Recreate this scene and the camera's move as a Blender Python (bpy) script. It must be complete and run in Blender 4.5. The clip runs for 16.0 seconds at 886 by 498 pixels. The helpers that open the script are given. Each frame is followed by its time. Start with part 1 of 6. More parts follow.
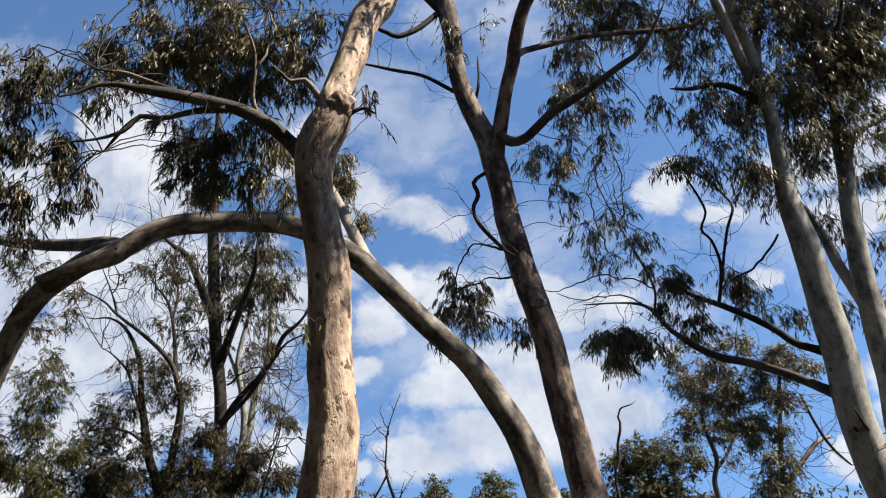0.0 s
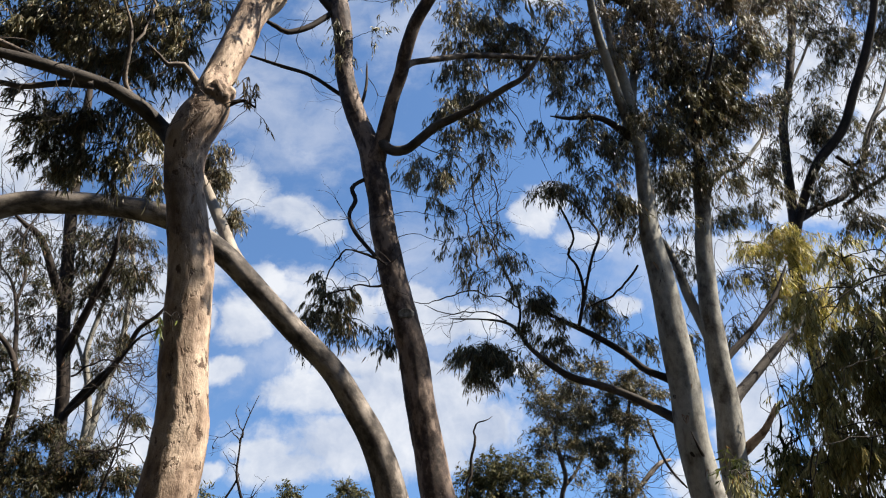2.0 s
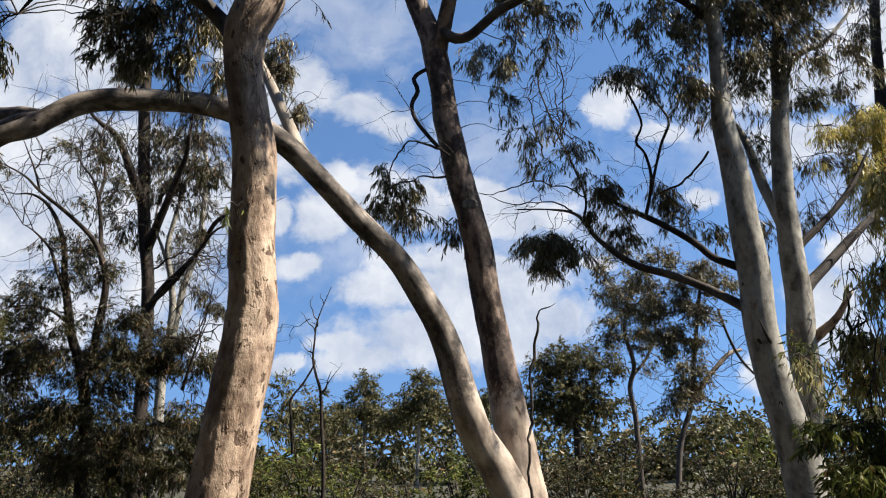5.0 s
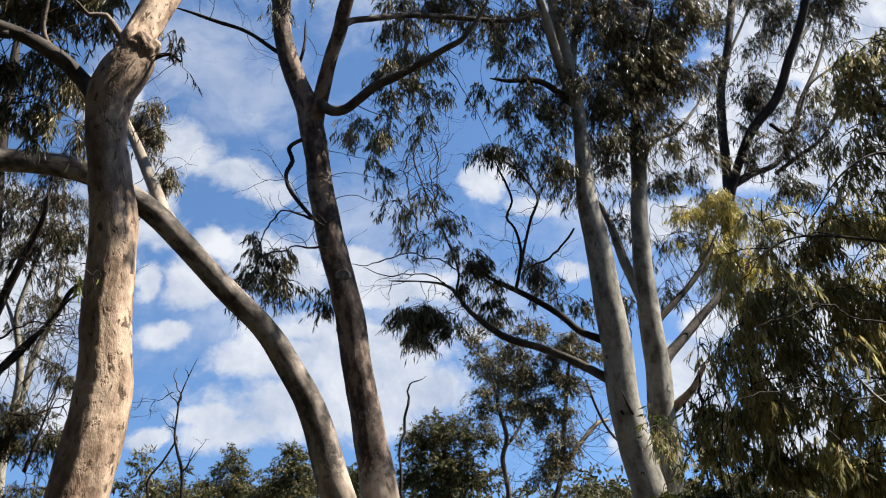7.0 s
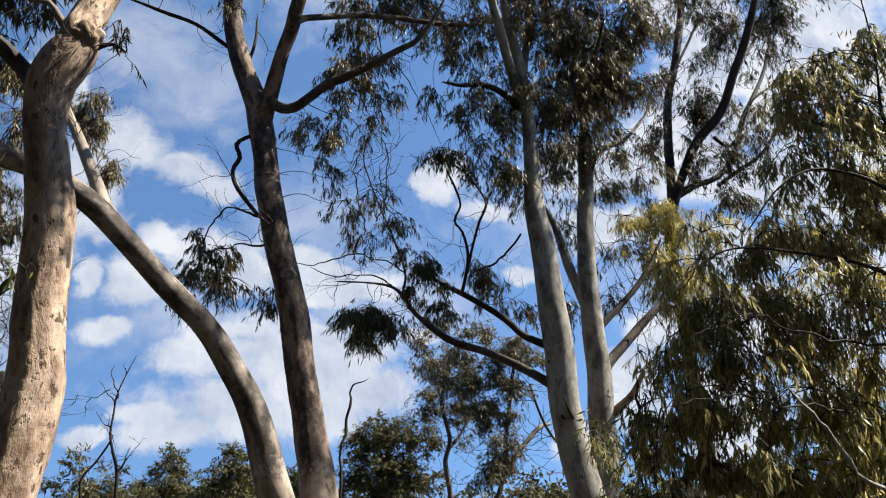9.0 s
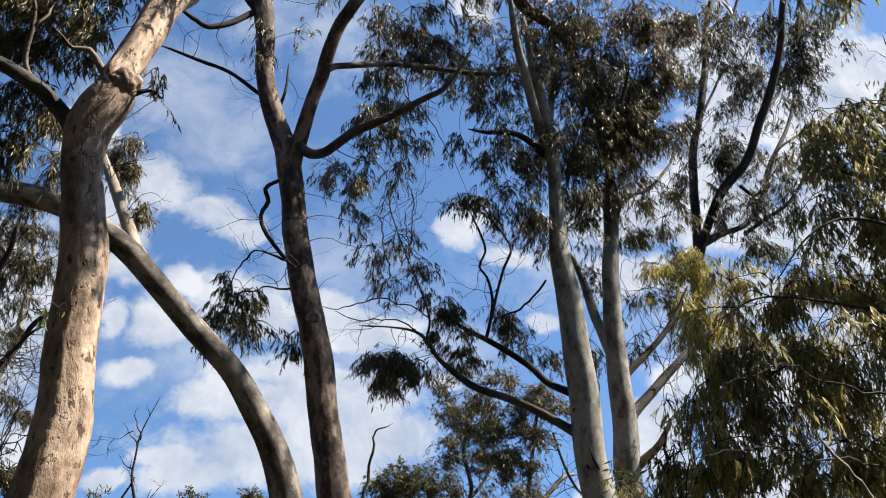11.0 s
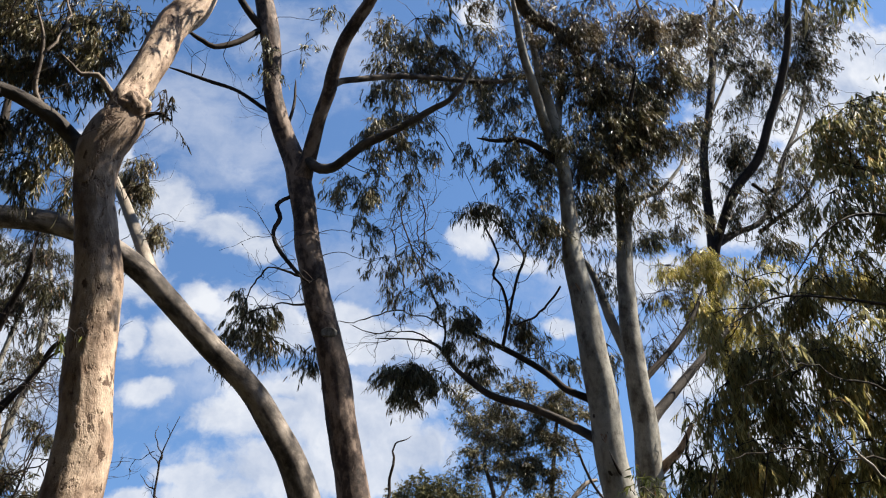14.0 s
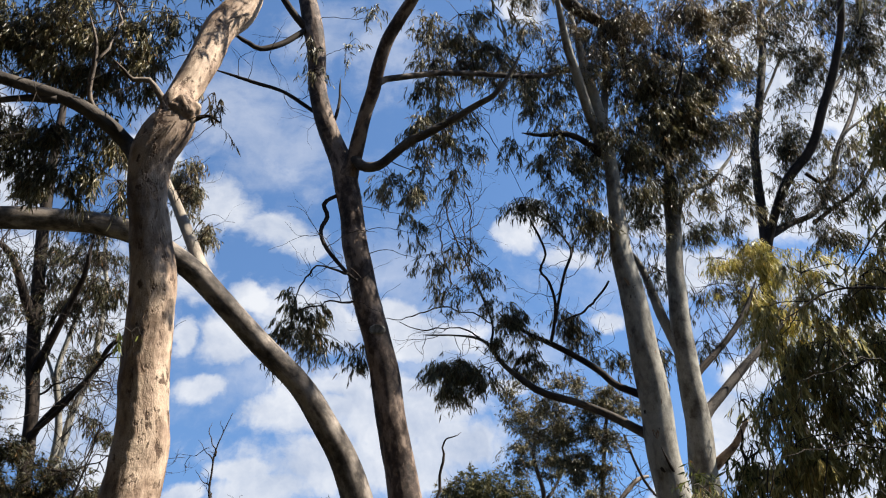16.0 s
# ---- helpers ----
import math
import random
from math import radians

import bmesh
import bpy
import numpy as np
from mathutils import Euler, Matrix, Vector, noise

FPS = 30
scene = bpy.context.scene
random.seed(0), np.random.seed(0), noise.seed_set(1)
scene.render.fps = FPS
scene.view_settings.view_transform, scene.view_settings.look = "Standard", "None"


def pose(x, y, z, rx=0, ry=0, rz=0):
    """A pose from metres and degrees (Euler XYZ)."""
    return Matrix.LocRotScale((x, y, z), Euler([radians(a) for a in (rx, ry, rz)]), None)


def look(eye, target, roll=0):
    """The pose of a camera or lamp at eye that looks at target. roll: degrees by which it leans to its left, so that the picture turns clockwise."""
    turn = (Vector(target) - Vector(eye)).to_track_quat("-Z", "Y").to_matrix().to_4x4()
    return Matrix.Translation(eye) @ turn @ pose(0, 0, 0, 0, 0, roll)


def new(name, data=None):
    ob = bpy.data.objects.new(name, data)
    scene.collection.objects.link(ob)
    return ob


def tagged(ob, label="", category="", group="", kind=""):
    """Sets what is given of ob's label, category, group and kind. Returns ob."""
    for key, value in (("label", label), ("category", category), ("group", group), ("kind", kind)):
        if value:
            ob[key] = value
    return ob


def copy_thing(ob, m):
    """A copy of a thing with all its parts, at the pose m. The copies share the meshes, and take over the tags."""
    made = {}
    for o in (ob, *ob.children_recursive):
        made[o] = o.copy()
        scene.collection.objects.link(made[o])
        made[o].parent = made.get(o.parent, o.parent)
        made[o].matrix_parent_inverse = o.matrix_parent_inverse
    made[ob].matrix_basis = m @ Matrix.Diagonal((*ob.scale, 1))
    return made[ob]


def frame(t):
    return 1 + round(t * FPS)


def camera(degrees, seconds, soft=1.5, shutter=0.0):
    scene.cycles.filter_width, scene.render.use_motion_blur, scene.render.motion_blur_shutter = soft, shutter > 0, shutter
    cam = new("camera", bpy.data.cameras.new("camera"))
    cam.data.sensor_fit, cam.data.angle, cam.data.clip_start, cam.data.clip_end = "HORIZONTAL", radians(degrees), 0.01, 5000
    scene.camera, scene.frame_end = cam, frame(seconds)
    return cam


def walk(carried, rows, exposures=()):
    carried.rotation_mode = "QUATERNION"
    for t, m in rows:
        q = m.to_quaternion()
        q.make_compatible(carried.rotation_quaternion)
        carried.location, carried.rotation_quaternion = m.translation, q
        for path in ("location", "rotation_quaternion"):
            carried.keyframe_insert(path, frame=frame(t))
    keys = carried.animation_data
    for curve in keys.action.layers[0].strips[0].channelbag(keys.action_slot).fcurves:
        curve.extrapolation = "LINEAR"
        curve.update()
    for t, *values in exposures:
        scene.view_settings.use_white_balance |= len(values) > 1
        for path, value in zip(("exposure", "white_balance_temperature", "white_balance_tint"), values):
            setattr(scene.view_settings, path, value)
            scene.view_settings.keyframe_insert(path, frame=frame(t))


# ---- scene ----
cam = camera(58.2, 16.0, soft=1.1)

ROWS = [
    (0, pose(-0.152, -0.011, 1.661, 112.06, 2.63, 7.10)),
    (0.5, pose(-0.117, 0.007, 1.665, 112.19, 2.47, 3.40)),
    (1, pose(-0.107, 0.023, 1.672, 112.18, 2.04, 0.50)),
    (1.5, pose(-0.106, 0.026, 1.678, 112.35, 1.61, -1.67)),
    (2, pose(-0.111, 0.015, 1.672, 112.29, 1.46, -3.00)),
    (2.5, pose(-0.099, 0.023, 1.656, 111.28, 1.43, -3.99)),
    (3, pose(-0.100, 0.032, 1.644, 106.51, 1.30, -3.00)),
    (3.2, pose(-0.089, 0.048, 1.630, 103.71, 0.96, -1.25)),
    (3.5, pose(-0.084, 0.047, 1.628, 100.64, 0.55, 0.96)),
    (3.85, pose(-0.071, 0.042, 1.622, 99.48, 0.31, 2.53)),
    (4.25, pose(-0.050, 0.034, 1.612, 100.43, 0.26, 3.21)),
    (4.65, pose(-0.028, 0.027, 1.602, 102.70, 0.40, 2.93)),
    (5, pose(-0.015, 0.022, 1.596, 104.89, 0.61, 2.09)),
    (5.3, pose(-0.010, 0.020, 1.594, 106.31, 0.82, 1.05)),
    (5.5, pose(-0.000, 0.000, 1.600, 107.00, 0.96, 0.29)),
    (6, pose(0.033, 0.015, 1.609, 108.29, 1.56, -2.31)),
    (6.5, pose(0.044, 0.021, 1.626, 109.02, 2.22, -4.74)),
    (7, pose(0.054, 0.019, 1.628, 109.65, 2.39, -6.52)),
    (7.5, pose(0.073, 0.014, 1.634, 109.87, 2.29, -8.12)),
    (8, pose(0.082, 0.023, 1.630, 109.64, 2.27, -9.79)),
    (8.5, pose(0.095, 0.009, 1.628, 109.23, 2.29, -10.59)),
    (9, pose(0.086, 0.004, 1.629, 109.64, 2.15, -10.46)),
    (9.5, pose(0.073, 0.014, 1.627, 110.70, 1.78, -9.99)),
    (12, pose(0.048, -0.021, 1.613, 113.52, 0.85, -9.00)),
    (12.5, pose(0.053, -0.011, 1.635, 113.64, 1.54, -8.80)),
    (13, pose(0.054, -0.004, 1.633, 113.88, 2.29, -8.57)),
    (13.5, pose(0.066, -0.009, 1.637, 113.90, 2.45, -8.17)),
    (14, pose(0.064, -0.007, 1.638, 113.65, 2.48, -7.44)),
    (14.5, pose(0.053, -0.013, 1.639, 113.50, 2.35, -6.45)),
    (15, pose(0.044, -0.005, 1.637, 113.55, 2.16, -5.55)),
    (15.5, pose(0.049, 0.008, 1.634, 113.59, 2.07, -4.65)),
    (16, pose(0.048, 0.000, 1.643, 113.51, 1.97, -4.11)),
]

walk(cam, ROWS, [(0, 1.56), (16, 1.56)])

# ---- world, sun ----
SUN_ELEVATION, SUN_AZIMUTH = 48.0, 97.0   # degrees; azimuth clockwise from the y axis


def nodes_of(tree):
    tree.nodes.clear()

    def add(kind, **values):
        n = tree.nodes.new(kind)
        for key, value in values.items():
            n.inputs[key.replace("_", " ")].default_value = value
        return n
    return add, tree.links.new


world = bpy.data.worlds.new("sky")
scene.world = world
world.use_nodes = True
add, link = nodes_of(world.node_tree)


def maths(op, a, b=None, clamp=False):
    n = add("ShaderNodeMath")
    n.operation, n.use_clamp = op, clamp
    for i, v in enumerate((a, b)):
        if v is None:
            continue
        if isinstance(v, (int, float)):
            n.inputs[i].default_value = v
        else:
            link(v, n.inputs[i])
    return n.outputs[0]


sky = add("ShaderNodeTexSky")
sky.sky_type, sky.sun_disc = "NISHITA", False
sky.sun_elevation, sky.sun_rotation = radians(SUN_ELEVATION), radians(SUN_AZIMUTH)
sky.air_density, sky.dust_density, sky.ozone_density = 1.0, 0.35, 2.2
coords = add("ShaderNodeTexCoord")
raised = add("ShaderNodeVectorMath")
link(coords.outputs["Generated"], raised.inputs[0])
raised.inputs[1].default_value = (0, 0, 0.3)
even = add("ShaderNodeVectorMath")
even.operation = "NORMALIZE"
link(raised.outputs[0], even.inputs[0])
link(even.outputs[0], sky.inputs["Vector"])
split = add("ShaderNodeSeparateXYZ")
link(coords.outputs["Generated"], split.inputs[0])
ahead = maths("MAXIMUM", maths("ABSOLUTE", split.outputs[1]), 0.05)
flat = add("ShaderNodeCombineXYZ")
link(maths("DIVIDE", split.outputs[0], ahead), flat.inputs[0])
link(maths("DIVIDE", split.outputs[2], ahead), flat.inputs[1])
warp = add("ShaderNodeTexNoise", Scale=5.0, Detail=6.0, Roughness=0.6)
link(flat.outputs[0], warp.inputs["Vector"])
shift = add("ShaderNodeVectorMath")
shift.operation = "MULTIPLY_ADD"
link(warp.outputs["Color"], shift.inputs[0])
shift.inputs[1].default_value = (0.09, 0.07, 0.0)
shift.inputs[2].default_value = (-0.045, -0.035, 0.0)
bent = add("ShaderNodeVectorMath")
link(flat.outputs[0], bent.inputs[0])
link(shift.outputs[0], bent.inputs[1])
# cloud banks and thin veils: across, up, half-width, half-height, lean in degrees
WEST_BANKS = [
    (-0.571, 0.61, 0.073, 0.099, 0), (-0.516, 0.546, 0.062, 0.057, 0), (-0.643, 0.442, 0.149, 0.09, 0), (-0.723, 0.569, 0.056, 0.108, 0),
    (-0.47, 0.408, 0.142, 0.069, 0), (-0.345, 0.347, 0.088, 0.065, 0), (-0.568, 0.318, 0.182, 0.106, 0), (-0.456, 0.231, 0.126, 0.084, 0),
    (-0.578, 0.195, 0.119, 0.068, 0), (-0.655, 0.127, 0.094, 0.058, 0), (-0.323, 0.15, 0.044, 0.035, 0), (-0.39, 0.288, 0.071, 0.071, 0),
    (-0.319, 0.59, 0.052, 0.057, 0), (-0.841, 0.515, 0.15, 0.194, 0), (-0.781, 0.294, 0.137, 0.166, 0), (-0.601, 0.603, 0.073, 0.12, 0),
    (-0.551, 0.404, 0.069, 0.099, 0),
]
LOW_BANKS = [
    (-0.014, 0.243, 0.119, 0.032, 0), (-0.094, 0.211, 0.088, 0.035, 0), (0.029, 0.205, 0.133, 0.049, 0), (0.093, 0.173, 0.077, 0.045, -10),
    (-0.05, 0.153, 0.133, 0.04, 0), (-0.154, 0.144, 0.045, 0.017, 0), (-0.223, 0.241, 0.039, 0.018, 0), (-0.24, 0.122, 0.037, 0.014, 0),
    (-0.217, 0.126, 0.021, 0.011, 0), (-0.133, 0.125, 0.063, 0.021, 0), (0.009, 0.15, 0.099, 0.039, 0), (0.123, 0.17, 0.043, 0.043, 0),
    (0.162, 0.242, 0.021, 0.012, -10),
]
MIDDLE_PUFFS = [
    (-0.206, 0.509, 0.053, 0.038, -20), (-0.139, 0.465, 0.055, 0.027, -32), (-0.104, 0.433, 0.026, 0.021, -30), (-0.259, 0.443, 0.042, 0.09, 0),
    (0.197, 0.467, 0.039, 0.03, 0), (-0.256, 0.311, 0.016, 0.03, -10), (-0.21, 0.306, 0.041, 0.041, -30), (-0.17, 0.367, 0.028, 0.017, -20),
    (-0.075, 0.339, 0.086, 0.042, -10), (0.056, 0.311, 0.081, 0.032, -5), (0.011, 0.341, 0.051, 0.023, 0), (0.1, 0.32, 0.041, 0.017, 0),
    (0.212, 0.477, 0.037, 0.034, 0),
]
EAST_BANKS = [
    (0.271, 0.424, 0.049, 0.022, -10), (0.464, 0.404, 0.094, 0.035, 0), (0.624, 0.374, 0.133, 0.053, 0), (0.444, 0.195, 0.047, 0.037, 0),
    (0.491, 0.249, 0.049, 0.032, 0), (0.301, 0.332, 0.032, 0.018, 0), (0.454, 0.148, 0.056, 0.038, 0), (0.363, 0.099, 0.031, 0.029, 0),
    (0.642, 0.274, 0.106, 0.068, 0), (0.763, 0.209, 0.099, 0.101, 0), (0.591, 0.132, 0.092, 0.069, 0), (0.813, 0.346, 0.086, 0.083, 0),
]
EAST_HIGH_BANKS = [
    (0.877, 0.811, 0.131, 0.087, -20), (0.908, 0.689, 0.116, 0.127, 0), (0.727, 0.603, 0.108, 0.053, 0), (0.603, 0.552, 0.103, 0.045, 0),
    (0.477, 0.493, 0.124, 0.042, 0), (0.627, 0.482, 0.138, 0.057, 0), (0.776, 0.488, 0.115, 0.079, 0), (0.891, 0.77, 0.121, 0.083, 0),
    (0.828, 0.677, 0.095, 0.089, 0), (0.893, 0.517, 0.093, 0.124, 0), (0.666, 0.788, 0.067, 0.11, 0), (0.732, 0.671, 0.084, 0.13, 0),
    (0.584, 0.808, 0.057, 0.069, 0), (0.222, 0.854, 0.046, 0.034, 0), (0.645, 0.66, 0.095, 0.079, 0), (0.547, 0.538, 0.091, 0.065, 0),
    (0.435, 0.503, 0.057, 0.045, 0),
]
VEILS = [
    (-0.163, 0.614, 0.116, 0.084, -25), (0.015, 0.768, 0.077, 0.085, 20), (-0.16, 0.27, 0.088, 0.058, 0), (0.115, 0.282, 0.133, 0.083, 0),
    (0.024, 0.405, 0.091, 0.049, 0), (-0.217, 0.656, 0.104, 0.089, 0), (-0.117, 0.586, 0.058, 0.056, 0), (-0.087, 0.79, 0.076, 0.053, 0),
    (0.34, 0.417, 0.124, 0.061, 0), (0.536, 0.321, 0.127, 0.076, 0), (-0.787, 0.791, 0.091, 0.057, 0),
]


def banks(spots, spread):
    total = None
    for across, up, wide, high, lean in spots:
        place = add("ShaderNodeMapping")
        place.vector_type = "TEXTURE"
        place.inputs["Location"].default_value = (across, up, 0)
        place.inputs["Rotation"].default_value = (0, 0, radians(lean))
        place.inputs["Scale"].default_value = (wide * spread, high * spread, 1)
        ball = add("ShaderNodeTexGradient")
        ball.gradient_type = "SPHERICAL"
        link(bent.outputs[0], place.inputs[0])
        link(place.outputs[0], ball.inputs[0])
        total = ball.outputs["Fac"] if total is None else maths("MAXIMUM", total, ball.outputs["Fac"])
    return total


puff = add("ShaderNodeTexNoise", Scale=9.0, Detail=10.0, Roughness=0.62)
link(bent.outputs[0], puff.inputs["Vector"])
billow = maths("SUBTRACT", puff.outputs["Fac"], 0.5)
edge = add("ShaderNodeMapRange")
edge.interpolation_type = "SMOOTHSTEP"
edge.inputs["To Max"].default_value = 0.9
edge.inputs["From Min"].default_value, edge.inputs["From Max"].default_value = 0.29, 0.64
link(maths("ADD", banks(WEST_BANKS + LOW_BANKS + MIDDLE_PUFFS + EAST_BANKS + EAST_HIGH_BANKS, 1.75), maths("MULTIPLY", billow, 1.5)), edge.inputs["Value"])
wisp_noise = add("ShaderNodeTexNoise", Scale=16.0, Detail=8.0, Roughness=0.62)
link(bent.outputs[0], wisp_noise.inputs["Vector"])
veil = maths("ADD", banks(VEILS, 1.8), maths("MULTIPLY", maths("SUBTRACT", wisp_noise.outputs["Fac"], 0.5), 1.7))
wisp = add("ShaderNodeMapRange")
wisp.interpolation_type = "SMOOTHSTEP"
wisp.inputs["From Min"].default_value, wisp.inputs["From Max"].default_value = 0.15, 1.0
wisp.inputs["To Max"].default_value = 0.42
link(veil, wisp.inputs["Value"])
cover = maths("MAXIMUM", edge.outputs[0], wisp.outputs[0], True)
tone_noise = add("ShaderNodeTexNoise", Scale=10.0, Detail=7.0, Roughness=0.6)
link(bent.outputs[0], tone_noise.inputs["Vector"])
tone = add("ShaderNodeMix")
tone.data_type = "RGBA"
billows = add("ShaderNodeMapRange")
billows.inputs["From Min"].default_value, billows.inputs["From Max"].default_value = 0.34, 0.64
link(tone_noise.outputs["Fac"], billows.inputs["Value"])
link(billows.outputs[0], tone.inputs["Factor"])
tone.inputs[6].default_value = (3.6, 4.1, 5.1, 1)
tone.inputs[7].default_value = (6.6, 6.7, 6.9, 1)
tint = add("ShaderNodeMix")
tint.data_type, tint.blend_type = "RGBA", "MULTIPLY"
tint.inputs["Factor"].default_value = 1.0
link(sky.outputs[0], tint.inputs[6])
tint.inputs[7].default_value = (1.03, 1.25, 1.42, 1)
mixed = add("ShaderNodeMix")
mixed.data_type = "RGBA"
link(cover, mixed.inputs["Factor"])
link(tint.outputs[2], mixed.inputs[6])
link(tone.outputs[2], mixed.inputs[7])
back = add("ShaderNodeBackground", Strength=0.049)
link(mixed.outputs[2], back.inputs["Color"])
link(back.outputs[0], add("ShaderNodeOutputWorld").inputs[0])

sun = new("sun", bpy.data.lights.new("sun", "SUN"))
sun.data.energy, sun.data.angle, sun.data.color = 5.0, radians(0.53), (1.0, 0.93, 0.82)
e, a = radians(SUN_ELEVATION), radians(SUN_AZIMUTH)
sun.matrix_world = look((0, 0, 0), (-math.sin(a) * math.cos(e), -math.cos(a) * math.cos(e), -math.sin(e)))
sun.location = (20, -14, 40)

# ---- materials ----


def material(name):
    m = bpy.data.materials.new(name)
    m.use_nodes = True
    add, link = nodes_of(m.node_tree)
    return m, add, link


def ramp(add, link, source, stops):
    r = add("ShaderNodeValToRGB")
    band = r.color_ramp
    while len(band.elements) < len(stops):
        band.elements.new(0.5)
    for element, (at, colour) in zip(band.elements, stops):
        element.position, element.color = at, (*colour, 1)
    link(source, r.inputs[0])
    return r.outputs[0]


def mix(add, link, factor, a, b, blend="MIX"):
    n = add("ShaderNodeMix")
    n.data_type, n.blend_type = "RGBA", blend
    for socket, v in ((n.inputs["Factor"], factor), (n.inputs[6], a), (n.inputs[7], b)):
        if isinstance(v, (int, float)):
            socket.default_value = v
        elif isinstance(v, tuple):
            socket.default_value = (*v, 1)
        else:
            link(v, socket)
    return n.outputs[2]


def bark(name, light, mid, dark, flake, rough=0.75, streak=0.22, flakes=0.62, relief=0.35, old=None, gloss=0.25, veins=0.3):
    """Gum bark: large mottled patches, streaks along the limb, dark flakes and fine grain. The attribute 'along' runs round and along each limb."""
    m, add, link = material(name)
    at = add("ShaderNodeAttribute")
    at.attribute_name = "along"
    longer = add("ShaderNodeMapping")
    longer.inputs["Scale"].default_value = (1, 1, streak)
    link(at.outputs["Vector"], longer.inputs[0])
    patch = add("ShaderNodeTexNoise", Scale=4.6, Detail=6.0, Roughness=0.62)
    half = add("ShaderNodeMapping")
    half.inputs["Scale"].default_value = (1, 1, 0.5)
    link(at.outputs["Vector"], half.inputs[0])
    link(half.outputs[0], patch.inputs["Vector"])
    lines = add("ShaderNodeTexNoise", Scale=13.0, Detail=6.0, Roughness=0.62)
    link(longer.outputs[0], lines.inputs["Vector"])
    fleck = add("ShaderNodeTexNoise", Scale=13.0, Detail=5.0, Roughness=0.6)
    stretch = add("ShaderNodeMapping")
    stretch.inputs["Scale"].default_value = (1, 1, 0.28 + streak * 0.5)
    link(at.outputs["Vector"], stretch.inputs[0])
    link(stretch.outputs[0], fleck.inputs["Vector"])
    grain = add("ShaderNodeTexNoise", Scale=120.0, Detail=3.0)
    link(longer.outputs[0], grain.inputs["Vector"])
    base = ramp(add, link, patch.outputs["Fac"], [(0.38, dark), (0.48, mid), (0.57, light)])
    streaks = ramp(add, link, lines.outputs["Fac"], [(0.36, dark), (0.5, mid), (0.64, light)])
    colour = mix(add, link, veins, base, streaks)
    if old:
        # torn-edged band: unshed bark with shade painted in, or sunlight painted on a foot
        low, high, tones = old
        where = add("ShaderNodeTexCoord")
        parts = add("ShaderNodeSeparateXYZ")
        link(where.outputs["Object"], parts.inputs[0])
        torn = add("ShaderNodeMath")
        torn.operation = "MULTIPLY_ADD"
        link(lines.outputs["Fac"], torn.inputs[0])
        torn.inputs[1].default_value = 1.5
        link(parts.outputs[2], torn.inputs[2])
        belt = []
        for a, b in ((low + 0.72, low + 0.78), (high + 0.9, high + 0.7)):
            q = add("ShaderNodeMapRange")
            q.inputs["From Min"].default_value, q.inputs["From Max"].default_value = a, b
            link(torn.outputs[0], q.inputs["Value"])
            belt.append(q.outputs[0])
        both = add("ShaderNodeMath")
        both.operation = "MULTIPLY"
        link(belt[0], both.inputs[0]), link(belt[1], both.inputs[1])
        band_tones = ramp(add, link, patch.outputs["Fac"], [(0.36, tones[0]), (0.5, tones[1]), (0.62, tones[2])])
        colour = mix(add, link, both.outputs[0], colour, band_tones)
    cut = add("ShaderNodeMapRange")
    cut.inputs["From Min"].default_value, cut.inputs["From Max"].default_value = flakes, flakes + 0.07
    link(fleck.outputs["Fac"], cut.inputs["Value"])
    colour = mix(add, link, cut.outputs[0], colour, flake)
    shade = ramp(add, link, grain.outputs["Fac"], [(0.3, (0.8, 0.8, 0.8)), (0.7, (1.1, 1.1, 1.1))])
    colour = mix(add, link, 1.0, colour, shade, "MULTIPLY")
    height = add("ShaderNodeMath")
    height.operation = "MULTIPLY_ADD"
    link(cut.outputs[0], height.inputs[0])
    height.inputs[1].default_value = -0.6
    link(lines.outputs["Fac"], height.inputs[2])
    bump = add("ShaderNodeBump", Strength=relief, Distance=0.035)
    link(height.outputs[0], bump.inputs["Height"])
    fine = add("ShaderNodeBump", Strength=0.5, Distance=0.006)
    link(grain.outputs["Fac"], fine.inputs["Height"])
    link(bump.outputs[0], fine.inputs["Normal"])
    shader = add("ShaderNodeBsdfPrincipled", Roughness=rough)
    shader.inputs["Specular IOR Level"].default_value = gloss
    link(colour, shader.inputs["Base Color"])
    link(fine.outputs[0], shader.inputs["Normal"])
    link(shader.outputs[0], add("ShaderNodeOutputMaterial").inputs[0])
    return m


def leafy(name, dark, mid, light, dead=(0.16, 0.09, 0.04), through_light=0.18, rough=0.44, gloss=0.36):
    """Leaves: each its own tone, waxy, letting a little light through; a few are dry."""
    m, add, link = material(name)
    info = add("ShaderNodeNewGeometry")
    tone = ramp(add, link, info.outputs["Random Per Island"], [(0.0, dark), (0.5, mid), (0.9, light), (0.97, dead)])
    at = add("ShaderNodeTexCoord")
    clump = add("ShaderNodeTexNoise", Scale=1.7, Detail=2.0)
    link(at.outputs["Object"], clump.inputs["Vector"])
    shade = ramp(add, link, clump.outputs["Fac"], [(0.3, (0.7, 0.72, 0.7)), (0.7, (1.25, 1.2, 1.15))])
    colour = mix(add, link, 1.0, tone, shade, "MULTIPLY")
    shader = add("ShaderNodeBsdfPrincipled", Roughness=rough)
    shader.inputs["Specular IOR Level"].default_value = gloss
    link(colour, shader.inputs["Base Color"])
    thin = add("ShaderNodeBsdfTranslucent")
    link(colour, thin.inputs[0])
    both = add("ShaderNodeMixShader", Fac=through_light)
    link(shader.outputs[0], both.inputs[1])
    link(thin.outputs[0], both.inputs[2])
    link(both.outputs[0], add("ShaderNodeOutputMaterial").inputs[0])
    return m


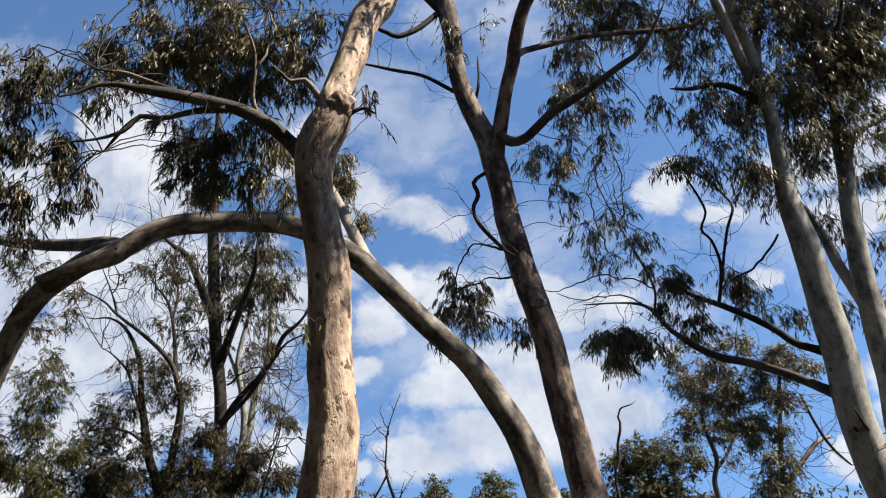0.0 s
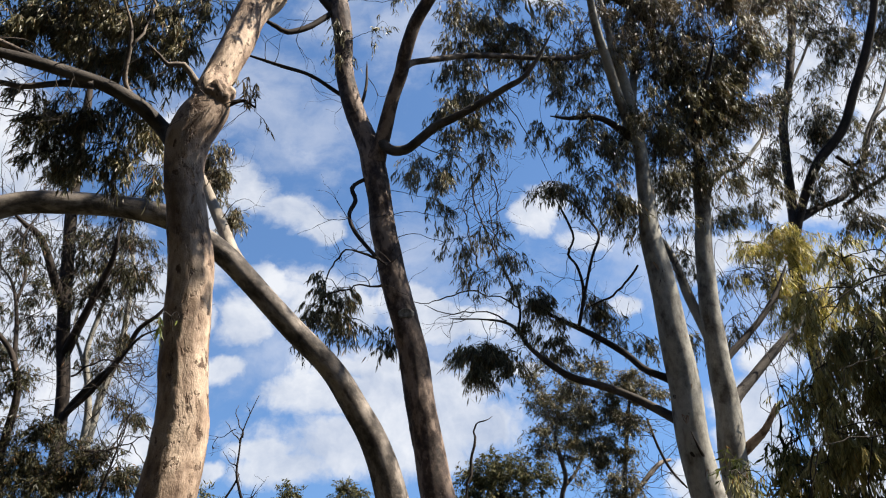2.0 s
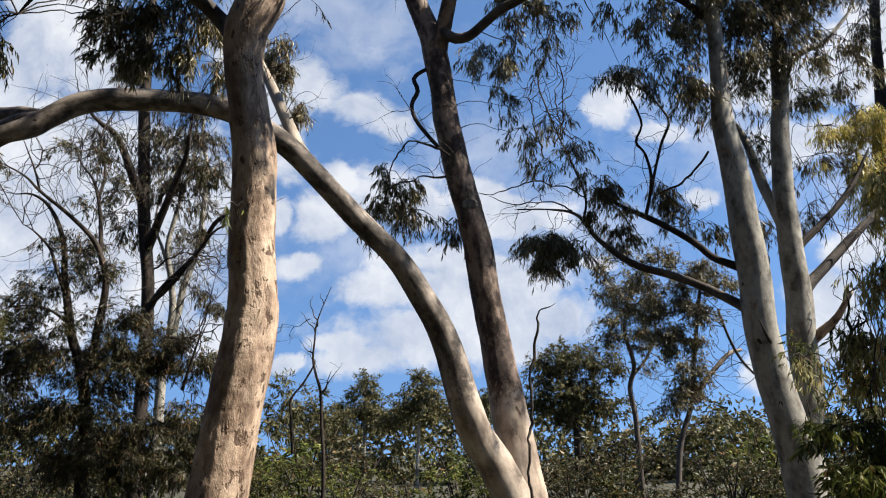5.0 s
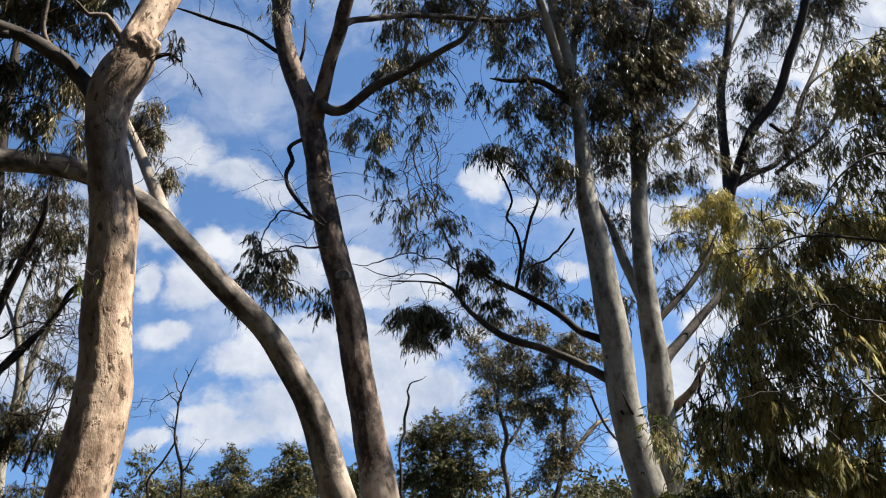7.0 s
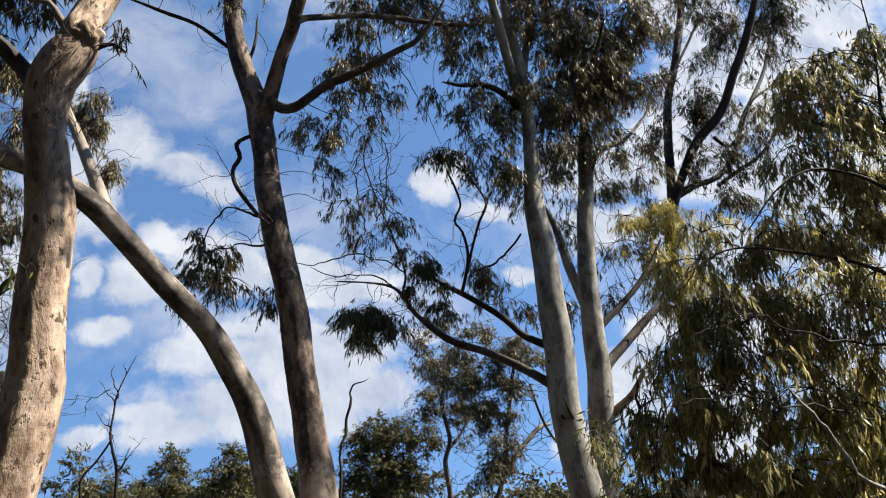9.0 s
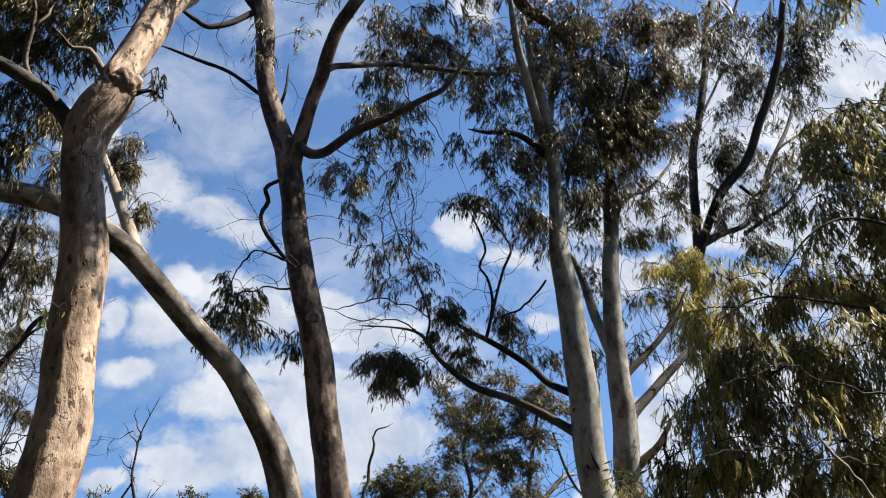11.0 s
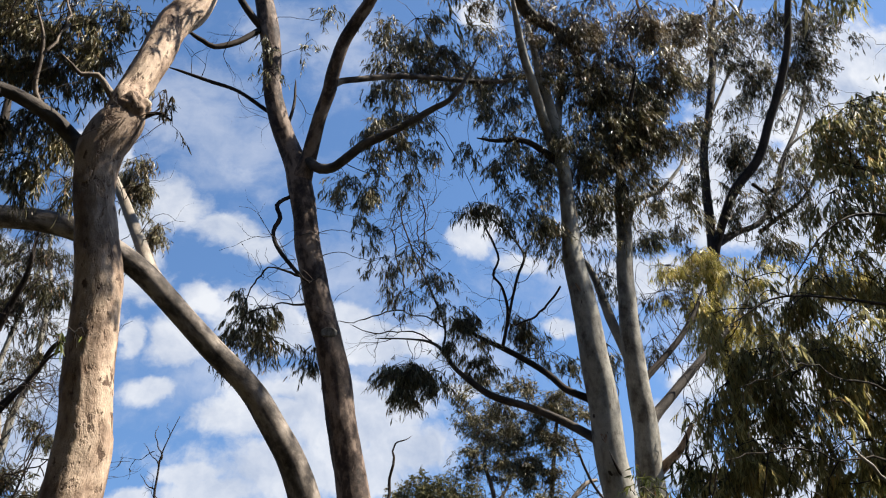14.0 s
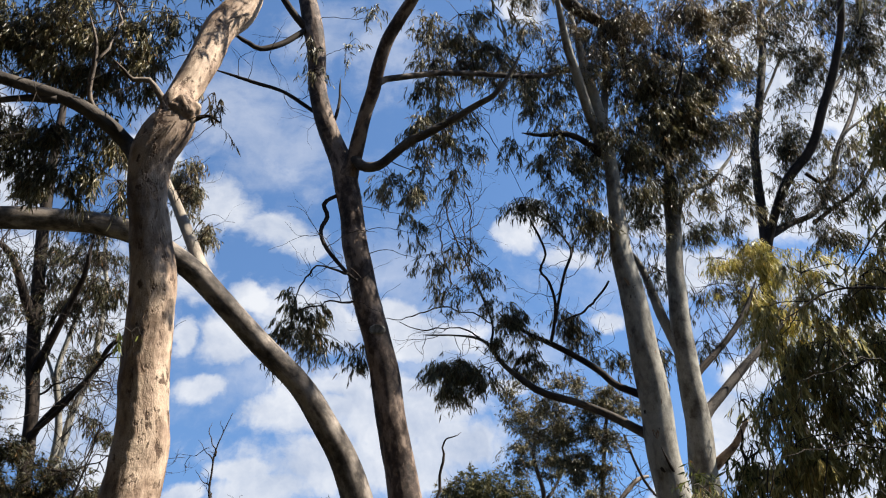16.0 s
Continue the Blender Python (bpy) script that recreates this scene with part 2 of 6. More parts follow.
cream = bark("cream_gum_bark", (0.455, 0.345, 0.250), (0.262, 0.182, 0.126), (0.105, 0.066, 0.044), (0.085, 0.052, 0.034), streak=0.6, flakes=0.565, relief=0.5, veins=0.4)
# Brown belt from 4.25 m up: unshed bark with the trunk's shade painted in.
cream_shed_shade = bark("shedding_shaded_gum_bark", (0.455, 0.345, 0.250), (0.262, 0.182, 0.126), (0.105, 0.066, 0.044), (0.085, 0.052, 0.034), streak=0.6, flakes=0.565, relief=0.5, veins=0.4, old=(4.25, 5.7, ((0.080, 0.052, 0.036), (0.205, 0.145, 0.102), (0.360, 0.268, 0.195))))
flakebark = bark("dry_bark_flake", (0.270, 0.184, 0.121), (0.158, 0.101, 0.065), (0.072, 0.043, 0.029), (0.040, 0.024, 0.018), flakes=0.6, relief=0.7)
# Real mottling, its dark patches deepened to stand for leaf dapple and shade.
brownbark = bark("mottled_dappled_brown_bark", (0.230, 0.168, 0.128), (0.060, 0.039, 0.029), (0.019, 0.013, 0.010), (0.014, 0.010, 0.008), streak=1.0, flakes=0.66, relief=0.2, veins=0.25)
# Blotches likewise darkened past the bark's own, as painted dapple.
greybark = bark("grey_gum_bark", (0.215, 0.172, 0.134), (0.058, 0.043, 0.032), (0.020, 0.015, 0.011), (0.018, 0.014, 0.011), streak=0.9, flakes=0.64, relief=0.2, veins=0.25)
palebark = bark("pale_gum_bark", (0.290, 0.270, 0.228), (0.182, 0.168, 0.140), (0.058, 0.048, 0.038), (0.034, 0.027, 0.023), streak=0.9, flakes=0.66, relief=0.2)
# Pale tones below about 2.4 m paint in the sunlight on the trunk's foot.
footbark = bark("brown_bark_with_sunlit_foot", (0.230, 0.168, 0.128), (0.060, 0.039, 0.029), (0.019, 0.013, 0.010), (0.013, 0.010, 0.008), streak=1.0, flakes=0.66, veins=0.25, relief=0.2, old=(-3.0, 2.35, ((0.14, 0.105, 0.080), (0.30, 0.235, 0.180), (0.44, 0.360, 0.285))))
# Same painted sunlit foot, on greyer bark for the arching limb.
archbark = bark("grey_brown_bark_sunlit_foot", (0.265, 0.222, 0.182), (0.092, 0.074, 0.060), (0.024, 0.019, 0.015), (0.017, 0.013, 0.010), streak=0.9, flakes=0.66, veins=0.25, relief=0.25, old=(-3.0, 2.35, ((0.15, 0.118, 0.092), (0.31, 0.250, 0.196), (0.45, 0.375, 0.300))))
bleached = bark("bleached_limb_bark", (0.361, 0.310, 0.248), (0.264, 0.222, 0.174), (0.174, 0.135, 0.103), (0.095, 0.068, 0.048), streak=0.4, flakes=0.66, relief=0.35)
# Darkened to carry the shade that foliage throws on limbs.
limbbark = bark("shade_toned_limb_bark", (0.096, 0.079, 0.064), (0.043, 0.034, 0.027), (0.019, 0.014, 0.011), (0.015, 0.011, 0.009), streak=0.4, flakes=0.66)
# Set near black so limbs look shaded even where the sun reaches them.
darkbark = bark("shade_darkened_twig_bark", (0.050, 0.038, 0.030), (0.026, 0.020, 0.016), (0.014, 0.011, 0.009), (0.008, 0.006, 0.005), flakes=0.75, gloss=0.12)
leaf_grey = leafy("grey_green_leaves", (0.034, 0.030, 0.013), (0.100, 0.088, 0.040), (0.240, 0.210, 0.112), through_light=0.34)
leaf_olive = leafy("olive_leaves", (0.044, 0.039, 0.017), (0.112, 0.099, 0.045), (0.240, 0.208, 0.110), through_light=0.34)
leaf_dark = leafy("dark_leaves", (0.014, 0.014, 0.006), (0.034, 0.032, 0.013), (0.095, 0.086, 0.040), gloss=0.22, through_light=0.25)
leaf_brown = leafy("brownish_leaves", (0.048, 0.036, 0.017), (0.112, 0.086, 0.044), (0.230, 0.182, 0.102), through_light=0.32)
leaf_yellow = leafy("yellow_leaves", (0.120, 0.118, 0.042), (0.270, 0.252, 0.100), (0.500, 0.455, 0.250), dead=(0.44, 0.24, 0.07), through_light=0.45)
leaf_gold = leafy("golden_mistletoe_leaves", (0.170, 0.146, 0.024), (0.370, 0.318, 0.066), (0.600, 0.515, 0.165), dead=(0.44, 0.26, 0.06), through_light=0.45)
leaf_far = leafy("hazy_far_leaves", (0.034, 0.034, 0.014), (0.078, 0.076, 0.032), (0.150, 0.140, 0.068), dead=(0.14, 0.10, 0.05), gloss=0.1, through_light=0.25)
leaf_sage = leafy("sage_leaves", (0.120, 0.104, 0.030), (0.300, 0.262, 0.088), (0.600, 0.530, 0.250), dead=(0.42, 0.29, 0.10), through_light=0.6, rough=0.36, gloss=0.45)
leaf_green = leafy("bush_leaves", (0.024, 0.032, 0.008), (0.072, 0.086, 0.020), (0.170, 0.185, 0.050), gloss=0.1, through_light=0.38)
leaf_scrub = leafy("scrub_leaves", (0.014, 0.016, 0.005), (0.042, 0.046, 0.015), (0.100, 0.102, 0.038), gloss=0.1, through_light=0.25)

# ---- builders ----
rng = np.random.default_rng(11)
limb_points, thin_points, hang_points = {}, {}, {}


def thing(name, place, label, category, group="", kind=""):
    ob = new(name)
    ob.empty_display_size = 0.2
    ob.location = place
    limb_points[ob.name] = [np.array([place])]
    return tagged(ob, label, category, group, kind)


def part(name, verts, faces, mat, parent, label="", along=None, smooth=True):
    """One mesh under a thing; verts are in the world, faces all of one length."""
    verts = np.asarray(verts, dtype=np.float32) - np.array(parent.location, dtype=np.float32)
    faces = np.asarray(faces, dtype=np.int32)
    mesh = bpy.data.meshes.new(name)
    n, k = faces.shape
    mesh.vertices.add(len(verts))
    mesh.vertices.foreach_set("co", verts.ravel())
    mesh.loops.add(n * k)
    mesh.loops.foreach_set("vertex_index", faces.ravel())
    mesh.polygons.add(n)
    mesh.polygons.foreach_set("loop_start", np.arange(0, n * k, k, dtype=np.int32))
    mesh.polygons.foreach_set("use_smooth", np.full(n, smooth))
    if along is not None:
        mesh.attributes.new("along", "FLOAT_VECTOR", "POINT").data.foreach_set("vector", np.asarray(along, dtype=np.float32).ravel())
    mesh.update(calc_edges=True)
    mesh.materials.append(mat)
    ob = new(name, mesh)
    ob.parent = parent
    return tagged(ob, label)


def spline(points, spacing):
    """Smooth curve through (x, y, z, radius) points, at even steps."""
    p = np.array(points, dtype=float)
    p = np.vstack([2 * p[0] - p[1], p, 2 * p[-1] - p[-2]])
    out = []
    for i in range(1, len(p) - 2):
        a, b, c, d = p[i - 1:i + 3]
        steps = max(2, int(np.linalg.norm(c[:3] - b[:3]) / spacing))
        t = np.linspace(0, 1, steps, endpoint=False)[:, None]
        out.append(0.5 * (2 * b + (c - a) * t + (2 * a - 5 * b + 4 * c - d) * t ** 2 + (3 * b - a - 3 * c + d) * t ** 3))
    out = np.vstack(out + [p[-2:-1]])
    out[:, 3] = np.maximum(out[:, 3], 0.002)
    return out


def tube(path, sides, rough=0.0, seed=0.0, plates=0.0):
    """A skin round a path, with lumps; gives verts, quads and the bark's own coordinates."""
    p, r = path[:, :3], path[:, 3]
    tangent = np.gradient(p, axis=0)
    tangent /= np.linalg.norm(tangent, axis=1)[:, None] + 1e-9
    side = np.array([1.0, 0.2, 0.1]) if abs(tangent[0][0]) < 0.8 else np.array([0.1, 0.2, 1.0])
    sides_u = []
    for t in tangent:
        side = side - t * (side @ t)
        side /= np.linalg.norm(side) + 1e-9
        sides_u.append(side)
    u = np.array(sides_u)
    v = np.cross(tangent, u)
    run = np.concatenate([[0], np.cumsum(np.linalg.norm(np.diff(p, axis=0), axis=1))])
    ang = np.linspace(0, 2 * np.pi, sides, endpoint=False)
    cos, sin = np.cos(ang)[None, :, None], np.sin(ang)[None, :, None]
    rr = np.repeat(r[:, None], sides, axis=1)
    along = np.stack([rr * np.cos(ang) + seed, rr * np.sin(ang) + seed * 0.7, np.repeat(run[:, None], sides, axis=1) + seed * 3], axis=-1)
    if rough:
        low = np.array([noise.noise(Vector((c * 1.1, s * 1.1, z * 1.6 + seed * 5))) for z in run for c, s in zip(np.cos(ang), np.sin(ang))]).reshape(rr.shape)
        fine = np.array([noise.noise(Vector((c * 2.6 + 9, s * 2.6, z * 4.5 + seed * 5))) for z in run for c, s in zip(np.cos(ang), np.sin(ang))]).reshape(rr.shape)
        rr = rr * (1 + rough * (low * 1.0 + fine * 0.35))
    if plates:
        # old bark still clinging in ragged strips, with steps at their edges
        strip = np.array([noise.noise(Vector((c * 3.0, s * 3.0, z * 3.2 + seed))) + 0.5 * noise.noise(Vector((c * 7.0, s * 7.0, z * 9.0 + seed))) for z in run for c, s in zip(np.cos(ang), np.sin(ang))]).reshape(rr.shape)
        crumb = np.array([noise.noise(Vector((c * 12.0, s * 12.0, z * 9.0 + seed))) for z in run for c, s in zip(np.cos(ang), np.sin(ang))]).reshape(rr.shape)
        step = np.clip((strip - 0.05) / 0.10, 0, 1)
        rr = rr + plates * (step + 0.5 * np.clip((strip - 0.38) / 0.08, 0, 1) + 0.3 * crumb)
    ring = p[:, None, :] + rr[..., None] * (cos * u[:, None, :] + sin * v[:, None, :])
    ring = np.concatenate([p[:1, None, :] + 0.02 * (ring[:1] - p[:1, None, :]), ring, p[-1:, None, :] + 0.02 * (ring[-1:] - p[-1:, None, :])])
    along = np.concatenate([along[:1], along, along[-1:]])
    n = len(ring)
    i, j = np.meshgrid(np.arange(n - 1), np.arange(sides), indexing="ij")
    k = (j + 1) % sides
    faces = np.stack([i * sides + j, i * sides + k, (i + 1) * sides + k, (i + 1) * sides + j], axis=-1).reshape(-1, 4)
    return ring.reshape(-1, 3), faces, along.reshape(-1, 3)


def limb(owner, name, mat, points, label="", step=0, plates=0.0):
    thick = max(q[3] for q in points)
    path = spline(points, step or (0.05 if thick > 0.08 else 0.07))
    if thick > 0.02:
        run = np.concatenate([[0], np.cumsum(np.linalg.norm(np.diff(path[:, :3], axis=0), axis=1))])
        wob = np.array([[noise.noise(Vector((s * 1.6, k * 7.0, points[0][0]))) for k in range(3)] for s in run])
        path[1:-1, :3] += wob[1:-1] * path[1:-1, 3:] * 0.10
    else:
        run = np.concatenate([[0], np.cumsum(np.linalg.norm(np.diff(path[:, :3], axis=0), axis=1))])
        wob = np.array([[noise.noise(Vector((s * 4.0, k * 7.0, points[0][0]))) + 0.4 * noise.noise(Vector((s * 11.0, k * 5.0, points[0][2]))) for k in range(3)] for s in run])
        path[1:, :3] += wob[1:] * 0.055
        path[:, 3] *= 1 + 0.35 * wob[:, 0]
    sides = 72 if plates else 28 if thick > 0.15 else 16 if thick > 0.06 else 8 if thick > 0.02 else 6
    verts, faces, along = tube(path, sides, 0.055 if thick > 0.03 else 0.16, seed=points[0][0] * 1.7 + points[0][2], plates=plates)
    limb_points[owner.name].append(path[:, :3])
    if thick < 0.14:
        thin_points.setdefault(owner.name, []).append(path[len(path) // 4:, :3])
    ob = part(name, verts, faces, mat, owner, label, along)
    return ob, path


def thin_tubes(a, b, ra, rb, sag):
    """Many three-sided twigs from a to b, drooping in the middle."""
    n = len(a)
    m = (a + b) / 2 + np.array([0, 0, 1.0]) * sag[:, None]
    d = b - a
    d /= np.linalg.norm(d, axis=1)[:, None] + 1e-9
    ref = np.where(np.abs(d[:, 2:3]) > 0.8, np.array([[1.0, 0, 0]]), np.array([[0, 0, 1.0]]))
    u = np.cross(d, ref)
    u /= np.linalg.norm(u, axis=1)[:, None] + 1e-9
    v = np.cross(d, u)
    rows = []
    for c, r in ((a, ra), (m, (ra + rb) / 2), (b, rb)):
        for g in (0, 2.094, 4.189):
            rows.append(c + (u * math.cos(g) + v * math.sin(g)) * r[:, None])
    verts = np.stack(rows, axis=1)
    quads = np.array([[s * 3 + g, s * 3 + (g + 1) % 3, s * 3 + 3 + (g + 1) % 3, s * 3 + 3 + g] for s in range(2) for g in range(3)])
    faces = (np.arange(n) * 9)[:, None, None] + quads[None]
    return verts.reshape(-1, 3), faces.reshape(-1, 4)


def twiglets(owner, count, reach, thick, seed, lift=0.2):
    """Bare crooked twigs that grow from a tree's thinner limbs and fork."""
    r = np.random.default_rng(seed)
    pool = np.vstack(thin_points.get(owner.name) or limb_points[owner.name])
    p = pool[r.integers(0, len(pool), count)]
    d = unit(r.normal(size=(count, 3)) + np.array([0, 0, lift]))
    a, b, ra, rb = [], [], [], []
    stack = [(p, d, np.full(count, thick), reach, 10)]
    while stack:
        p, d, w, long, steps = stack.pop()
        for k in range(steps):
            q = p + d * (long / steps * r.uniform(0.6, 1.4, len(p)))[:, None]
            a.append(p), b.append(q), ra.append(w), rb.append(w * 0.9)
            p, w = q, w * 0.9
            d = unit(d + r.normal(size=d.shape) * 0.26 + np.array([0, 0, 0.03]))
            if k in (2, 5) and long > reach * 0.3:
                some = r.random(len(p)) < 0.75
                stack.append((p[some], unit(d[some] + r.normal(size=(some.sum(), 3)) * 0.7), w[some] * 0.75, long * 0.5, 6))
    a, b = np.vstack(a), np.vstack(b)
    v, f = thin_tubes(a, b, np.concatenate(ra), np.concatenate(rb), np.zeros(len(a)))
    tagged(part("twigwork", v, f, darkbark, owner, along=v), kind="stuff")


def unit(v):
    return v / (np.linalg.norm(v, axis=-1, keepdims=True) + 1e-9)


def leaf_blades(base, way, length, width, fine=True):
    """Curved lance-shaped leaves, of four triangles, or two where they are small."""
    n = len(base)
    side = unit(np.cross(way, rng.normal(size=(n, 3))))
    up = np.cross(side, way)
    bend = (rng.normal(size=n) * 0.10 * length)[:, None] * up + (rng.normal(size=n) * 0.06 * length)[:, None] * side
    length, width = length[:, None], width[:, None]
    if not fine:
        mid = base + way * length * 0.45 + bend * 0.5
        verts = np.stack([base, mid - side * width * 0.5, mid + side * width * 0.5, base + way * length - bend * 0.9], axis=1)
        faces = (np.arange(n) * 4)[:, None, None] + np.array([[0, 2, 1], [1, 2, 3]])[None]
        return verts.reshape(-1, 3), faces.reshape(-1, 3)
    p1 = base + way * length * 0.3 + bend * 0.35
    p2 = base + way * length * 0.68 + bend * 0.15
    tip = base + way * length - bend * 0.9
    verts = np.stack([base, p1 - side * width * 0.5, p1 + side * width * 0.5, p2 - side * width * 0.36, p2 + side * width * 0.36, tip], axis=1)
    tris = np.array([[0, 2, 1], [1, 2, 4], [1, 4, 3], [3, 4, 5]])
    faces = (np.arange(n) * 6)[:, None, None] + tris[None]
    return verts.reshape(-1, 3), faces.reshape(-1, 3)


def crown(owner, mat, clumps, size=0.16, droop=0.95, per_m2=130, wood=None, wide=0.125, fine=False, even=0.9, twigs=True):
    """Foliage: clumps (x, y, z, half-width, half-height, density) of drooping leafy sprays on twigs, joined to the nearest limb."""
    anchors = np.vstack(limb_points[owner.name])
    ends = {"a": [], "b": [], "r": [], "s": []}
    lv, lf, count = [], [], 0
    for x, y, z, w, h, dens in clumps:
        c = np.array([x, y, z])
        radius = np.array([w, max(0.25, 0.8 * (w + h) / 2), h])
        area = math.pi * w * h
        scale = (0.16 / size) ** 1.6
        number = max(4, int(area * per_m2 * dens * scale))
        hubs = max(5, int(4 + area * 13 * min(1, scale * 1.4)))
        hub = unit(rng.normal(size=(hubs, 3))) * rng.uniform(0.2, 1.08, size=(hubs, 1)) * radius + c
        near = anchors[np.argmin(((anchors - c) ** 2).sum(1))] if len(anchors) > 1 else np.array([x, y, 0.0])
        # main branchlet and the finer ones to the hubs
        stem = c + np.array([0, 0, 0.3 * h])
        reach = np.linalg.norm(near - stem)
        t = np.linspace(0, 1, 13)[:, None]
        arch = np.sin(np.pi * t)
        way_points = near + (stem - near) * t + arch * (rng.normal(size=(1, 3)) * 0.07 * reach + np.array([0, 0, 0.10 * reach]))
        way_points += np.sin(2 * np.pi * t) * rng.normal(size=(1, 3)) * 0.035 * reach
        way_points[1:-1] += rng.normal(size=(11, 3)) * 0.006 * reach
        w0 = min(0.011, 0.004 + 0.003 * reach)
        thin = np.linspace(w0, 0.004, 13)
        ends["a"].append(way_points[:-1]), ends["b"].append(way_points[1:])
        ends["r"].append(np.stack([thin[:-1], thin[1:]], axis=1)), ends["s"].append(np.zeros(12))
        ends["a"].append(np.repeat(stem[None], hubs, 0)), ends["b"].append(hub)
        ends["r"].append(np.tile([[0.006, 0.003]], (hubs, 1))), ends["s"].append(0.15 * np.linalg.norm(hub - stem, axis=1))
        # sprays
        weight = np.exp(rng.normal(size=hubs) * even)
        pick = rng.choice(hubs, number, p=weight / weight.sum())
        start = hub[pick] + rng.normal(size=(number, 3)) * (radius * 0.11 + 0.02)
        out = unit(start - c + rng.normal(size=(number, 3)) * 0.5 * radius.mean())
        way = unit(out * np.array([0.8, 0.8, 0.5]) + np.array([0, 0, -droop]) + rng.normal(size=(number, 3)) * 0.22)
        long = rng.uniform(0.8, 2.3, number) * size
        tip = start + way * long[:, None]
        few = np.arange(number) % 3 == 0
        ends["a"].append(hub[pick][few]), ends["b"].append(tip[few])
        ends["r"].append(np.tile([[0.0032, 0.0012]], (few.sum(), 1))), ends["s"].append(0.14 * long[few])
        hang_points.setdefault(owner.name, []).append(tip)
        each = rng.integers(7, 14, number)
        which = np.repeat(np.arange(number), each)
        m = len(which)
        s = rng.uniform(0.05, 1.0, m)
        base = start[which] + way[which] * (long[which] * s)[:, None] + np.array([0, 0, 1.0]) * (0.12 * long[which] * 4 * s * (1 - s) * 0.5)[:, None]
        lean = unit(way[which] * 0.5 + np.array([0, 0, -droop]) + rng.normal(size=(m, 3)) * 0.4)
        ll = size * rng.uniform(0.55, 1.15, m)
        v, f = leaf_blades(base, lean, ll, ll * wide * rng.uniform(0.75, 1.2, m), fine)
        lv.append(v), lf.append(f + count)
        count += len(v)
    tagged(part("foliage", np.vstack(lv), np.vstack(lf), mat, owner), kind="stuff")
    if not twigs:
        return
    a, b = np.vstack(ends["a"]), np.vstack(ends["b"])
    r, sag = np.vstack(ends["r"]), np.concatenate(ends["s"])
    v, f = thin_tubes(a, b, r[:, 0], r[:, 1], sag)
    tagged(part("twigwork", v, f, wood or darkbark, owner, along=v), kind="stuff")


# ---- ground ----
def ground_sheet():
    steps = np.concatenate([-np.geomspace(2500, 40, 14), np.arange(-36, 36.1, 1.0), np.geomspace(40, 2500, 14)])
    gx, gy = np.meshgrid(steps, steps + 10, indexing="ij")
    z = np.array([0.16 * noise.noise(Vector((x * 0.18, y * 0.18, 0))) + 0.05 * noise.noise(Vector((x * 0.9, y * 0.9, 3))) for x, y in zip(gx.ravel(), gy.ravel())])
    n = len(steps)
    verts = np.stack([gx.ravel(), gy.ravel(), z - 0.05], axis=1)
    i, j = np.meshgrid(np.arange(n - 1), np.arange(n - 1), indexing="ij")
    faces = np.stack([i * n + j, (i + 1) * n + j, (i + 1) * n + j + 1, i * n + j + 1], axis=-1).reshape(-1, 4)
    m, add, link = material("leaf_litter")
    at = add("ShaderNodeTexCoord")
    big = add("ShaderNodeTexNoise", Scale=0.6, Detail=6.0)
    small = add("ShaderNodeTexNoise", Scale=22.0, Detail=5.0, Roughness=0.7)
    link(at.outputs["Object"], big.inputs["Vector"]), link(at.outputs["Object"], small.inputs["Vector"])
    a = ramp(add, link, big.outputs["Fac"], [(0.35, (0.022, 0.027, 0.010)), (0.55, (0.036, 0.032, 0.017)), (0.7, (0.058, 0.046, 0.028))])
    b = ramp(add, link, small.outputs["Fac"], [(0.35, (0.45, 0.42, 0.4)), (0.65, (1.3, 1.25, 1.2))])
    shader = add("ShaderNodeBsdfPrincipled", Roughness=0.95)
    link(mix(add, link, 1.0, a, b, "MULTIPLY"), shader.inputs["Base Color"])
    bump = add("ShaderNodeBump", Strength=0.8, Distance=0.03)
    link(small.outputs["Fac"], bump.inputs["Height"])
    link(bump.outputs[0], shader.inputs["Normal"])
    link(shader.outputs[0], add("ShaderNodeOutputMaterial").inputs[0])
    mesh = bpy.data.meshes.new("ground")
    mesh.from_pydata(verts.tolist(), [], faces.tolist())
    mesh.polygons.foreach_set("use_smooth", np.full(len(faces), True))
    mesh.materials.append(m)
    tagged(new("ground", mesh), "dry ground covered with leaf litter and grass", "ground", kind="structure")


ground_sheet()

# ---- trees ----

one = thing("gum_tree", (-2.04, 6.40, 0.00), "tall gum tree with cream flaking bark and drooping olive leaves", "tree")
one_trunk = limb(one, "trunk", cream_shed_shade, [(-2.22, 6.40, -0.20, 0.333), (-2.16, 6.40, 0.30, 0.256), (-2.05, 6.40, 1.15, 0.235), (-1.96, 6.40, 1.64, 0.222), (-1.85, 6.41, 2.30, 0.216), (-1.80, 6.42, 2.74, 0.213), (-1.80, 6.41, 2.96, 0.198), (-1.83, 6.40, 3.40, 0.190), (-1.83, 6.38, 3.87, 0.186), (-1.83, 6.36, 4.12, 0.186), (-1.91, 6.34, 4.63, 0.165), (-1.96, 6.33, 4.89, 0.162), (-1.98, 6.33, 5.14, 0.174), (-1.96, 6.32, 5.34, 0.194), (-1.88, 6.32, 5.52, 0.201), (-1.81, 6.33, 5.67, 0.184), (-1.80, 6.33, 5.84, 0.148), (-1.79, 6.43, 6.04, 0.140), (-1.70, 6.54, 6.42, 0.150), (-1.60, 6.78, 7.07, 0.159), (-1.44, 6.95, 7.51, 0.174), (-1.33, 7.18, 8.16, 0.163), (-1.29, 7.48, 9.20, 0.140), (-1.26, 7.72, 10.30, 0.042)], step=0.022, plates=0.0045)
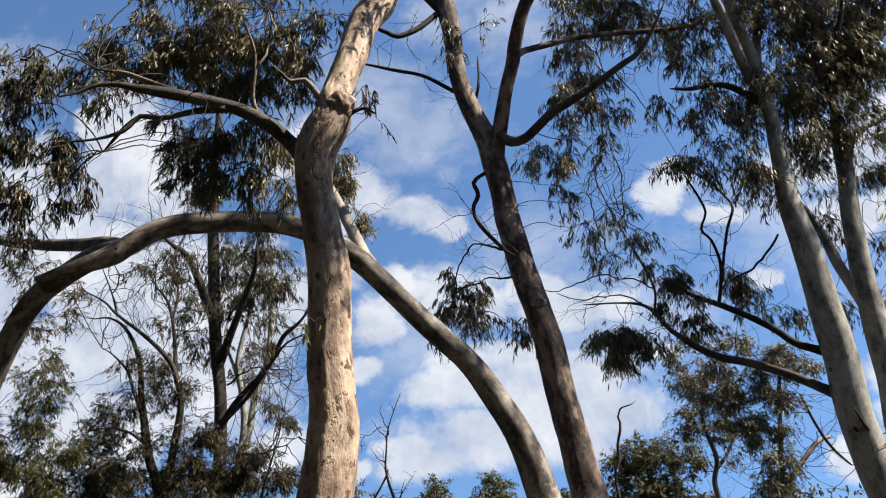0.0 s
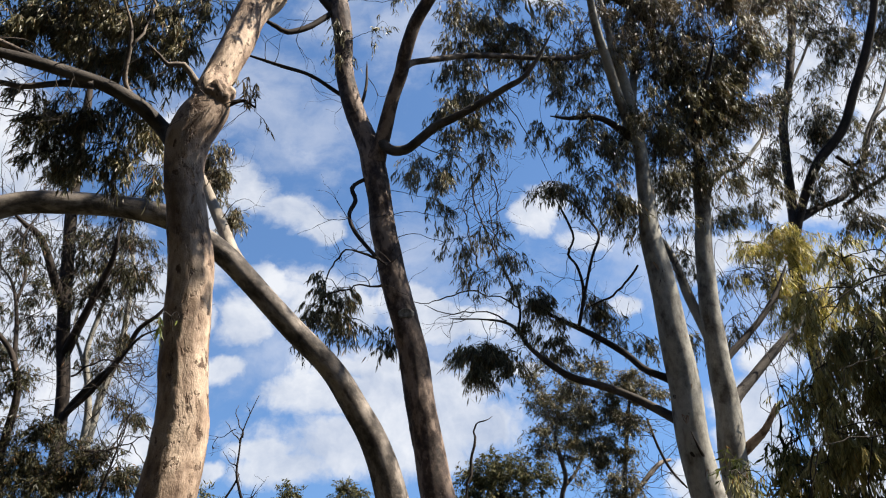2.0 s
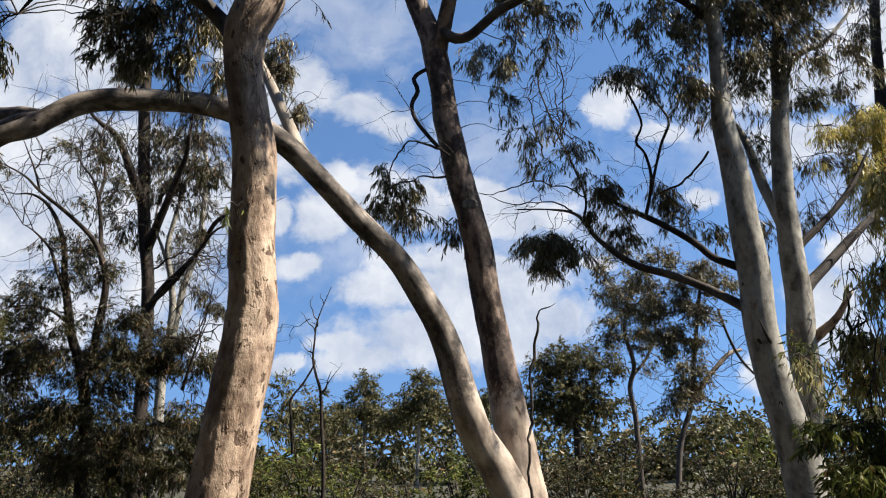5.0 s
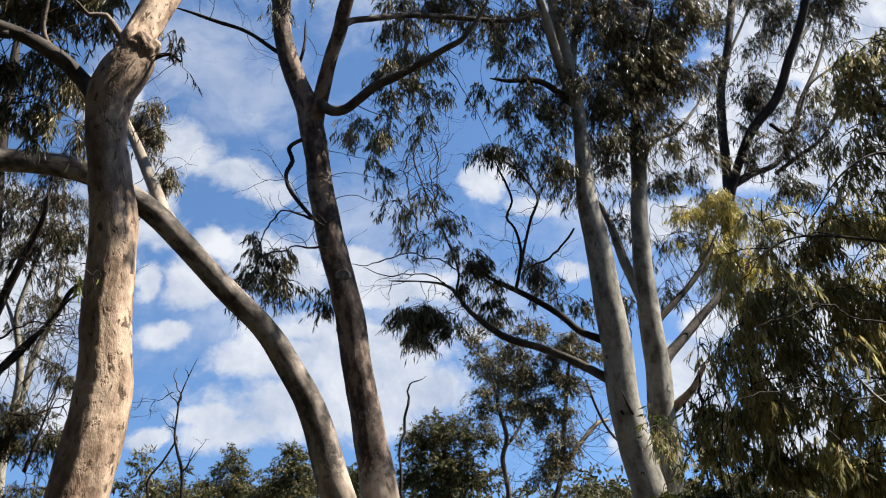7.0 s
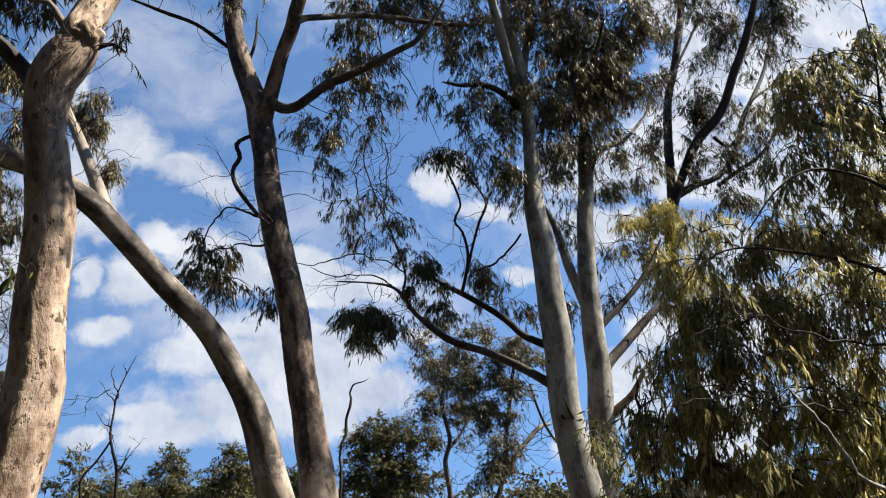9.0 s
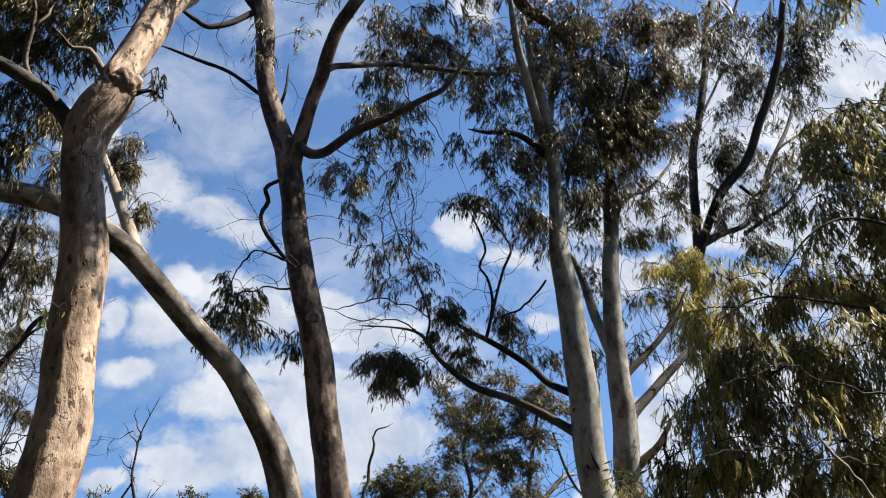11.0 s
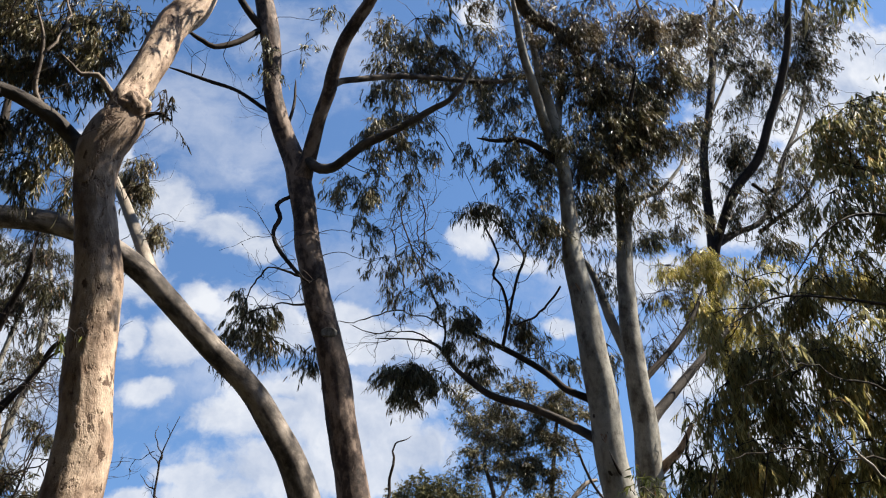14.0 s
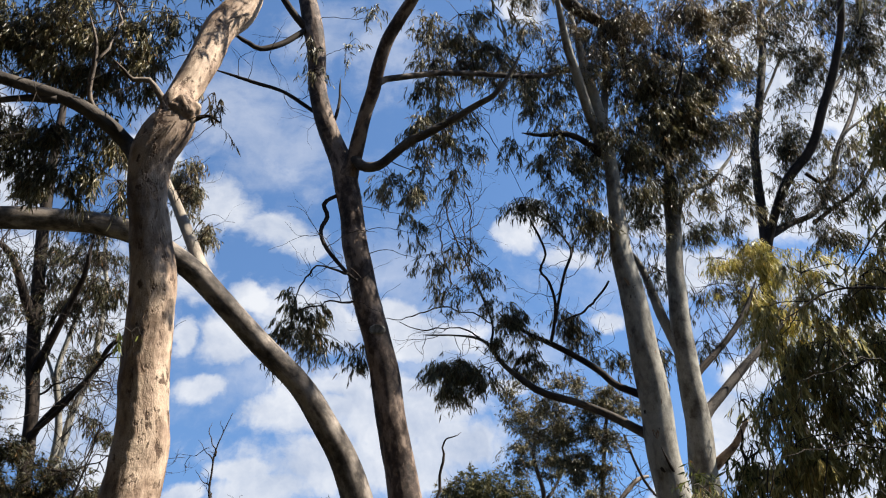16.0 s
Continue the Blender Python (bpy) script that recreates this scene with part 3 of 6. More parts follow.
limb(one, "limb", limbbark, [(-2.02, 6.32, 5.24, 0.120), (-2.22, 6.44, 5.49, 0.075), (-2.40, 6.33, 5.65, 0.070), (-2.64, 6.20, 5.77, 0.064), (-2.87, 6.09, 5.82, 0.058), (-3.10, 5.97, 5.84, 0.055), (-3.30, 5.87, 5.85, 0.052), (-3.51, 5.75, 5.85, 0.036), (-3.64, 5.69, 5.86, 0.026), (-3.79, 5.62, 5.82, 0.018), (-3.93, 5.56, 5.72, 0.012), (-4.04, 5.50, 5.66, 0.006)])
limb(one, "limb", limbbark, [(-2.78, 6.13, 5.78, 0.050), (-3.06, 6.09, 5.75, 0.029), (-3.37, 6.04, 5.68, 0.026), (-3.55, 6.01, 5.71, 0.024), (-3.69, 5.98, 5.55, 0.021), (-3.92, 5.94, 5.47, 0.013), (-4.16, 5.89, 5.44, 0.010), (-4.28, 5.87, 5.43, 0.003)])
limb(one, "twig", darkbark, [(-3.55, 6.01, 5.71, 0.021), (-3.74, 6.12, 5.70, 0.019), (-3.94, 6.25, 5.63, 0.016), (-4.09, 6.35, 5.58, 0.005)])
limb(one, "twig", greybark, [(-3.10, 5.97, 5.85, 0.031), (-3.48, 6.02, 6.07, 0.029), (-3.77, 6.06, 6.24, 0.025), (-3.93, 6.08, 6.30, 0.016), (-4.10, 6.10, 6.36, 0.005)])
limb(one, "twig", greybark, [(-2.28, 6.40, 5.54, 0.038), (-2.42, 6.33, 5.71, 0.030), (-2.53, 6.28, 5.80, 0.024), (-2.56, 6.22, 5.94, 0.022), (-2.52, 6.14, 6.17, 0.022), (-2.51, 6.08, 6.35, 0.016), (-2.55, 6.02, 6.51, 0.011), (-2.58, 5.97, 6.62, 0.003)])
limb(one, "twig", greybark, [(-2.52, 6.14, 6.17, 0.016), (-2.40, 6.17, 6.33, 0.014), (-2.38, 6.20, 6.62, 0.011), (-2.43, 6.23, 6.93, 0.008), (-2.45, 6.25, 7.04, 0.003)])
limb(one, "twig", greybark, [(-1.84, 6.33, 5.78, 0.059), (-1.95, 6.26, 5.92, 0.035), (-2.04, 6.20, 6.04, 0.024), (-2.17, 6.16, 6.01, 0.021), (-2.24, 6.12, 6.08, 0.013), (-2.34, 6.07, 6.17, 0.004)])
limb(one, "branch_stub", darkbark, [(-1.76, 6.33, 5.73, 0.064), (-1.67, 6.30, 5.69, 0.050), (-1.61, 6.28, 5.68, 0.029), (-1.54, 6.26, 5.69, 0.018), (-1.46, 6.23, 5.67, 0.013), (-1.37, 6.19, 5.58, 0.008)])
crown(one, leaf_olive, [(-4.85, 7.00, 7.18, 0.38, 0.32, 1.51), (-4.47, 7.20, 7.66, 0.46, 0.40, 1.89), (-3.81, 7.30, 7.40, 0.53, 0.46, 1.89), (-3.16, 7.20, 7.48, 0.52, 0.52, 1.89), (-2.55, 7.00, 7.09, 0.43, 0.50, 1.89), (-2.17, 7.00, 7.34, 0.31, 0.31, 1.32), (-4.07, 7.30, 8.09, 0.61, 0.27, 1.70), (-2.93, 7.20, 6.76, 0.44, 0.28, 1.89), (-3.39, 7.20, 6.93, 0.38, 0.29, 1.89), (-2.29, 7.00, 6.62, 0.24, 0.27, 1.51), (-4.50, 6.90, 6.66, 0.37, 0.22, 1.32), (-3.10, 7.30, 8.28, 0.81, 0.34, 1.89), (-2.05, 7.00, 8.11, 0.52, 0.32, 1.13)], 0.12, fine=True)
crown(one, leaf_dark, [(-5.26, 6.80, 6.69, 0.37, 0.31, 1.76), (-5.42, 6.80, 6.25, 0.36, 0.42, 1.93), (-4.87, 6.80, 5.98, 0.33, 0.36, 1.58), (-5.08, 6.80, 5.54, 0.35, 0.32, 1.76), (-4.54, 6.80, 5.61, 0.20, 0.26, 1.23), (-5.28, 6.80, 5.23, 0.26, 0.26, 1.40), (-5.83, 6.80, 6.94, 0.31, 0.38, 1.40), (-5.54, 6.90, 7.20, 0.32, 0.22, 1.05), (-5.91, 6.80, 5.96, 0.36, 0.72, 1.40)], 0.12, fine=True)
crown(one, leaf_grey, [(-3.85, 7.60, 6.23, 0.29, 0.36, 1.86), (-3.38, 7.60, 6.32, 0.39, 0.29, 1.86), (-3.16, 7.60, 5.86, 0.38, 0.32, 1.86), (-3.68, 7.60, 5.81, 0.29, 0.25, 1.69), (-2.81, 7.50, 6.24, 0.22, 0.28, 1.69), (-4.09, 7.60, 6.67, 0.20, 0.20, 1.18), (-2.00, 6.40, 6.93, 0.17, 0.17, 0.68), (-3.03, 7.60, 6.54, 0.32, 0.19, 1.35)], 0.12, fine=True)
crown(one, leaf_brown, [(-5.23, 6.80, 4.92, 0.23, 0.26, 1.04), (-1.47, 6.30, 5.92, 0.13, 0.19, 0.65), (-1.38, 6.25, 5.63, 0.09, 0.13, 0.39), (-5.24, 6.80, 5.36, 0.23, 0.17, 0.65)], 0.12, fine=True)
crown(one, leaf_green, [(-1.90, 6.15, 3.59, 0.06, 0.11, 0.90)], 0.12, fine=True)
crown(one, leaf_olive, [(-3.58, 7.10, 7.37, 0.42, 0.30, 1.60), (-3.11, 7.10, 7.31, 0.36, 0.27, 1.60), (-3.83, 7.10, 7.14, 0.35, 0.30, 1.50), (-2.76, 7.10, 6.88, 0.27, 0.24, 1.40), (-3.27, 7.10, 6.87, 0.29, 0.21, 1.30), (-4.26, 7.10, 7.35, 0.42, 0.36, 1.50)], 0.12, fine=True)
crown(one, leaf_grey, [(-3.09, 7.50, 5.89, 0.29, 0.26, 1.40), (-3.66, 7.50, 6.22, 0.36, 0.30, 1.40), (-2.81, 7.50, 6.30, 0.24, 0.24, 1.20), (-2.66, 7.50, 5.63, 0.20, 0.23, 1.00)], 0.12, fine=True)

two = thing("gum_tree", (0.86, 10.50, 0.00), "forked gum tree with brown mottled bark and long leaning limb", "tree")
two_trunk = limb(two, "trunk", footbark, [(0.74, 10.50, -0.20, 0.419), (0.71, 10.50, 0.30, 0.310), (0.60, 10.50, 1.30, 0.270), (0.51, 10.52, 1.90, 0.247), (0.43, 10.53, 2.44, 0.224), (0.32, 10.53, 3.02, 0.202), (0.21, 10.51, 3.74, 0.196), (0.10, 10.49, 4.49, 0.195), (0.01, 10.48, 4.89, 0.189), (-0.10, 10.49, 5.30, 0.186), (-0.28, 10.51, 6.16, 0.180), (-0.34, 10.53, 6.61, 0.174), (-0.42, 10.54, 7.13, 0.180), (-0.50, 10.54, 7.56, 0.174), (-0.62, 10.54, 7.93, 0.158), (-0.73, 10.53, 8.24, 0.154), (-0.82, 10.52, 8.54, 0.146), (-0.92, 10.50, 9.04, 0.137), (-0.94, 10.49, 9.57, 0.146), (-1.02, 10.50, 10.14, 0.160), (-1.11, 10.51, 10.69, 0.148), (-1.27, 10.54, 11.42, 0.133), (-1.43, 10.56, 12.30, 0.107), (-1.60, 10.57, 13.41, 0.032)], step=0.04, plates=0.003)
limb(two, "limb", brownbark, [(-0.45, 10.54, 7.40, 0.193), (-0.35, 10.42, 7.63, 0.126), (-0.25, 10.24, 7.96, 0.109), (-0.15, 10.07, 8.25, 0.100), (-0.04, 9.90, 8.53, 0.100), (0.02, 9.75, 8.77, 0.100), (0.16, 9.51, 9.11, 0.095), (0.36, 9.29, 9.38, 0.091), (0.55, 9.09, 9.60, 0.086), (0.75, 8.80, 9.92, 0.073), (0.81, 8.44, 10.31, 0.056), (0.89, 8.02, 10.91, 0.017)])
limb(two, "limb", greybark, [(-0.02, 9.87, 8.60, 0.066), (0.13, 9.91, 8.73, 0.049), (0.43, 10.00, 8.85, 0.046), (0.95, 10.13, 9.02, 0.047), (1.48, 10.27, 9.13, 0.044), (2.10, 10.42, 9.20, 0.041), (2.65, 10.55, 9.30, 0.037), (3.13, 10.67, 9.50, 0.034), (3.62, 10.78, 9.67, 0.031), (4.29, 10.93, 9.78, 0.025), (4.62, 11.01, 9.92, 0.007)])
limb(two, "limb", limbbark, [(-0.38, 10.39, 7.71, 0.076), (-0.27, 10.33, 7.55, 0.077), (-0.15, 10.28, 7.45, 0.076), (0.04, 10.21, 7.44, 0.069), (0.24, 10.11, 7.55, 0.069), (0.49, 9.99, 7.71, 0.068), (0.73, 9.89, 7.78, 0.060), (1.14, 9.70, 7.93, 0.054), (1.46, 9.55, 8.07, 0.046), (1.67, 9.44, 8.15, 0.039), (1.86, 9.30, 8.35, 0.029), (2.08, 9.12, 8.70, 0.008)])
limb(two, "twig", darkbark, [(-0.65, 10.53, 8.35, 0.031), (-1.01, 10.61, 8.65, 0.032), (-1.46, 10.71, 9.04, 0.029), (-1.93, 10.80, 9.27, 0.030), (-2.44, 10.89, 9.52, 0.019), (-2.62, 10.93, 9.60, 0.006)])
limb(two, "twig", darkbark, [(-0.74, 10.53, 8.16, 0.035), (-0.64, 10.63, 8.49, 0.026), (-0.58, 10.73, 8.89, 0.022), (-0.58, 10.81, 9.21, 0.018), (-0.58, 10.86, 9.41, 0.005)])
limb(two, "twig", darkbark, [(-0.50, 10.54, 7.14, 0.030), (-0.66, 10.49, 7.04, 0.030), (-0.76, 10.44, 6.91, 0.033), (-0.70, 10.39, 6.69, 0.033), (-0.78, 10.32, 6.44, 0.029), (-0.69, 10.23, 6.13, 0.029), (-0.40, 10.08, 5.70, 0.025), (-0.25, 10.01, 5.55, 0.007)])
limb(two, "twig", darkbark, [(-0.36, 10.07, 5.67, 0.019), (-0.61, 10.00, 5.75, 0.014), (-0.85, 9.93, 5.68, 0.012), (-0.97, 9.87, 5.47, 0.010), (-1.05, 9.81, 5.23, 0.007), (-1.09, 9.78, 5.12, 0.002)])
limb(two, "twig", darkbark, [(-0.24, 10.49, 5.47, 0.017), (-0.48, 10.39, 5.39, 0.013), (-0.75, 10.28, 5.32, 0.010), (-1.02, 10.15, 5.17, 0.008), (-1.11, 10.11, 5.11, 0.002)])
limb(two, "twig", darkbark, [(-1.04, 10.50, 10.16, 0.051), (-1.26, 10.39, 9.89, 0.047), (-1.49, 10.27, 9.62, 0.046), (-1.77, 10.15, 9.44, 0.041), (-1.93, 10.07, 9.48, 0.038), (-2.06, 10.00, 9.52, 0.031), (-2.35, 9.85, 9.70, 0.009)])
limb(two, "twig", darkbark, [(-1.10, 10.48, 10.08, 0.065), (-1.33, 10.40, 10.35, 0.058), (-1.56, 10.31, 10.72, 0.051), (-1.75, 10.20, 11.19, 0.037), (-1.90, 10.11, 11.65, 0.011)])
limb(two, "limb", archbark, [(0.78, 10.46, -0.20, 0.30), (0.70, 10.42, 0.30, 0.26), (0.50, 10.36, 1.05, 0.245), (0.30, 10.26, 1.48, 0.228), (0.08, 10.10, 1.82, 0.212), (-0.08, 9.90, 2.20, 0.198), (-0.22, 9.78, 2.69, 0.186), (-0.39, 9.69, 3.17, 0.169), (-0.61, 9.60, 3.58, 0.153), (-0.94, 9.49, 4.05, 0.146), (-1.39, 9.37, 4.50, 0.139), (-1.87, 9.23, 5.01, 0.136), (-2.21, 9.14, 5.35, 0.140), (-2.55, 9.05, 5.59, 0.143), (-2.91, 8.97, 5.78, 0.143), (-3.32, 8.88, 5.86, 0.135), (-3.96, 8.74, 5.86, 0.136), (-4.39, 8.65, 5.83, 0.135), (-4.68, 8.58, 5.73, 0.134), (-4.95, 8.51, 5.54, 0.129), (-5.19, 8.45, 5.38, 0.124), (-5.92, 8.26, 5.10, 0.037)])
limb(two, "limb", greybark, [(-5.02, 8.50, 5.56, 0.069), (-5.33, 8.61, 5.51, 0.134), (-5.79, 8.79, 5.41, 0.136), (-6.24, 8.96, 5.25, 0.145), (-6.58, 9.11, 5.02, 0.146), (-6.84, 9.27, 4.72, 0.147), (-7.06, 9.42, 4.43, 0.148), (-7.34, 9.61, 4.01, 0.149), (-7.74, 9.88, 3.42, 0.149), (-8.20, 10.19, 2.94, 0.045)])
limb(two, "limb", greybark, [(-4.96, 8.52, 5.59, 0.045), (-5.36, 8.76, 5.72, 0.093), (-5.83, 9.02, 5.85, 0.089), (-6.46, 9.36, 6.04, 0.085), (-7.12, 9.70, 6.26, 0.073), (-7.85, 10.07, 6.54, 0.059), (-8.40, 10.34, 6.92, 0.018)])
limb(two, "limb", bleached, [(-2.02, 9.20, 5.20, 0.110), (-2.15, 9.30, 5.46, 0.086), (-2.27, 9.40, 5.72, 0.080), (-2.48, 9.57, 6.18, 0.074), (-2.71, 9.74, 6.66, 0.064), (-2.90, 9.88, 7.06, 0.055), (-3.04, 10.03, 7.51, 0.040), (-3.17, 10.16, 8.02, 0.012)])
limb(two, "limb", limbbark, [(2.78, 10.10, 11.64, 0.181), (3.06, 10.36, 11.16, 0.125), (3.29, 10.55, 10.79, 0.116), (3.66, 10.69, 10.64, 0.098), (3.98, 10.81, 10.51, 0.088), (4.21, 10.94, 10.24, 0.069), (4.29, 11.07, 9.95, 0.039), (4.40, 11.23, 9.67, 0.012)])
limb(two, "twig", brownbark, [(4.13, 10.89, 10.31, 0.044), (4.32, 10.81, 9.96, 0.034), (4.42, 10.73, 9.56, 0.029), (4.37, 10.66, 9.17, 0.019), (4.34, 10.62, 8.96, 0.006)])
crown(two, leaf_olive, [(1.19, 11.10, 8.80, 0.45, 0.41, 1.79), (1.80, 11.10, 9.71, 0.60, 0.37, 1.62), (0.96, 11.10, 9.65, 0.33, 0.37, 1.30), (2.41, 11.10, 9.85, 0.56, 0.32, 1.30), (1.67, 11.10, 8.37, 0.16, 0.20, 1.30), (2.25, 11.10, 8.35, 0.16, 0.31, 1.46), (0.26, 11.20, 7.62, 0.40, 0.36, 0.74), (0.39, 11.20, 7.06, 0.31, 0.22, 0.98), (1.26, 11.10, 8.26, 0.27, 0.18, 0.81), (1.04, 11.10, 10.39, 0.57, 0.29, 1.46), (2.92, 11.10, 9.33, 0.55, 0.27, 1.46)], 0.135, fine=True)
crown(two, leaf_grey, [(-1.01, 10.50, 5.24, 0.36, 0.28, 1.77), (-0.79, 10.50, 4.89, 0.35, 0.23, 1.96), (-1.23, 10.50, 5.51, 0.22, 0.18, 1.38), (-1.43, 10.50, 4.62, 0.17, 0.16, 0.79), (-0.24, 10.80, 4.69, 0.20, 0.22, 1.77), (-1.18, 10.50, 4.93, 0.27, 0.20, 1.38), (1.80, 10.70, 9.96, 0.55, 0.36, 1.56)], 0.135, fine=True)
crown(two, leaf_grey, [(-1.06, 10.30, 9.61, 0.19, 0.35, 0.65), (-0.95, 10.20, 9.01, 0.21, 0.26, 0.39), (-0.02, 10.40, 10.36, 0.23, 0.17, 0.91), (-0.45, 10.30, 9.53, 0.22, 0.27, 0.33), (0.80, 10.40, 10.12, 0.37, 0.46, 0.91), (1.36, 10.40, 10.26, 0.56, 0.46, 1.04)], 0.135, fine=True)
crown(two, leaf_grey, [(0.75, 10.30, 8.21, 0.34, 0.39, 1.38), (0.92, 10.50, 9.35, 0.32, 0.54, 1.12), (1.13, 10.40, 7.35, 0.21, 0.34, 0.88)], 0.135, fine=True)
crown(two, leaf_grey, [(0.66, 10.60, 7.51, 0.19, 0.34, 0.50), (0.60, 10.80, 6.52, 0.18, 0.29, 0.45), (0.78, 11.00, 6.28, 0.21, 0.25, 0.50), (1.38, 10.80, 8.16, 0.19, 0.27, 0.40), (2.36, 11.20, 7.36, 0.27, 0.22, 0.60), (1.30, 11.30, 6.69, 0.26, 0.26, 0.30)], 0.135, fine=True)

stick = thing("dead_sapling", (0.58, 8.90, 0.00), "thin bent dead stick standing beside a forked gum", "stick")
limb(stick, "stem", darkbark, [(0.58, 8.90, -0.20, 0.018), (0.58, 8.90, 0.30, 0.018), (0.61, 8.90, 1.48, 0.018), (0.63, 8.92, 2.01, 0.016), (0.64, 8.93, 2.49, 0.014), (0.68, 8.93, 2.81, 0.014), (0.76, 8.93, 3.11, 0.012), (0.81, 8.93, 3.22, 0.010), (0.86, 8.93, 3.26, 0.008), (0.95, 8.93, 3.34, 0.002)])
crown(two, leaf_grey, [(0.69, 10.00, 7.98, 0.20, 0.23, 1.70), (0.97, 10.00, 7.81, 0.23, 0.21, 1.60), (0.17, 10.00, 7.00, 0.19, 0.24, 1.20), (0.48, 10.00, 6.79, 0.22, 0.28, 1.40), (0.68, 10.00, 7.29, 0.13, 0.21, 1.00)], 0.11, fine=True)

three = thing("gum_tree", (4.10, 10.50, 0.00), "twin-stemmed gum tree with smooth pale grey bark and dense crown", "tree")
three_trunk = limb(three, "trunk", palebark, [(4.24, 10.50, -0.20, 0.397), (4.22, 10.50, 0.30, 0.294), (4.12, 10.50, 1.41, 0.262), (3.99, 10.52, 2.03, 0.231), (3.84, 10.52, 2.75, 0.214), (3.78, 10.50, 3.49, 0.211), (3.75, 10.47, 4.26, 0.207), (3.70, 10.45, 4.73, 0.194), (3.67, 10.45, 5.23, 0.184), (3.60, 10.46, 5.83, 0.168), (3.57, 10.47, 6.27, 0.146), (3.59, 10.49, 6.81, 0.123), (3.60, 10.49, 7.46, 0.104), (3.57, 10.48, 8.02, 0.101), (3.51, 10.46, 8.49, 0.102), (3.44, 10.44, 8.88, 0.095), (3.38, 10.43, 9.27, 0.087), (3.24, 10.39, 10.39, 0.026)])
limb(three, "trunk_fork", palebark, [(3.56, 10.50, 7.55, 0.040), (3.50, 10.49, 7.90, 0.072), (3.43, 10.47, 8.22, 0.080), (3.30, 10.34, 8.53, 0.080), (3.14, 10.13, 9.00, 0.075), (2.99, 9.96, 9.38, 0.066), (2.87, 9.74, 9.83, 0.052), (2.74, 9.49, 10.47, 0.016)])
limb(three, "trunk_fork", palebark, [(3.54, 10.48, 8.12, 0.062), (3.71, 10.67, 8.99, 0.060), (3.87, 10.85, 9.79, 0.057), (3.93, 11.02, 10.62, 0.054), (3.98, 11.14, 11.36, 0.016)])
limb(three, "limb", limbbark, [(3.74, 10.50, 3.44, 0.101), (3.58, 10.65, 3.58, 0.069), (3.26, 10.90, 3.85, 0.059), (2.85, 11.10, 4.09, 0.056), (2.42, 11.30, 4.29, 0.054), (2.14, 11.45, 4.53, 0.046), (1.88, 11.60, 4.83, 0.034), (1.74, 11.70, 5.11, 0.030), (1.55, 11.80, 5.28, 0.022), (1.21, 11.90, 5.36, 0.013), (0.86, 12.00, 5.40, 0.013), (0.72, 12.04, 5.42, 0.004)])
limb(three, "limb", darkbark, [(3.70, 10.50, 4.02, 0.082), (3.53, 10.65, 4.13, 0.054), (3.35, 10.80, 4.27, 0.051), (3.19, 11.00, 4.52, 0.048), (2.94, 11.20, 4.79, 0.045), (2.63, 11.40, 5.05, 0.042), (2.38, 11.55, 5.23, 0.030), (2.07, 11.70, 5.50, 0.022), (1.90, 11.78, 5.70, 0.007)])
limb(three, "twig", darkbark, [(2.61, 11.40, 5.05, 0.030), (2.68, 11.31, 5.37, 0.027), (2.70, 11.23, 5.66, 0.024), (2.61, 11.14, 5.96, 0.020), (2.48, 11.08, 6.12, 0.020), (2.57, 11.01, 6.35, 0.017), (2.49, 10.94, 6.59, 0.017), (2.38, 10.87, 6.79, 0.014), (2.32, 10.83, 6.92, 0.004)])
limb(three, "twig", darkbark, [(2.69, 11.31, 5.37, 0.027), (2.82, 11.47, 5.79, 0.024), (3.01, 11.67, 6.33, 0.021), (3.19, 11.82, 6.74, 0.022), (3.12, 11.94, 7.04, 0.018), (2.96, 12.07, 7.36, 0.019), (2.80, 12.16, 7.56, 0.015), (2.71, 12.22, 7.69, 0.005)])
limb(three, "twig", darkbark, [(3.33, 10.46, 5.70, 0.016), (3.17, 10.61, 5.45, 0.019), (2.96, 10.73, 5.30, 0.019), (2.77, 10.82, 5.25, 0.013), (2.65, 10.88, 5.21, 0.004)])
limb(three, "twig", darkbark, [(1.74, 11.70, 5.11, 0.021), (1.81, 11.83, 5.52, 0.019), (1.66, 12.03, 6.16, 0.018), (1.48, 12.20, 6.73, 0.015), (1.32, 12.38, 7.33, 0.013), (1.23, 12.54, 7.89, 0.014), (1.42, 12.72, 8.53, 0.011), (1.55, 12.90, 9.20, 0.008), (1.58, 12.93, 9.33, 0.003)])
limb(three, "twig", darkbark, [(1.48, 12.20, 6.73, 0.013), (1.58, 12.00, 7.20, 0.010), (1.53, 11.82, 7.62, 0.010), (1.47, 11.71, 7.87, 0.007), (1.44, 11.66, 7.98, 0.002)])
limb(three, "twig", darkbark, [(1.81, 11.83, 5.52, 0.014), (1.46, 11.97, 5.76, 0.012), (0.98, 12.15, 5.90, 0.012), (0.57, 12.30, 5.82, 0.010), (0.16, 12.44, 5.80, 0.007), (0.04, 12.48, 5.79, 0.002)])
limb(three, "twig", darkbark, [(1.59, 11.78, 5.29, 0.012), (1.17, 11.91, 5.51, 0.012), (0.77, 12.02, 5.46, 0.010), (0.42, 12.13, 5.64, 0.007), (0.32, 12.16, 5.70, 0.002)])
limb(three, "twig", darkbark, [(3.99, 10.52, 2.66, 0.024), (3.96, 10.45, 2.79, 0.029), (3.88, 10.37, 2.93, 0.026), (3.77, 10.27, 3.08, 0.020), (3.65, 10.17, 3.30, 0.006)])
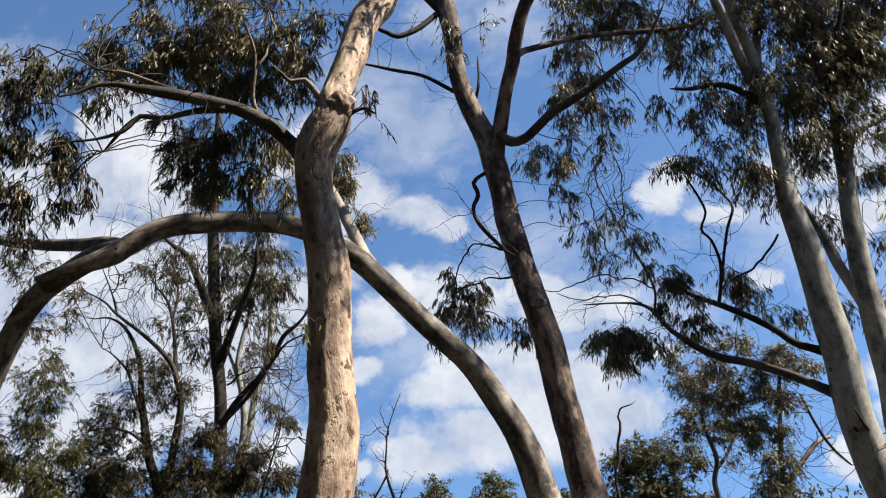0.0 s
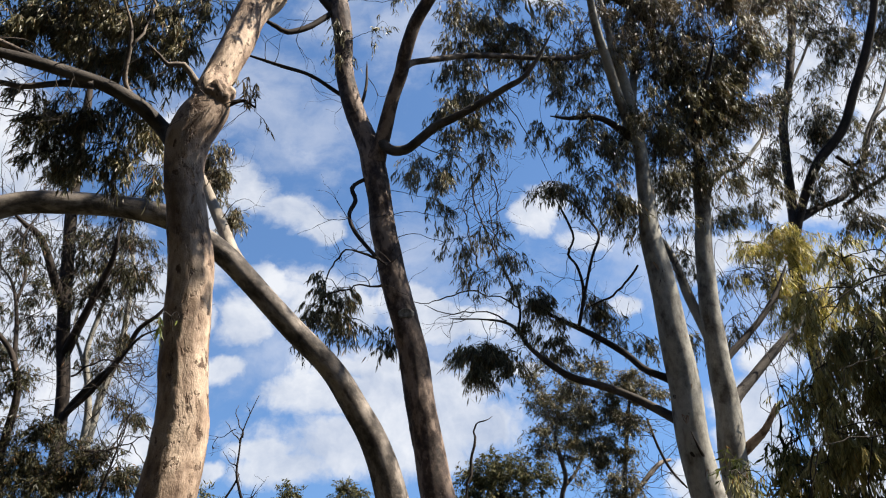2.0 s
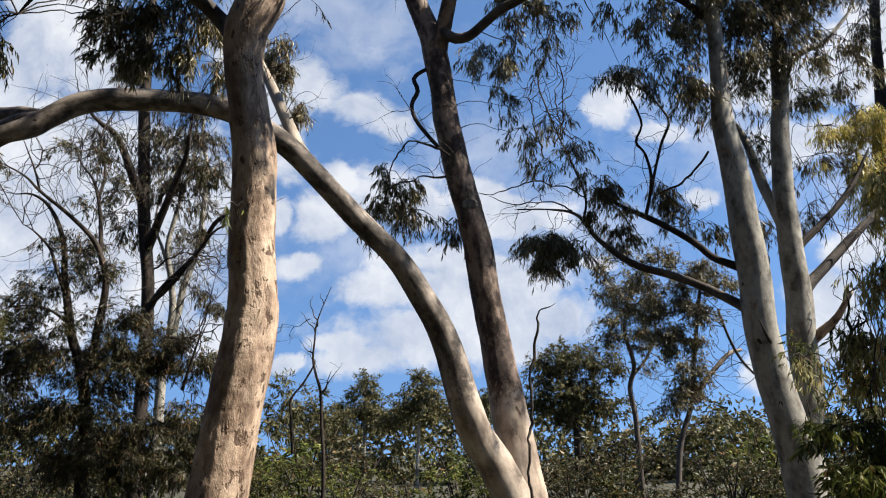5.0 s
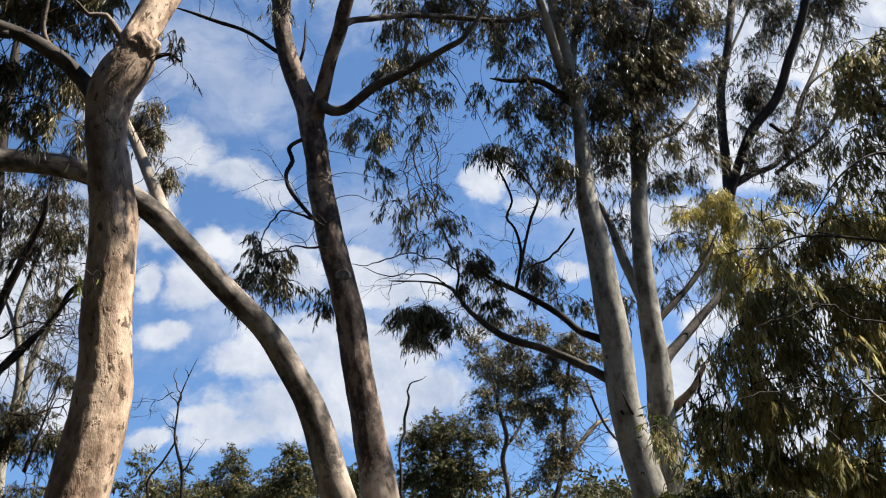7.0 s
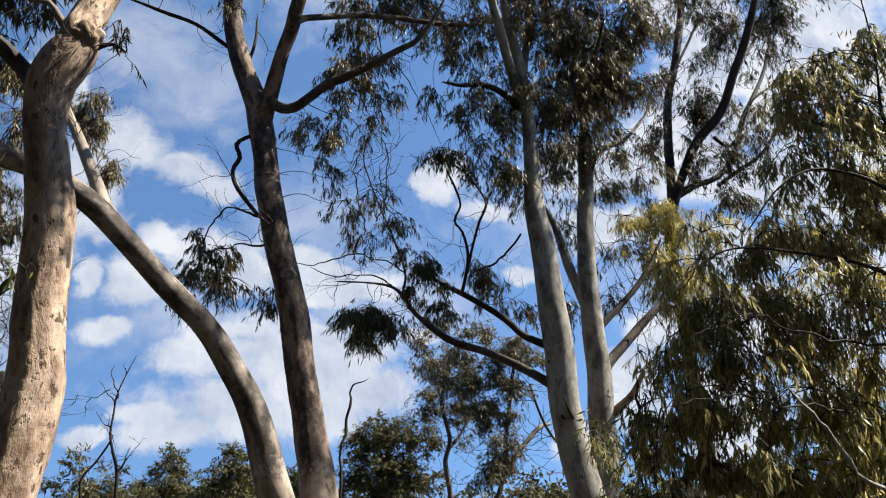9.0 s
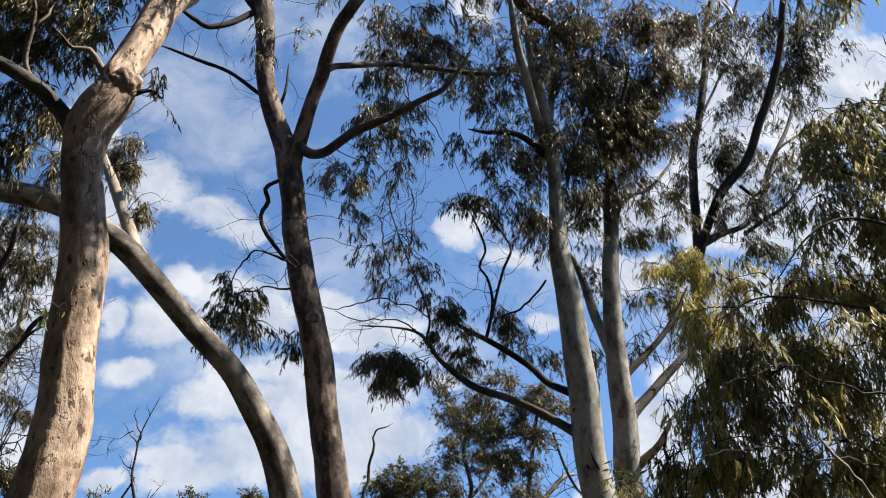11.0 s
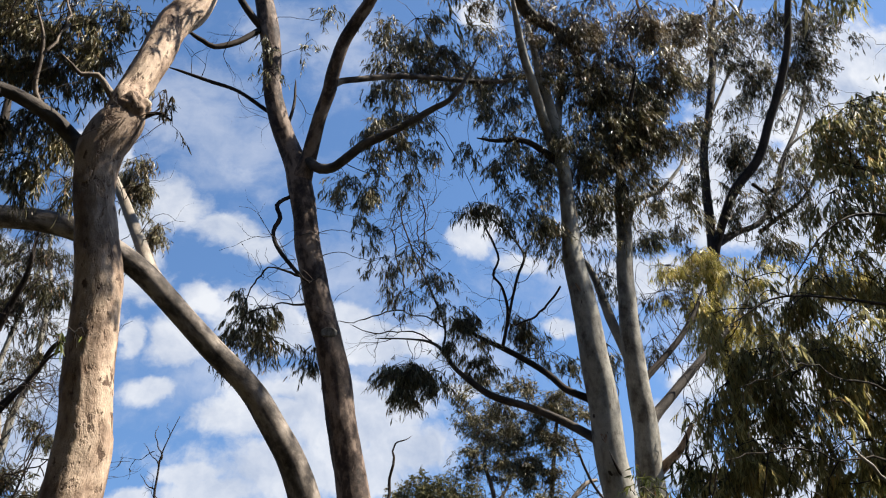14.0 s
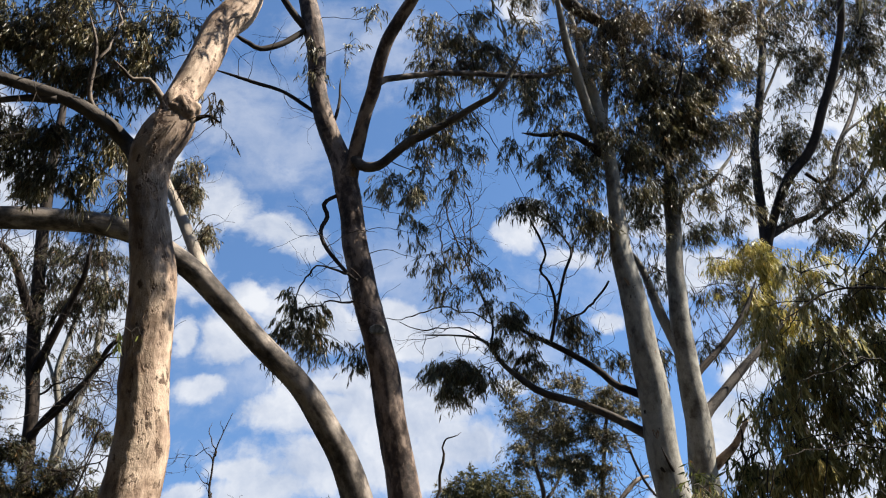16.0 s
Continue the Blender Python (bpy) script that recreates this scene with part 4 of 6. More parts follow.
limb(three, "twig", darkbark, [(1.24, 12.30, 6.37, 0.014), (1.15, 12.38, 6.87, 0.013), (1.08, 12.45, 7.31, 0.011), (1.08, 12.53, 7.74, 0.009), (1.36, 12.60, 8.24, 0.003)])
limb(three, "twig", darkbark, [(1.42, 12.30, 6.56, 0.014), (1.57, 12.38, 7.03, 0.012), (1.47, 12.45, 7.44, 0.010), (1.62, 12.53, 7.90, 0.007), (1.84, 12.60, 8.16, 0.003)])
limb(three, "twig", darkbark, [(1.54, 12.40, 7.36, 0.009), (1.82, 12.50, 7.65, 0.007), (1.96, 12.60, 7.95, 0.003)])
limb(three, "twig", darkbark, [(1.58, 12.30, 6.95, 0.010), (1.43, 12.40, 7.14, 0.008), (1.26, 12.50, 7.44, 0.006), (1.37, 12.60, 7.89, 0.003)])
limb(three, "twig", darkbark, [(1.66, 12.50, 7.94, 0.006), (1.47, 12.55, 8.15, 0.005), (1.48, 12.60, 8.43, 0.002)])
limb(three, "limb", darkbark, [(3.48, 10.49, 7.82, 0.071), (3.10, 10.37, 8.03, 0.048), (2.81, 10.30, 8.06, 0.043), (2.48, 10.21, 7.97, 0.030), (2.18, 10.13, 7.96, 0.009)])
limb(three, "trunk", palebark, [(4.30, 11.00, -0.20, 0.279), (4.31, 11.00, 0.30, 0.206), (4.36, 11.00, 1.12, 0.184), (4.38, 11.03, 1.68, 0.188), (4.50, 11.04, 2.34, 0.199), (4.51, 11.04, 2.95, 0.194), (4.53, 11.02, 3.57, 0.182), (4.52, 11.01, 4.39, 0.165), (4.51, 11.01, 4.88, 0.155), (4.51, 11.02, 5.24, 0.148), (4.58, 11.06, 6.15, 0.131), (4.68, 11.09, 6.90, 0.121), (4.70, 11.10, 7.19, 0.113), (4.73, 11.10, 7.58, 0.088), (4.81, 11.10, 8.70, 0.026)])
limb(three, "limb", limbbark, [(4.54, 11.02, 3.65, 0.139), (4.69, 11.07, 3.89, 0.088), (5.08, 11.17, 4.25, 0.073), (5.51, 11.27, 4.65, 0.066), (6.07, 11.39, 5.14, 0.051), (6.60, 11.52, 5.64, 0.039), (6.91, 11.59, 6.04, 0.012)])
limb(three, "limb", darkbark, [(4.50, 11.01, 4.30, 0.087), (4.68, 11.06, 4.50, 0.057), (5.04, 11.15, 4.82, 0.049), (5.45, 11.26, 5.22, 0.046), (5.78, 11.36, 5.65, 0.039), (6.03, 11.44, 6.08, 0.012)])
limb(three, "limb", palebark, [(4.48, 11.01, 4.72, 0.110), (4.37, 11.18, 5.21, 0.079), (4.31, 11.29, 5.56, 0.076), (4.26, 11.47, 6.14, 0.061), (4.17, 11.60, 6.52, 0.049), (4.01, 11.70, 6.81, 0.036), (3.83, 11.82, 7.25, 0.011)])
limb(three, "limb", palebark, [(4.70, 11.09, 7.05, 0.117), (4.90, 11.15, 7.39, 0.066), (5.19, 11.21, 7.61, 0.053), (5.50, 11.25, 7.75, 0.036), (5.91, 11.34, 8.20, 0.027), (6.12, 11.38, 8.49, 0.008)])
limb(three, "limb", darkbark, [(4.70, 11.10, 7.09, 0.094), (4.72, 10.93, 7.49, 0.061), (4.58, 10.73, 7.96, 0.052), (4.65, 10.52, 8.41, 0.043), (4.79, 10.25, 8.92, 0.034), (4.88, 10.09, 9.33, 0.010)])
limb(three, "branch_stub", cream, [(4.56, 11.04, 3.06, 0.078), (4.75, 10.91, 3.24, 0.066), (4.92, 10.79, 3.41, 0.050), (5.07, 10.62, 3.72, 0.031)])
crown(three, leaf_grey, [(1.25, 11.70, 4.78, 0.55, 0.38, 3.50), (1.16, 11.70, 4.40, 0.33, 0.21, 2.80), (1.70, 11.70, 4.70, 0.33, 0.25, 2.33), (2.04, 11.70, 5.65, 0.39, 0.34, 2.57), (2.14, 11.70, 5.19, 0.30, 0.30, 1.86), (1.25, 11.70, 6.76, 0.40, 0.36, 0.54), (1.69, 11.70, 6.43, 0.31, 0.19, 1.63), (0.94, 11.70, 6.41, 0.27, 0.44, 0.59), (1.28, 11.70, 5.99, 0.44, 0.26, 0.59), (2.99, 11.70, 5.56, 0.34, 0.34, 2.10), (3.26, 11.70, 5.22, 0.25, 0.23, 1.63), (2.33, 11.70, 4.82, 0.38, 0.23, 2.10), (3.61, 11.70, 4.97, 0.27, 0.20, 1.63)], 0.135)
crown(three, leaf_grey, [(2.35, 10.50, 7.15, 0.25, 0.23, 1.13), (2.58, 10.50, 6.89, 0.40, 0.28, 1.13), (3.09, 10.50, 6.65, 0.44, 0.36, 1.57), (3.35, 10.50, 7.64, 0.49, 0.49, 1.01), (4.03, 10.60, 8.11, 0.67, 0.67, 1.34), (2.76, 10.50, 7.71, 0.33, 0.33, 0.67), (3.27, 10.50, 8.54, 0.34, 0.30, 0.67), (4.47, 10.60, 9.06, 0.77, 0.52, 1.46), (4.95, 10.80, 8.32, 0.68, 0.60, 1.46), (5.32, 10.80, 9.20, 0.61, 0.52, 1.34), (4.50, 10.80, 7.40, 0.66, 0.50, 1.46), (3.47, 10.50, 6.43, 0.36, 0.36, 1.13), (2.96, 10.50, 8.18, 0.34, 0.25, 0.56)], 0.135)
crown(three, leaf_grey, [(2.34, 10.40, 9.01, 0.40, 0.40, 0.85), (2.99, 10.40, 9.17, 0.50, 0.41, 0.96), (2.85, 10.50, 7.11, 0.51, 0.39, 0.85), (4.01, 10.60, 9.40, 0.56, 0.56, 1.16), (5.10, 10.80, 9.64, 0.77, 0.58, 1.38), (4.58, 10.80, 8.50, 0.74, 0.56, 1.49), (5.42, 10.90, 8.62, 0.57, 0.57, 1.38), (4.92, 10.90, 7.68, 0.60, 0.37, 1.49), (3.97, 10.60, 7.32, 0.44, 0.48, 0.85), (5.54, 11.00, 7.62, 0.37, 0.47, 0.96), (4.08, 10.70, 6.60, 0.39, 0.35, 0.85), (2.67, 10.50, 7.78, 0.35, 0.26, 0.64)], 0.135)
crown(three, leaf_brown, [(4.10, 10.60, 10.33, 0.68, 0.58, 1.15), (3.05, 10.50, 9.85, 0.56, 0.47, 0.84), (4.81, 10.90, 8.95, 0.57, 0.57, 1.05), (4.25, 10.80, 7.90, 0.55, 0.46, 1.05), (5.36, 10.90, 10.63, 0.70, 0.60, 1.05), (3.55, 10.60, 10.78, 0.58, 0.49, 0.94), (4.84, 10.80, 11.66, 1.23, 0.41, 1.05), (2.37, 10.50, 11.12, 0.87, 0.39, 0.84)], 0.135)
crown(three, leaf_grey, [(4.69, 12.00, 6.37, 0.34, 0.38, 0.78), (5.47, 12.00, 6.08, 0.48, 0.39, 0.94), (4.48, 12.00, 5.17, 0.28, 0.46, 0.78), (5.29, 12.00, 7.24, 0.59, 0.30, 0.94), (6.31, 12.50, 7.73, 0.52, 0.42, 0.94), (5.28, 12.00, 5.28, 0.38, 0.38, 0.54)], 0.135)
crown(three, leaf_brown, [(4.41, 10.80, 10.75, 0.50, 0.50, 1.07), (4.84, 10.90, 9.87, 0.54, 0.59, 1.29), (5.53, 11.00, 9.50, 0.59, 0.69, 1.43), (5.29, 11.00, 8.58, 0.57, 0.57, 1.43), (4.91, 10.90, 8.95, 0.48, 0.48, 1.29), (5.94, 11.00, 10.74, 0.61, 0.61, 1.29), (5.91, 11.00, 8.71, 0.34, 0.48, 0.85), (3.74, 10.70, 10.39, 0.49, 0.49, 1.00), (4.37, 11.00, 7.60, 0.37, 0.37, 0.78), (4.17, 11.00, 9.11, 0.38, 0.48, 0.71)], 0.135)
crown(three, leaf_grey, [(2.68, 10.40, 8.45, 0.31, 0.53, 1.01), (2.81, 10.40, 7.84, 0.39, 0.39, 1.18), (3.45, 10.50, 8.12, 0.40, 0.45, 0.92), (6.44, 11.00, 11.14, 0.52, 0.52, 1.26), (2.48, 10.40, 10.09, 0.47, 0.47, 0.76)], 0.135)
crown(three, leaf_brown, [(4.05, 10.30, 10.28, 0.38, 0.47, 1.49), (4.13, 10.30, 9.37, 0.37, 0.37, 1.38), (5.26, 10.50, 10.64, 0.49, 0.44, 1.61), (5.72, 10.60, 10.02, 0.44, 0.49, 1.38), (3.67, 10.30, 9.45, 0.32, 0.37, 1.15), (6.60, 10.80, 10.97, 0.36, 0.51, 1.15), (4.66, 10.40, 9.81, 0.38, 0.43, 1.38)], 0.135)

five = thing("gum_tree", (7.25, 13.00, 0.00), "dark forked gum tree with limbs darkened for shade and grey-green leaves", "tree")
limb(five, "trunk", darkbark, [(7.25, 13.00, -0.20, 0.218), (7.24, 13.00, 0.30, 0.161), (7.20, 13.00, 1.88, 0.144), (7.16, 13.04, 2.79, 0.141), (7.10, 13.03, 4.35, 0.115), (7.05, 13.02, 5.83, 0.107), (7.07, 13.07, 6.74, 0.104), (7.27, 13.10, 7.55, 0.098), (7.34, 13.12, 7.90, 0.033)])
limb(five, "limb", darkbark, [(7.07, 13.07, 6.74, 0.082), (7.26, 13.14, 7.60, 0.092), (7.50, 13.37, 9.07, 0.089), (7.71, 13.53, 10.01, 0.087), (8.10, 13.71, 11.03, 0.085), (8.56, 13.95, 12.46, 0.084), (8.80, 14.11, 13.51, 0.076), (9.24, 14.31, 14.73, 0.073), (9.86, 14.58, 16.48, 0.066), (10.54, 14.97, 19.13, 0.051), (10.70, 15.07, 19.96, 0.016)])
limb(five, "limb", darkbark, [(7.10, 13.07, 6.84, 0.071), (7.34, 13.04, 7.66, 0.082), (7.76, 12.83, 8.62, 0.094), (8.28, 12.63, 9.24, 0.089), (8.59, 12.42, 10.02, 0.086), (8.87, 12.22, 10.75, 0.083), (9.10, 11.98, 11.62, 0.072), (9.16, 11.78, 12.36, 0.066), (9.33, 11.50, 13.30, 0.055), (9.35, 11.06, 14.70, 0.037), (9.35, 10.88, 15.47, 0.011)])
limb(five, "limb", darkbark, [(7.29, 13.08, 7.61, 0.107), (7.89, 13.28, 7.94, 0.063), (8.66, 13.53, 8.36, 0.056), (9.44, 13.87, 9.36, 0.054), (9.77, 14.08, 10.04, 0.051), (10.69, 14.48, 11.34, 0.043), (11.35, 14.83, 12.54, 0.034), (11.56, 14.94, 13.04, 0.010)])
limb(five, "twig", darkbark, [(8.75, 14.08, 13.34, 0.048), (9.16, 14.10, 13.87, 0.043), (9.63, 14.12, 14.25, 0.039), (10.02, 14.15, 15.16, 0.029), (10.17, 14.16, 15.61, 0.008)])
limb(five, "twig", darkbark, [(7.97, 13.64, 10.71, 0.034), (8.51, 13.83, 11.58, 0.030), (9.07, 14.02, 12.47, 0.032), (9.55, 14.11, 12.67, 0.021), (9.81, 14.16, 12.86, 0.007)])
limb(five, "twig", darkbark, [(8.12, 12.75, 8.75, 0.036), (8.47, 12.82, 8.60, 0.032), (8.88, 12.93, 9.06, 0.028), (9.34, 13.08, 9.83, 0.029), (10.06, 13.23, 10.38, 0.020), (10.27, 13.28, 10.60, 0.006)])
limb(five, "twig", greybark, [(8.46, 13.43, 8.02, 0.042), (8.87, 13.19, 8.30, 0.042), (9.27, 12.94, 8.58, 0.037), (9.65, 12.52, 9.27, 0.028), (9.80, 12.35, 9.65, 0.008)])
limb(five, "twig", darkbark, [(8.68, 12.34, 10.25, 0.042), (9.33, 12.72, 10.95, 0.034), (9.95, 13.14, 11.87, 0.025), (10.13, 13.26, 12.21, 0.007)])
crown(five, leaf_grey, [(8.26, 13.00, 9.70, 0.46, 0.58, 0.95), (8.28, 13.00, 10.64, 0.41, 0.53, 0.67), (8.99, 13.00, 11.40, 0.48, 0.72, 0.95), (7.35, 13.00, 10.30, 0.32, 0.58, 0.76), (7.40, 13.00, 11.53, 0.59, 0.59, 0.86), (8.33, 13.00, 11.76, 0.60, 0.48, 0.67), (9.62, 13.00, 10.89, 0.48, 0.60, 0.57), (9.21, 13.00, 9.38, 0.58, 0.58, 0.76), (8.19, 12.80, 7.72, 0.65, 0.44, 0.76), (8.58, 12.80, 8.59, 0.45, 0.33, 0.57), (10.25, 13.00, 12.09, 0.62, 0.74, 0.76), (7.62, 13.00, 8.77, 0.28, 0.45, 0.48)], 0.135)
crown(five, leaf_dark, [(8.42, 13.00, 12.46, 0.73, 0.73, 0.84), (8.91, 13.00, 11.16, 0.41, 0.59, 1.05), (10.32, 13.00, 12.25, 0.49, 0.86, 1.05), (10.88, 13.00, 12.89, 0.50, 0.75, 0.84), (8.07, 13.00, 9.50, 0.51, 0.45, 1.05), (7.97, 12.80, 8.38, 0.65, 0.49, 0.94), (9.01, 12.50, 8.61, 0.65, 0.65, 0.74), (8.25, 12.50, 7.30, 0.62, 0.42, 0.63)], 0.135)
crown(five, leaf_olive, [(6.19, 10.50, 4.50, 0.67, 0.59, 0.28), (7.33, 10.50, 4.69, 0.77, 0.68, 0.28), (8.49, 10.50, 4.70, 0.78, 0.70, 0.28), (6.57, 10.50, 3.09, 0.73, 0.65, 0.28), (7.74, 10.50, 3.07, 0.74, 0.66, 0.28), (8.79, 10.50, 3.14, 0.59, 0.75, 0.28), (5.71, 10.50, 2.10, 0.85, 0.46, 0.28), (7.41, 10.50, 1.98, 1.03, 0.48, 0.28), (8.12, 11.00, 6.00, 0.93, 0.56, 0.76), (9.54, 11.00, 6.25, 0.67, 0.67, 0.83)], 0.135)
crown(five, leaf_dark, [(9.73, 13.00, 13.06, 0.75, 0.50, 1.17), (10.34, 13.00, 12.86, 0.62, 0.62, 1.10), (10.30, 13.00, 11.65, 0.48, 0.73, 0.97), (9.04, 13.00, 12.04, 0.36, 0.61, 0.76), (8.02, 13.00, 9.24, 0.34, 0.45, 0.97), (8.03, 13.00, 9.89, 0.40, 0.40, 0.76), (7.00, 13.00, 8.84, 0.39, 0.77, 0.76), (8.81, 13.00, 13.09, 0.62, 0.50, 0.76), (8.42, 13.00, 8.37, 0.55, 0.44, 0.83)], 0.135)

six = thing("gum_tree", (-6.20, 15.00, 0.00), "slender dark-barked gum tree with sparse hanging foliage", "tree")
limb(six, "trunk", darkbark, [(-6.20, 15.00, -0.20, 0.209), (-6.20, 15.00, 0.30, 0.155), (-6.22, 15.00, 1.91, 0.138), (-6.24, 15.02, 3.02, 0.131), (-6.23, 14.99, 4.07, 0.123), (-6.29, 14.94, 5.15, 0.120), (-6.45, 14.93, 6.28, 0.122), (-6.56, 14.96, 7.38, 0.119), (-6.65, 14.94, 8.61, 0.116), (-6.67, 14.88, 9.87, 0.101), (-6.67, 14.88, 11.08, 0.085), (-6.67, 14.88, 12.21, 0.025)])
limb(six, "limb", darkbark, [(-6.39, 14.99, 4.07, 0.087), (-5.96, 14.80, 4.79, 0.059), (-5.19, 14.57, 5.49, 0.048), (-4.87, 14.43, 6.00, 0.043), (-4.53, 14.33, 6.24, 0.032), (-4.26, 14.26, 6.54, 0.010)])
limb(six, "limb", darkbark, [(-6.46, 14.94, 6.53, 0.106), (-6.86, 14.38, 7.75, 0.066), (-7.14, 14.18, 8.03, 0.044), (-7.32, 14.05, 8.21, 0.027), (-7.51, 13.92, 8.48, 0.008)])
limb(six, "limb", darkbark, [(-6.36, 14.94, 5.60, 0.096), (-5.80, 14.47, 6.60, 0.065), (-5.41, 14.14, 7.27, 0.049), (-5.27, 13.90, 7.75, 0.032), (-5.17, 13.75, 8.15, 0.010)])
crown(six, leaf_brown, [(-3.14, 12.00, 8.04, 0.23, 0.44, 2.11), (-2.73, 12.00, 7.25, 0.23, 0.27, 1.76), (-3.05, 12.00, 8.53, 0.20, 0.30, 1.40)], 0.15)
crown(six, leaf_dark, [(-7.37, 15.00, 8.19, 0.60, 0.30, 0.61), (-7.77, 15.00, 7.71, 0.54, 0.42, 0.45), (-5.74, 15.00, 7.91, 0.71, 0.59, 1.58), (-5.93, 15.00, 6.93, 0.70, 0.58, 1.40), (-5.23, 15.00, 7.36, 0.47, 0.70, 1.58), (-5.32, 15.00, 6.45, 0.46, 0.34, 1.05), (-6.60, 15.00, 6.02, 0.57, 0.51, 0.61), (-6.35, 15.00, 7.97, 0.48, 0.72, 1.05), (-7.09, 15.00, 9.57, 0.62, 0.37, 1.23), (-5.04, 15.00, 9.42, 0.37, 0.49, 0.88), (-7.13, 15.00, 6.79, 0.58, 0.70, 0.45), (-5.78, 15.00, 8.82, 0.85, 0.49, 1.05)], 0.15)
crown(six, leaf_grey, [(-3.23, 12.00, 8.36, 0.26, 0.28, 2.40), (-3.13, 12.00, 7.90, 0.24, 0.33, 2.40), (-2.82, 12.00, 7.21, 0.23, 0.21, 2.20), (-3.04, 12.00, 7.50, 0.14, 0.18, 1.60)], 0.10)

seven = thing("gum_tree", (-6.87, 17.00, 0.00), "thin pale gum with two slanting stems and sparse leaves", "tree")
limb(seven, "trunk", palebark, [(-6.66, 17.00, -0.20, 0.165), (-6.66, 17.00, 0.30, 0.127), (-6.66, 17.00, 2.83, 0.110), (-6.66, 17.00, 3.61, 0.101), (-6.53, 17.00, 4.13, 0.092), (-6.41, 17.00, 4.77, 0.083), (-6.32, 17.00, 5.38, 0.074), (-6.06, 17.00, 6.25, 0.066), (-6.00, 17.00, 7.29, 0.057), (-5.98, 17.00, 8.11, 0.048), (-6.14, 17.00, 8.97, 0.039), (-6.10, 17.00, 9.69, 0.030)])
limb(seven, "trunk_fork", palebark, [(-6.60, 17.00, 3.78, 0.085), (-6.50, 16.91, 4.77, 0.076), (-6.55, 16.83, 5.48, 0.067), (-6.65, 16.74, 6.19, 0.058), (-6.46, 16.66, 7.06, 0.049), (-6.27, 16.57, 7.68, 0.040), (-6.11, 16.49, 8.34, 0.031), (-6.10, 16.40, 9.00, 0.022)])
limb(seven, "limb", palebark, [(-6.62, 17.00, 5.52, 0.045), (-6.88, 17.12, 6.20, 0.037), (-7.19, 17.25, 6.90, 0.028), (-7.14, 17.38, 7.62, 0.020), (-6.98, 17.50, 8.07, 0.012)])
crown(seven, leaf_dark, [(-8.39, 17.00, 6.41, 0.78, 0.52, 0.54), (-6.49, 17.00, 6.01, 0.51, 0.76, 0.54), (-4.91, 15.00, 4.49, 0.24, 0.24, 1.25), (-6.07, 17.00, 5.46, 0.31, 0.38, 0.47), (-5.68, 17.00, 5.19, 0.37, 0.25, 0.62)], 0.15)

eight = thing("wattle_tree", (-5.97, 13.00, 0.00), "crooked dark wattle tree with spreading limbs and feathery foliage", "tree")
limb(eight, "trunk", darkbark, [(-6.27, 13.00, -0.20, 0.143), (-6.27, 13.00, 0.30, 0.109), (-6.27, 13.00, 2.02, 0.095), (-6.43, 13.00, 3.03, 0.086), (-6.67, 13.00, 3.68, 0.076), (-6.80, 13.00, 4.23, 0.067), (-6.91, 13.00, 4.71, 0.057), (-6.97, 13.00, 5.20, 0.048), (-7.13, 13.00, 5.66, 0.038), (-7.37, 13.00, 6.01, 0.029), (-7.66, 13.00, 6.19, 0.019), (-7.95, 13.00, 6.20, 0.010)])
limb(eight, "limb", darkbark, [(-6.80, 13.00, 4.28, 0.040), (-6.99, 12.90, 4.77, 0.032), (-7.11, 12.80, 5.14, 0.023), (-7.37, 12.70, 5.43, 0.014), (-7.51, 12.60, 5.52, 0.006)])
limb(eight, "limb", darkbark, [(-6.40, 13.20, 3.04, 0.075), (-6.30, 13.12, 3.77, 0.067), (-6.20, 13.05, 4.54, 0.059), (-6.30, 12.97, 5.04, 0.051), (-6.46, 12.90, 5.35, 0.042), (-6.87, 12.82, 5.75, 0.034), (-7.38, 12.75, 6.16, 0.026), (-7.63, 12.67, 6.41, 0.018), (-8.06, 12.60, 6.65, 0.010)])
limb(eight, "limb", darkbark, [(-6.37, 13.10, 5.14, 0.042), (-6.50, 13.22, 5.82, 0.033), (-6.74, 13.35, 6.51, 0.025), (-7.06, 13.47, 6.90, 0.016), (-7.29, 13.60, 7.23, 0.007)])
limb(eight, "twig", darkbark, [(-6.60, 13.30, 6.18, 0.030), (-6.61, 13.45, 6.75, 0.024), (-6.83, 13.60, 7.49, 0.018), (-6.69, 13.75, 8.16, 0.012), (-6.87, 13.90, 8.60, 0.006)])
limb(eight, "twig", darkbark, [(-7.47, 12.90, 6.22, 0.022), (-7.55, 12.80, 6.58, 0.016), (-7.67, 12.70, 6.92, 0.011), (-7.73, 12.60, 7.13, 0.005)])
limb(eight, "twig", darkbark, [(-7.61, 12.90, 6.62, 0.014), (-7.47, 12.80, 6.92, 0.009), (-7.54, 12.70, 7.15, 0.004)])
limb(eight, "limb", darkbark, [(-5.19, 12.60, 4.13, 0.040), (-4.80, 12.44, 4.43, 0.034), (-4.45, 12.28, 4.79, 0.028), (-4.15, 12.12, 5.10, 0.022), (-3.96, 11.96, 5.18, 0.016), (-3.68, 11.80, 5.23, 0.010)])
limb(eight, "twig", darkbark, [(-5.29, 12.80, 4.75, 0.018), (-4.89, 12.70, 4.94, 0.015), (-4.48, 12.60, 4.94, 0.012), (-4.14, 12.50, 4.81, 0.010), (-4.03, 12.40, 4.63, 0.007), (-4.18, 12.30, 4.44, 0.004)])
limb(eight, "twig", darkbark, [(-4.84, 12.60, 3.55, 0.016), (-4.30, 12.35, 3.56, 0.011), (-3.74, 12.10, 3.71, 0.005)])
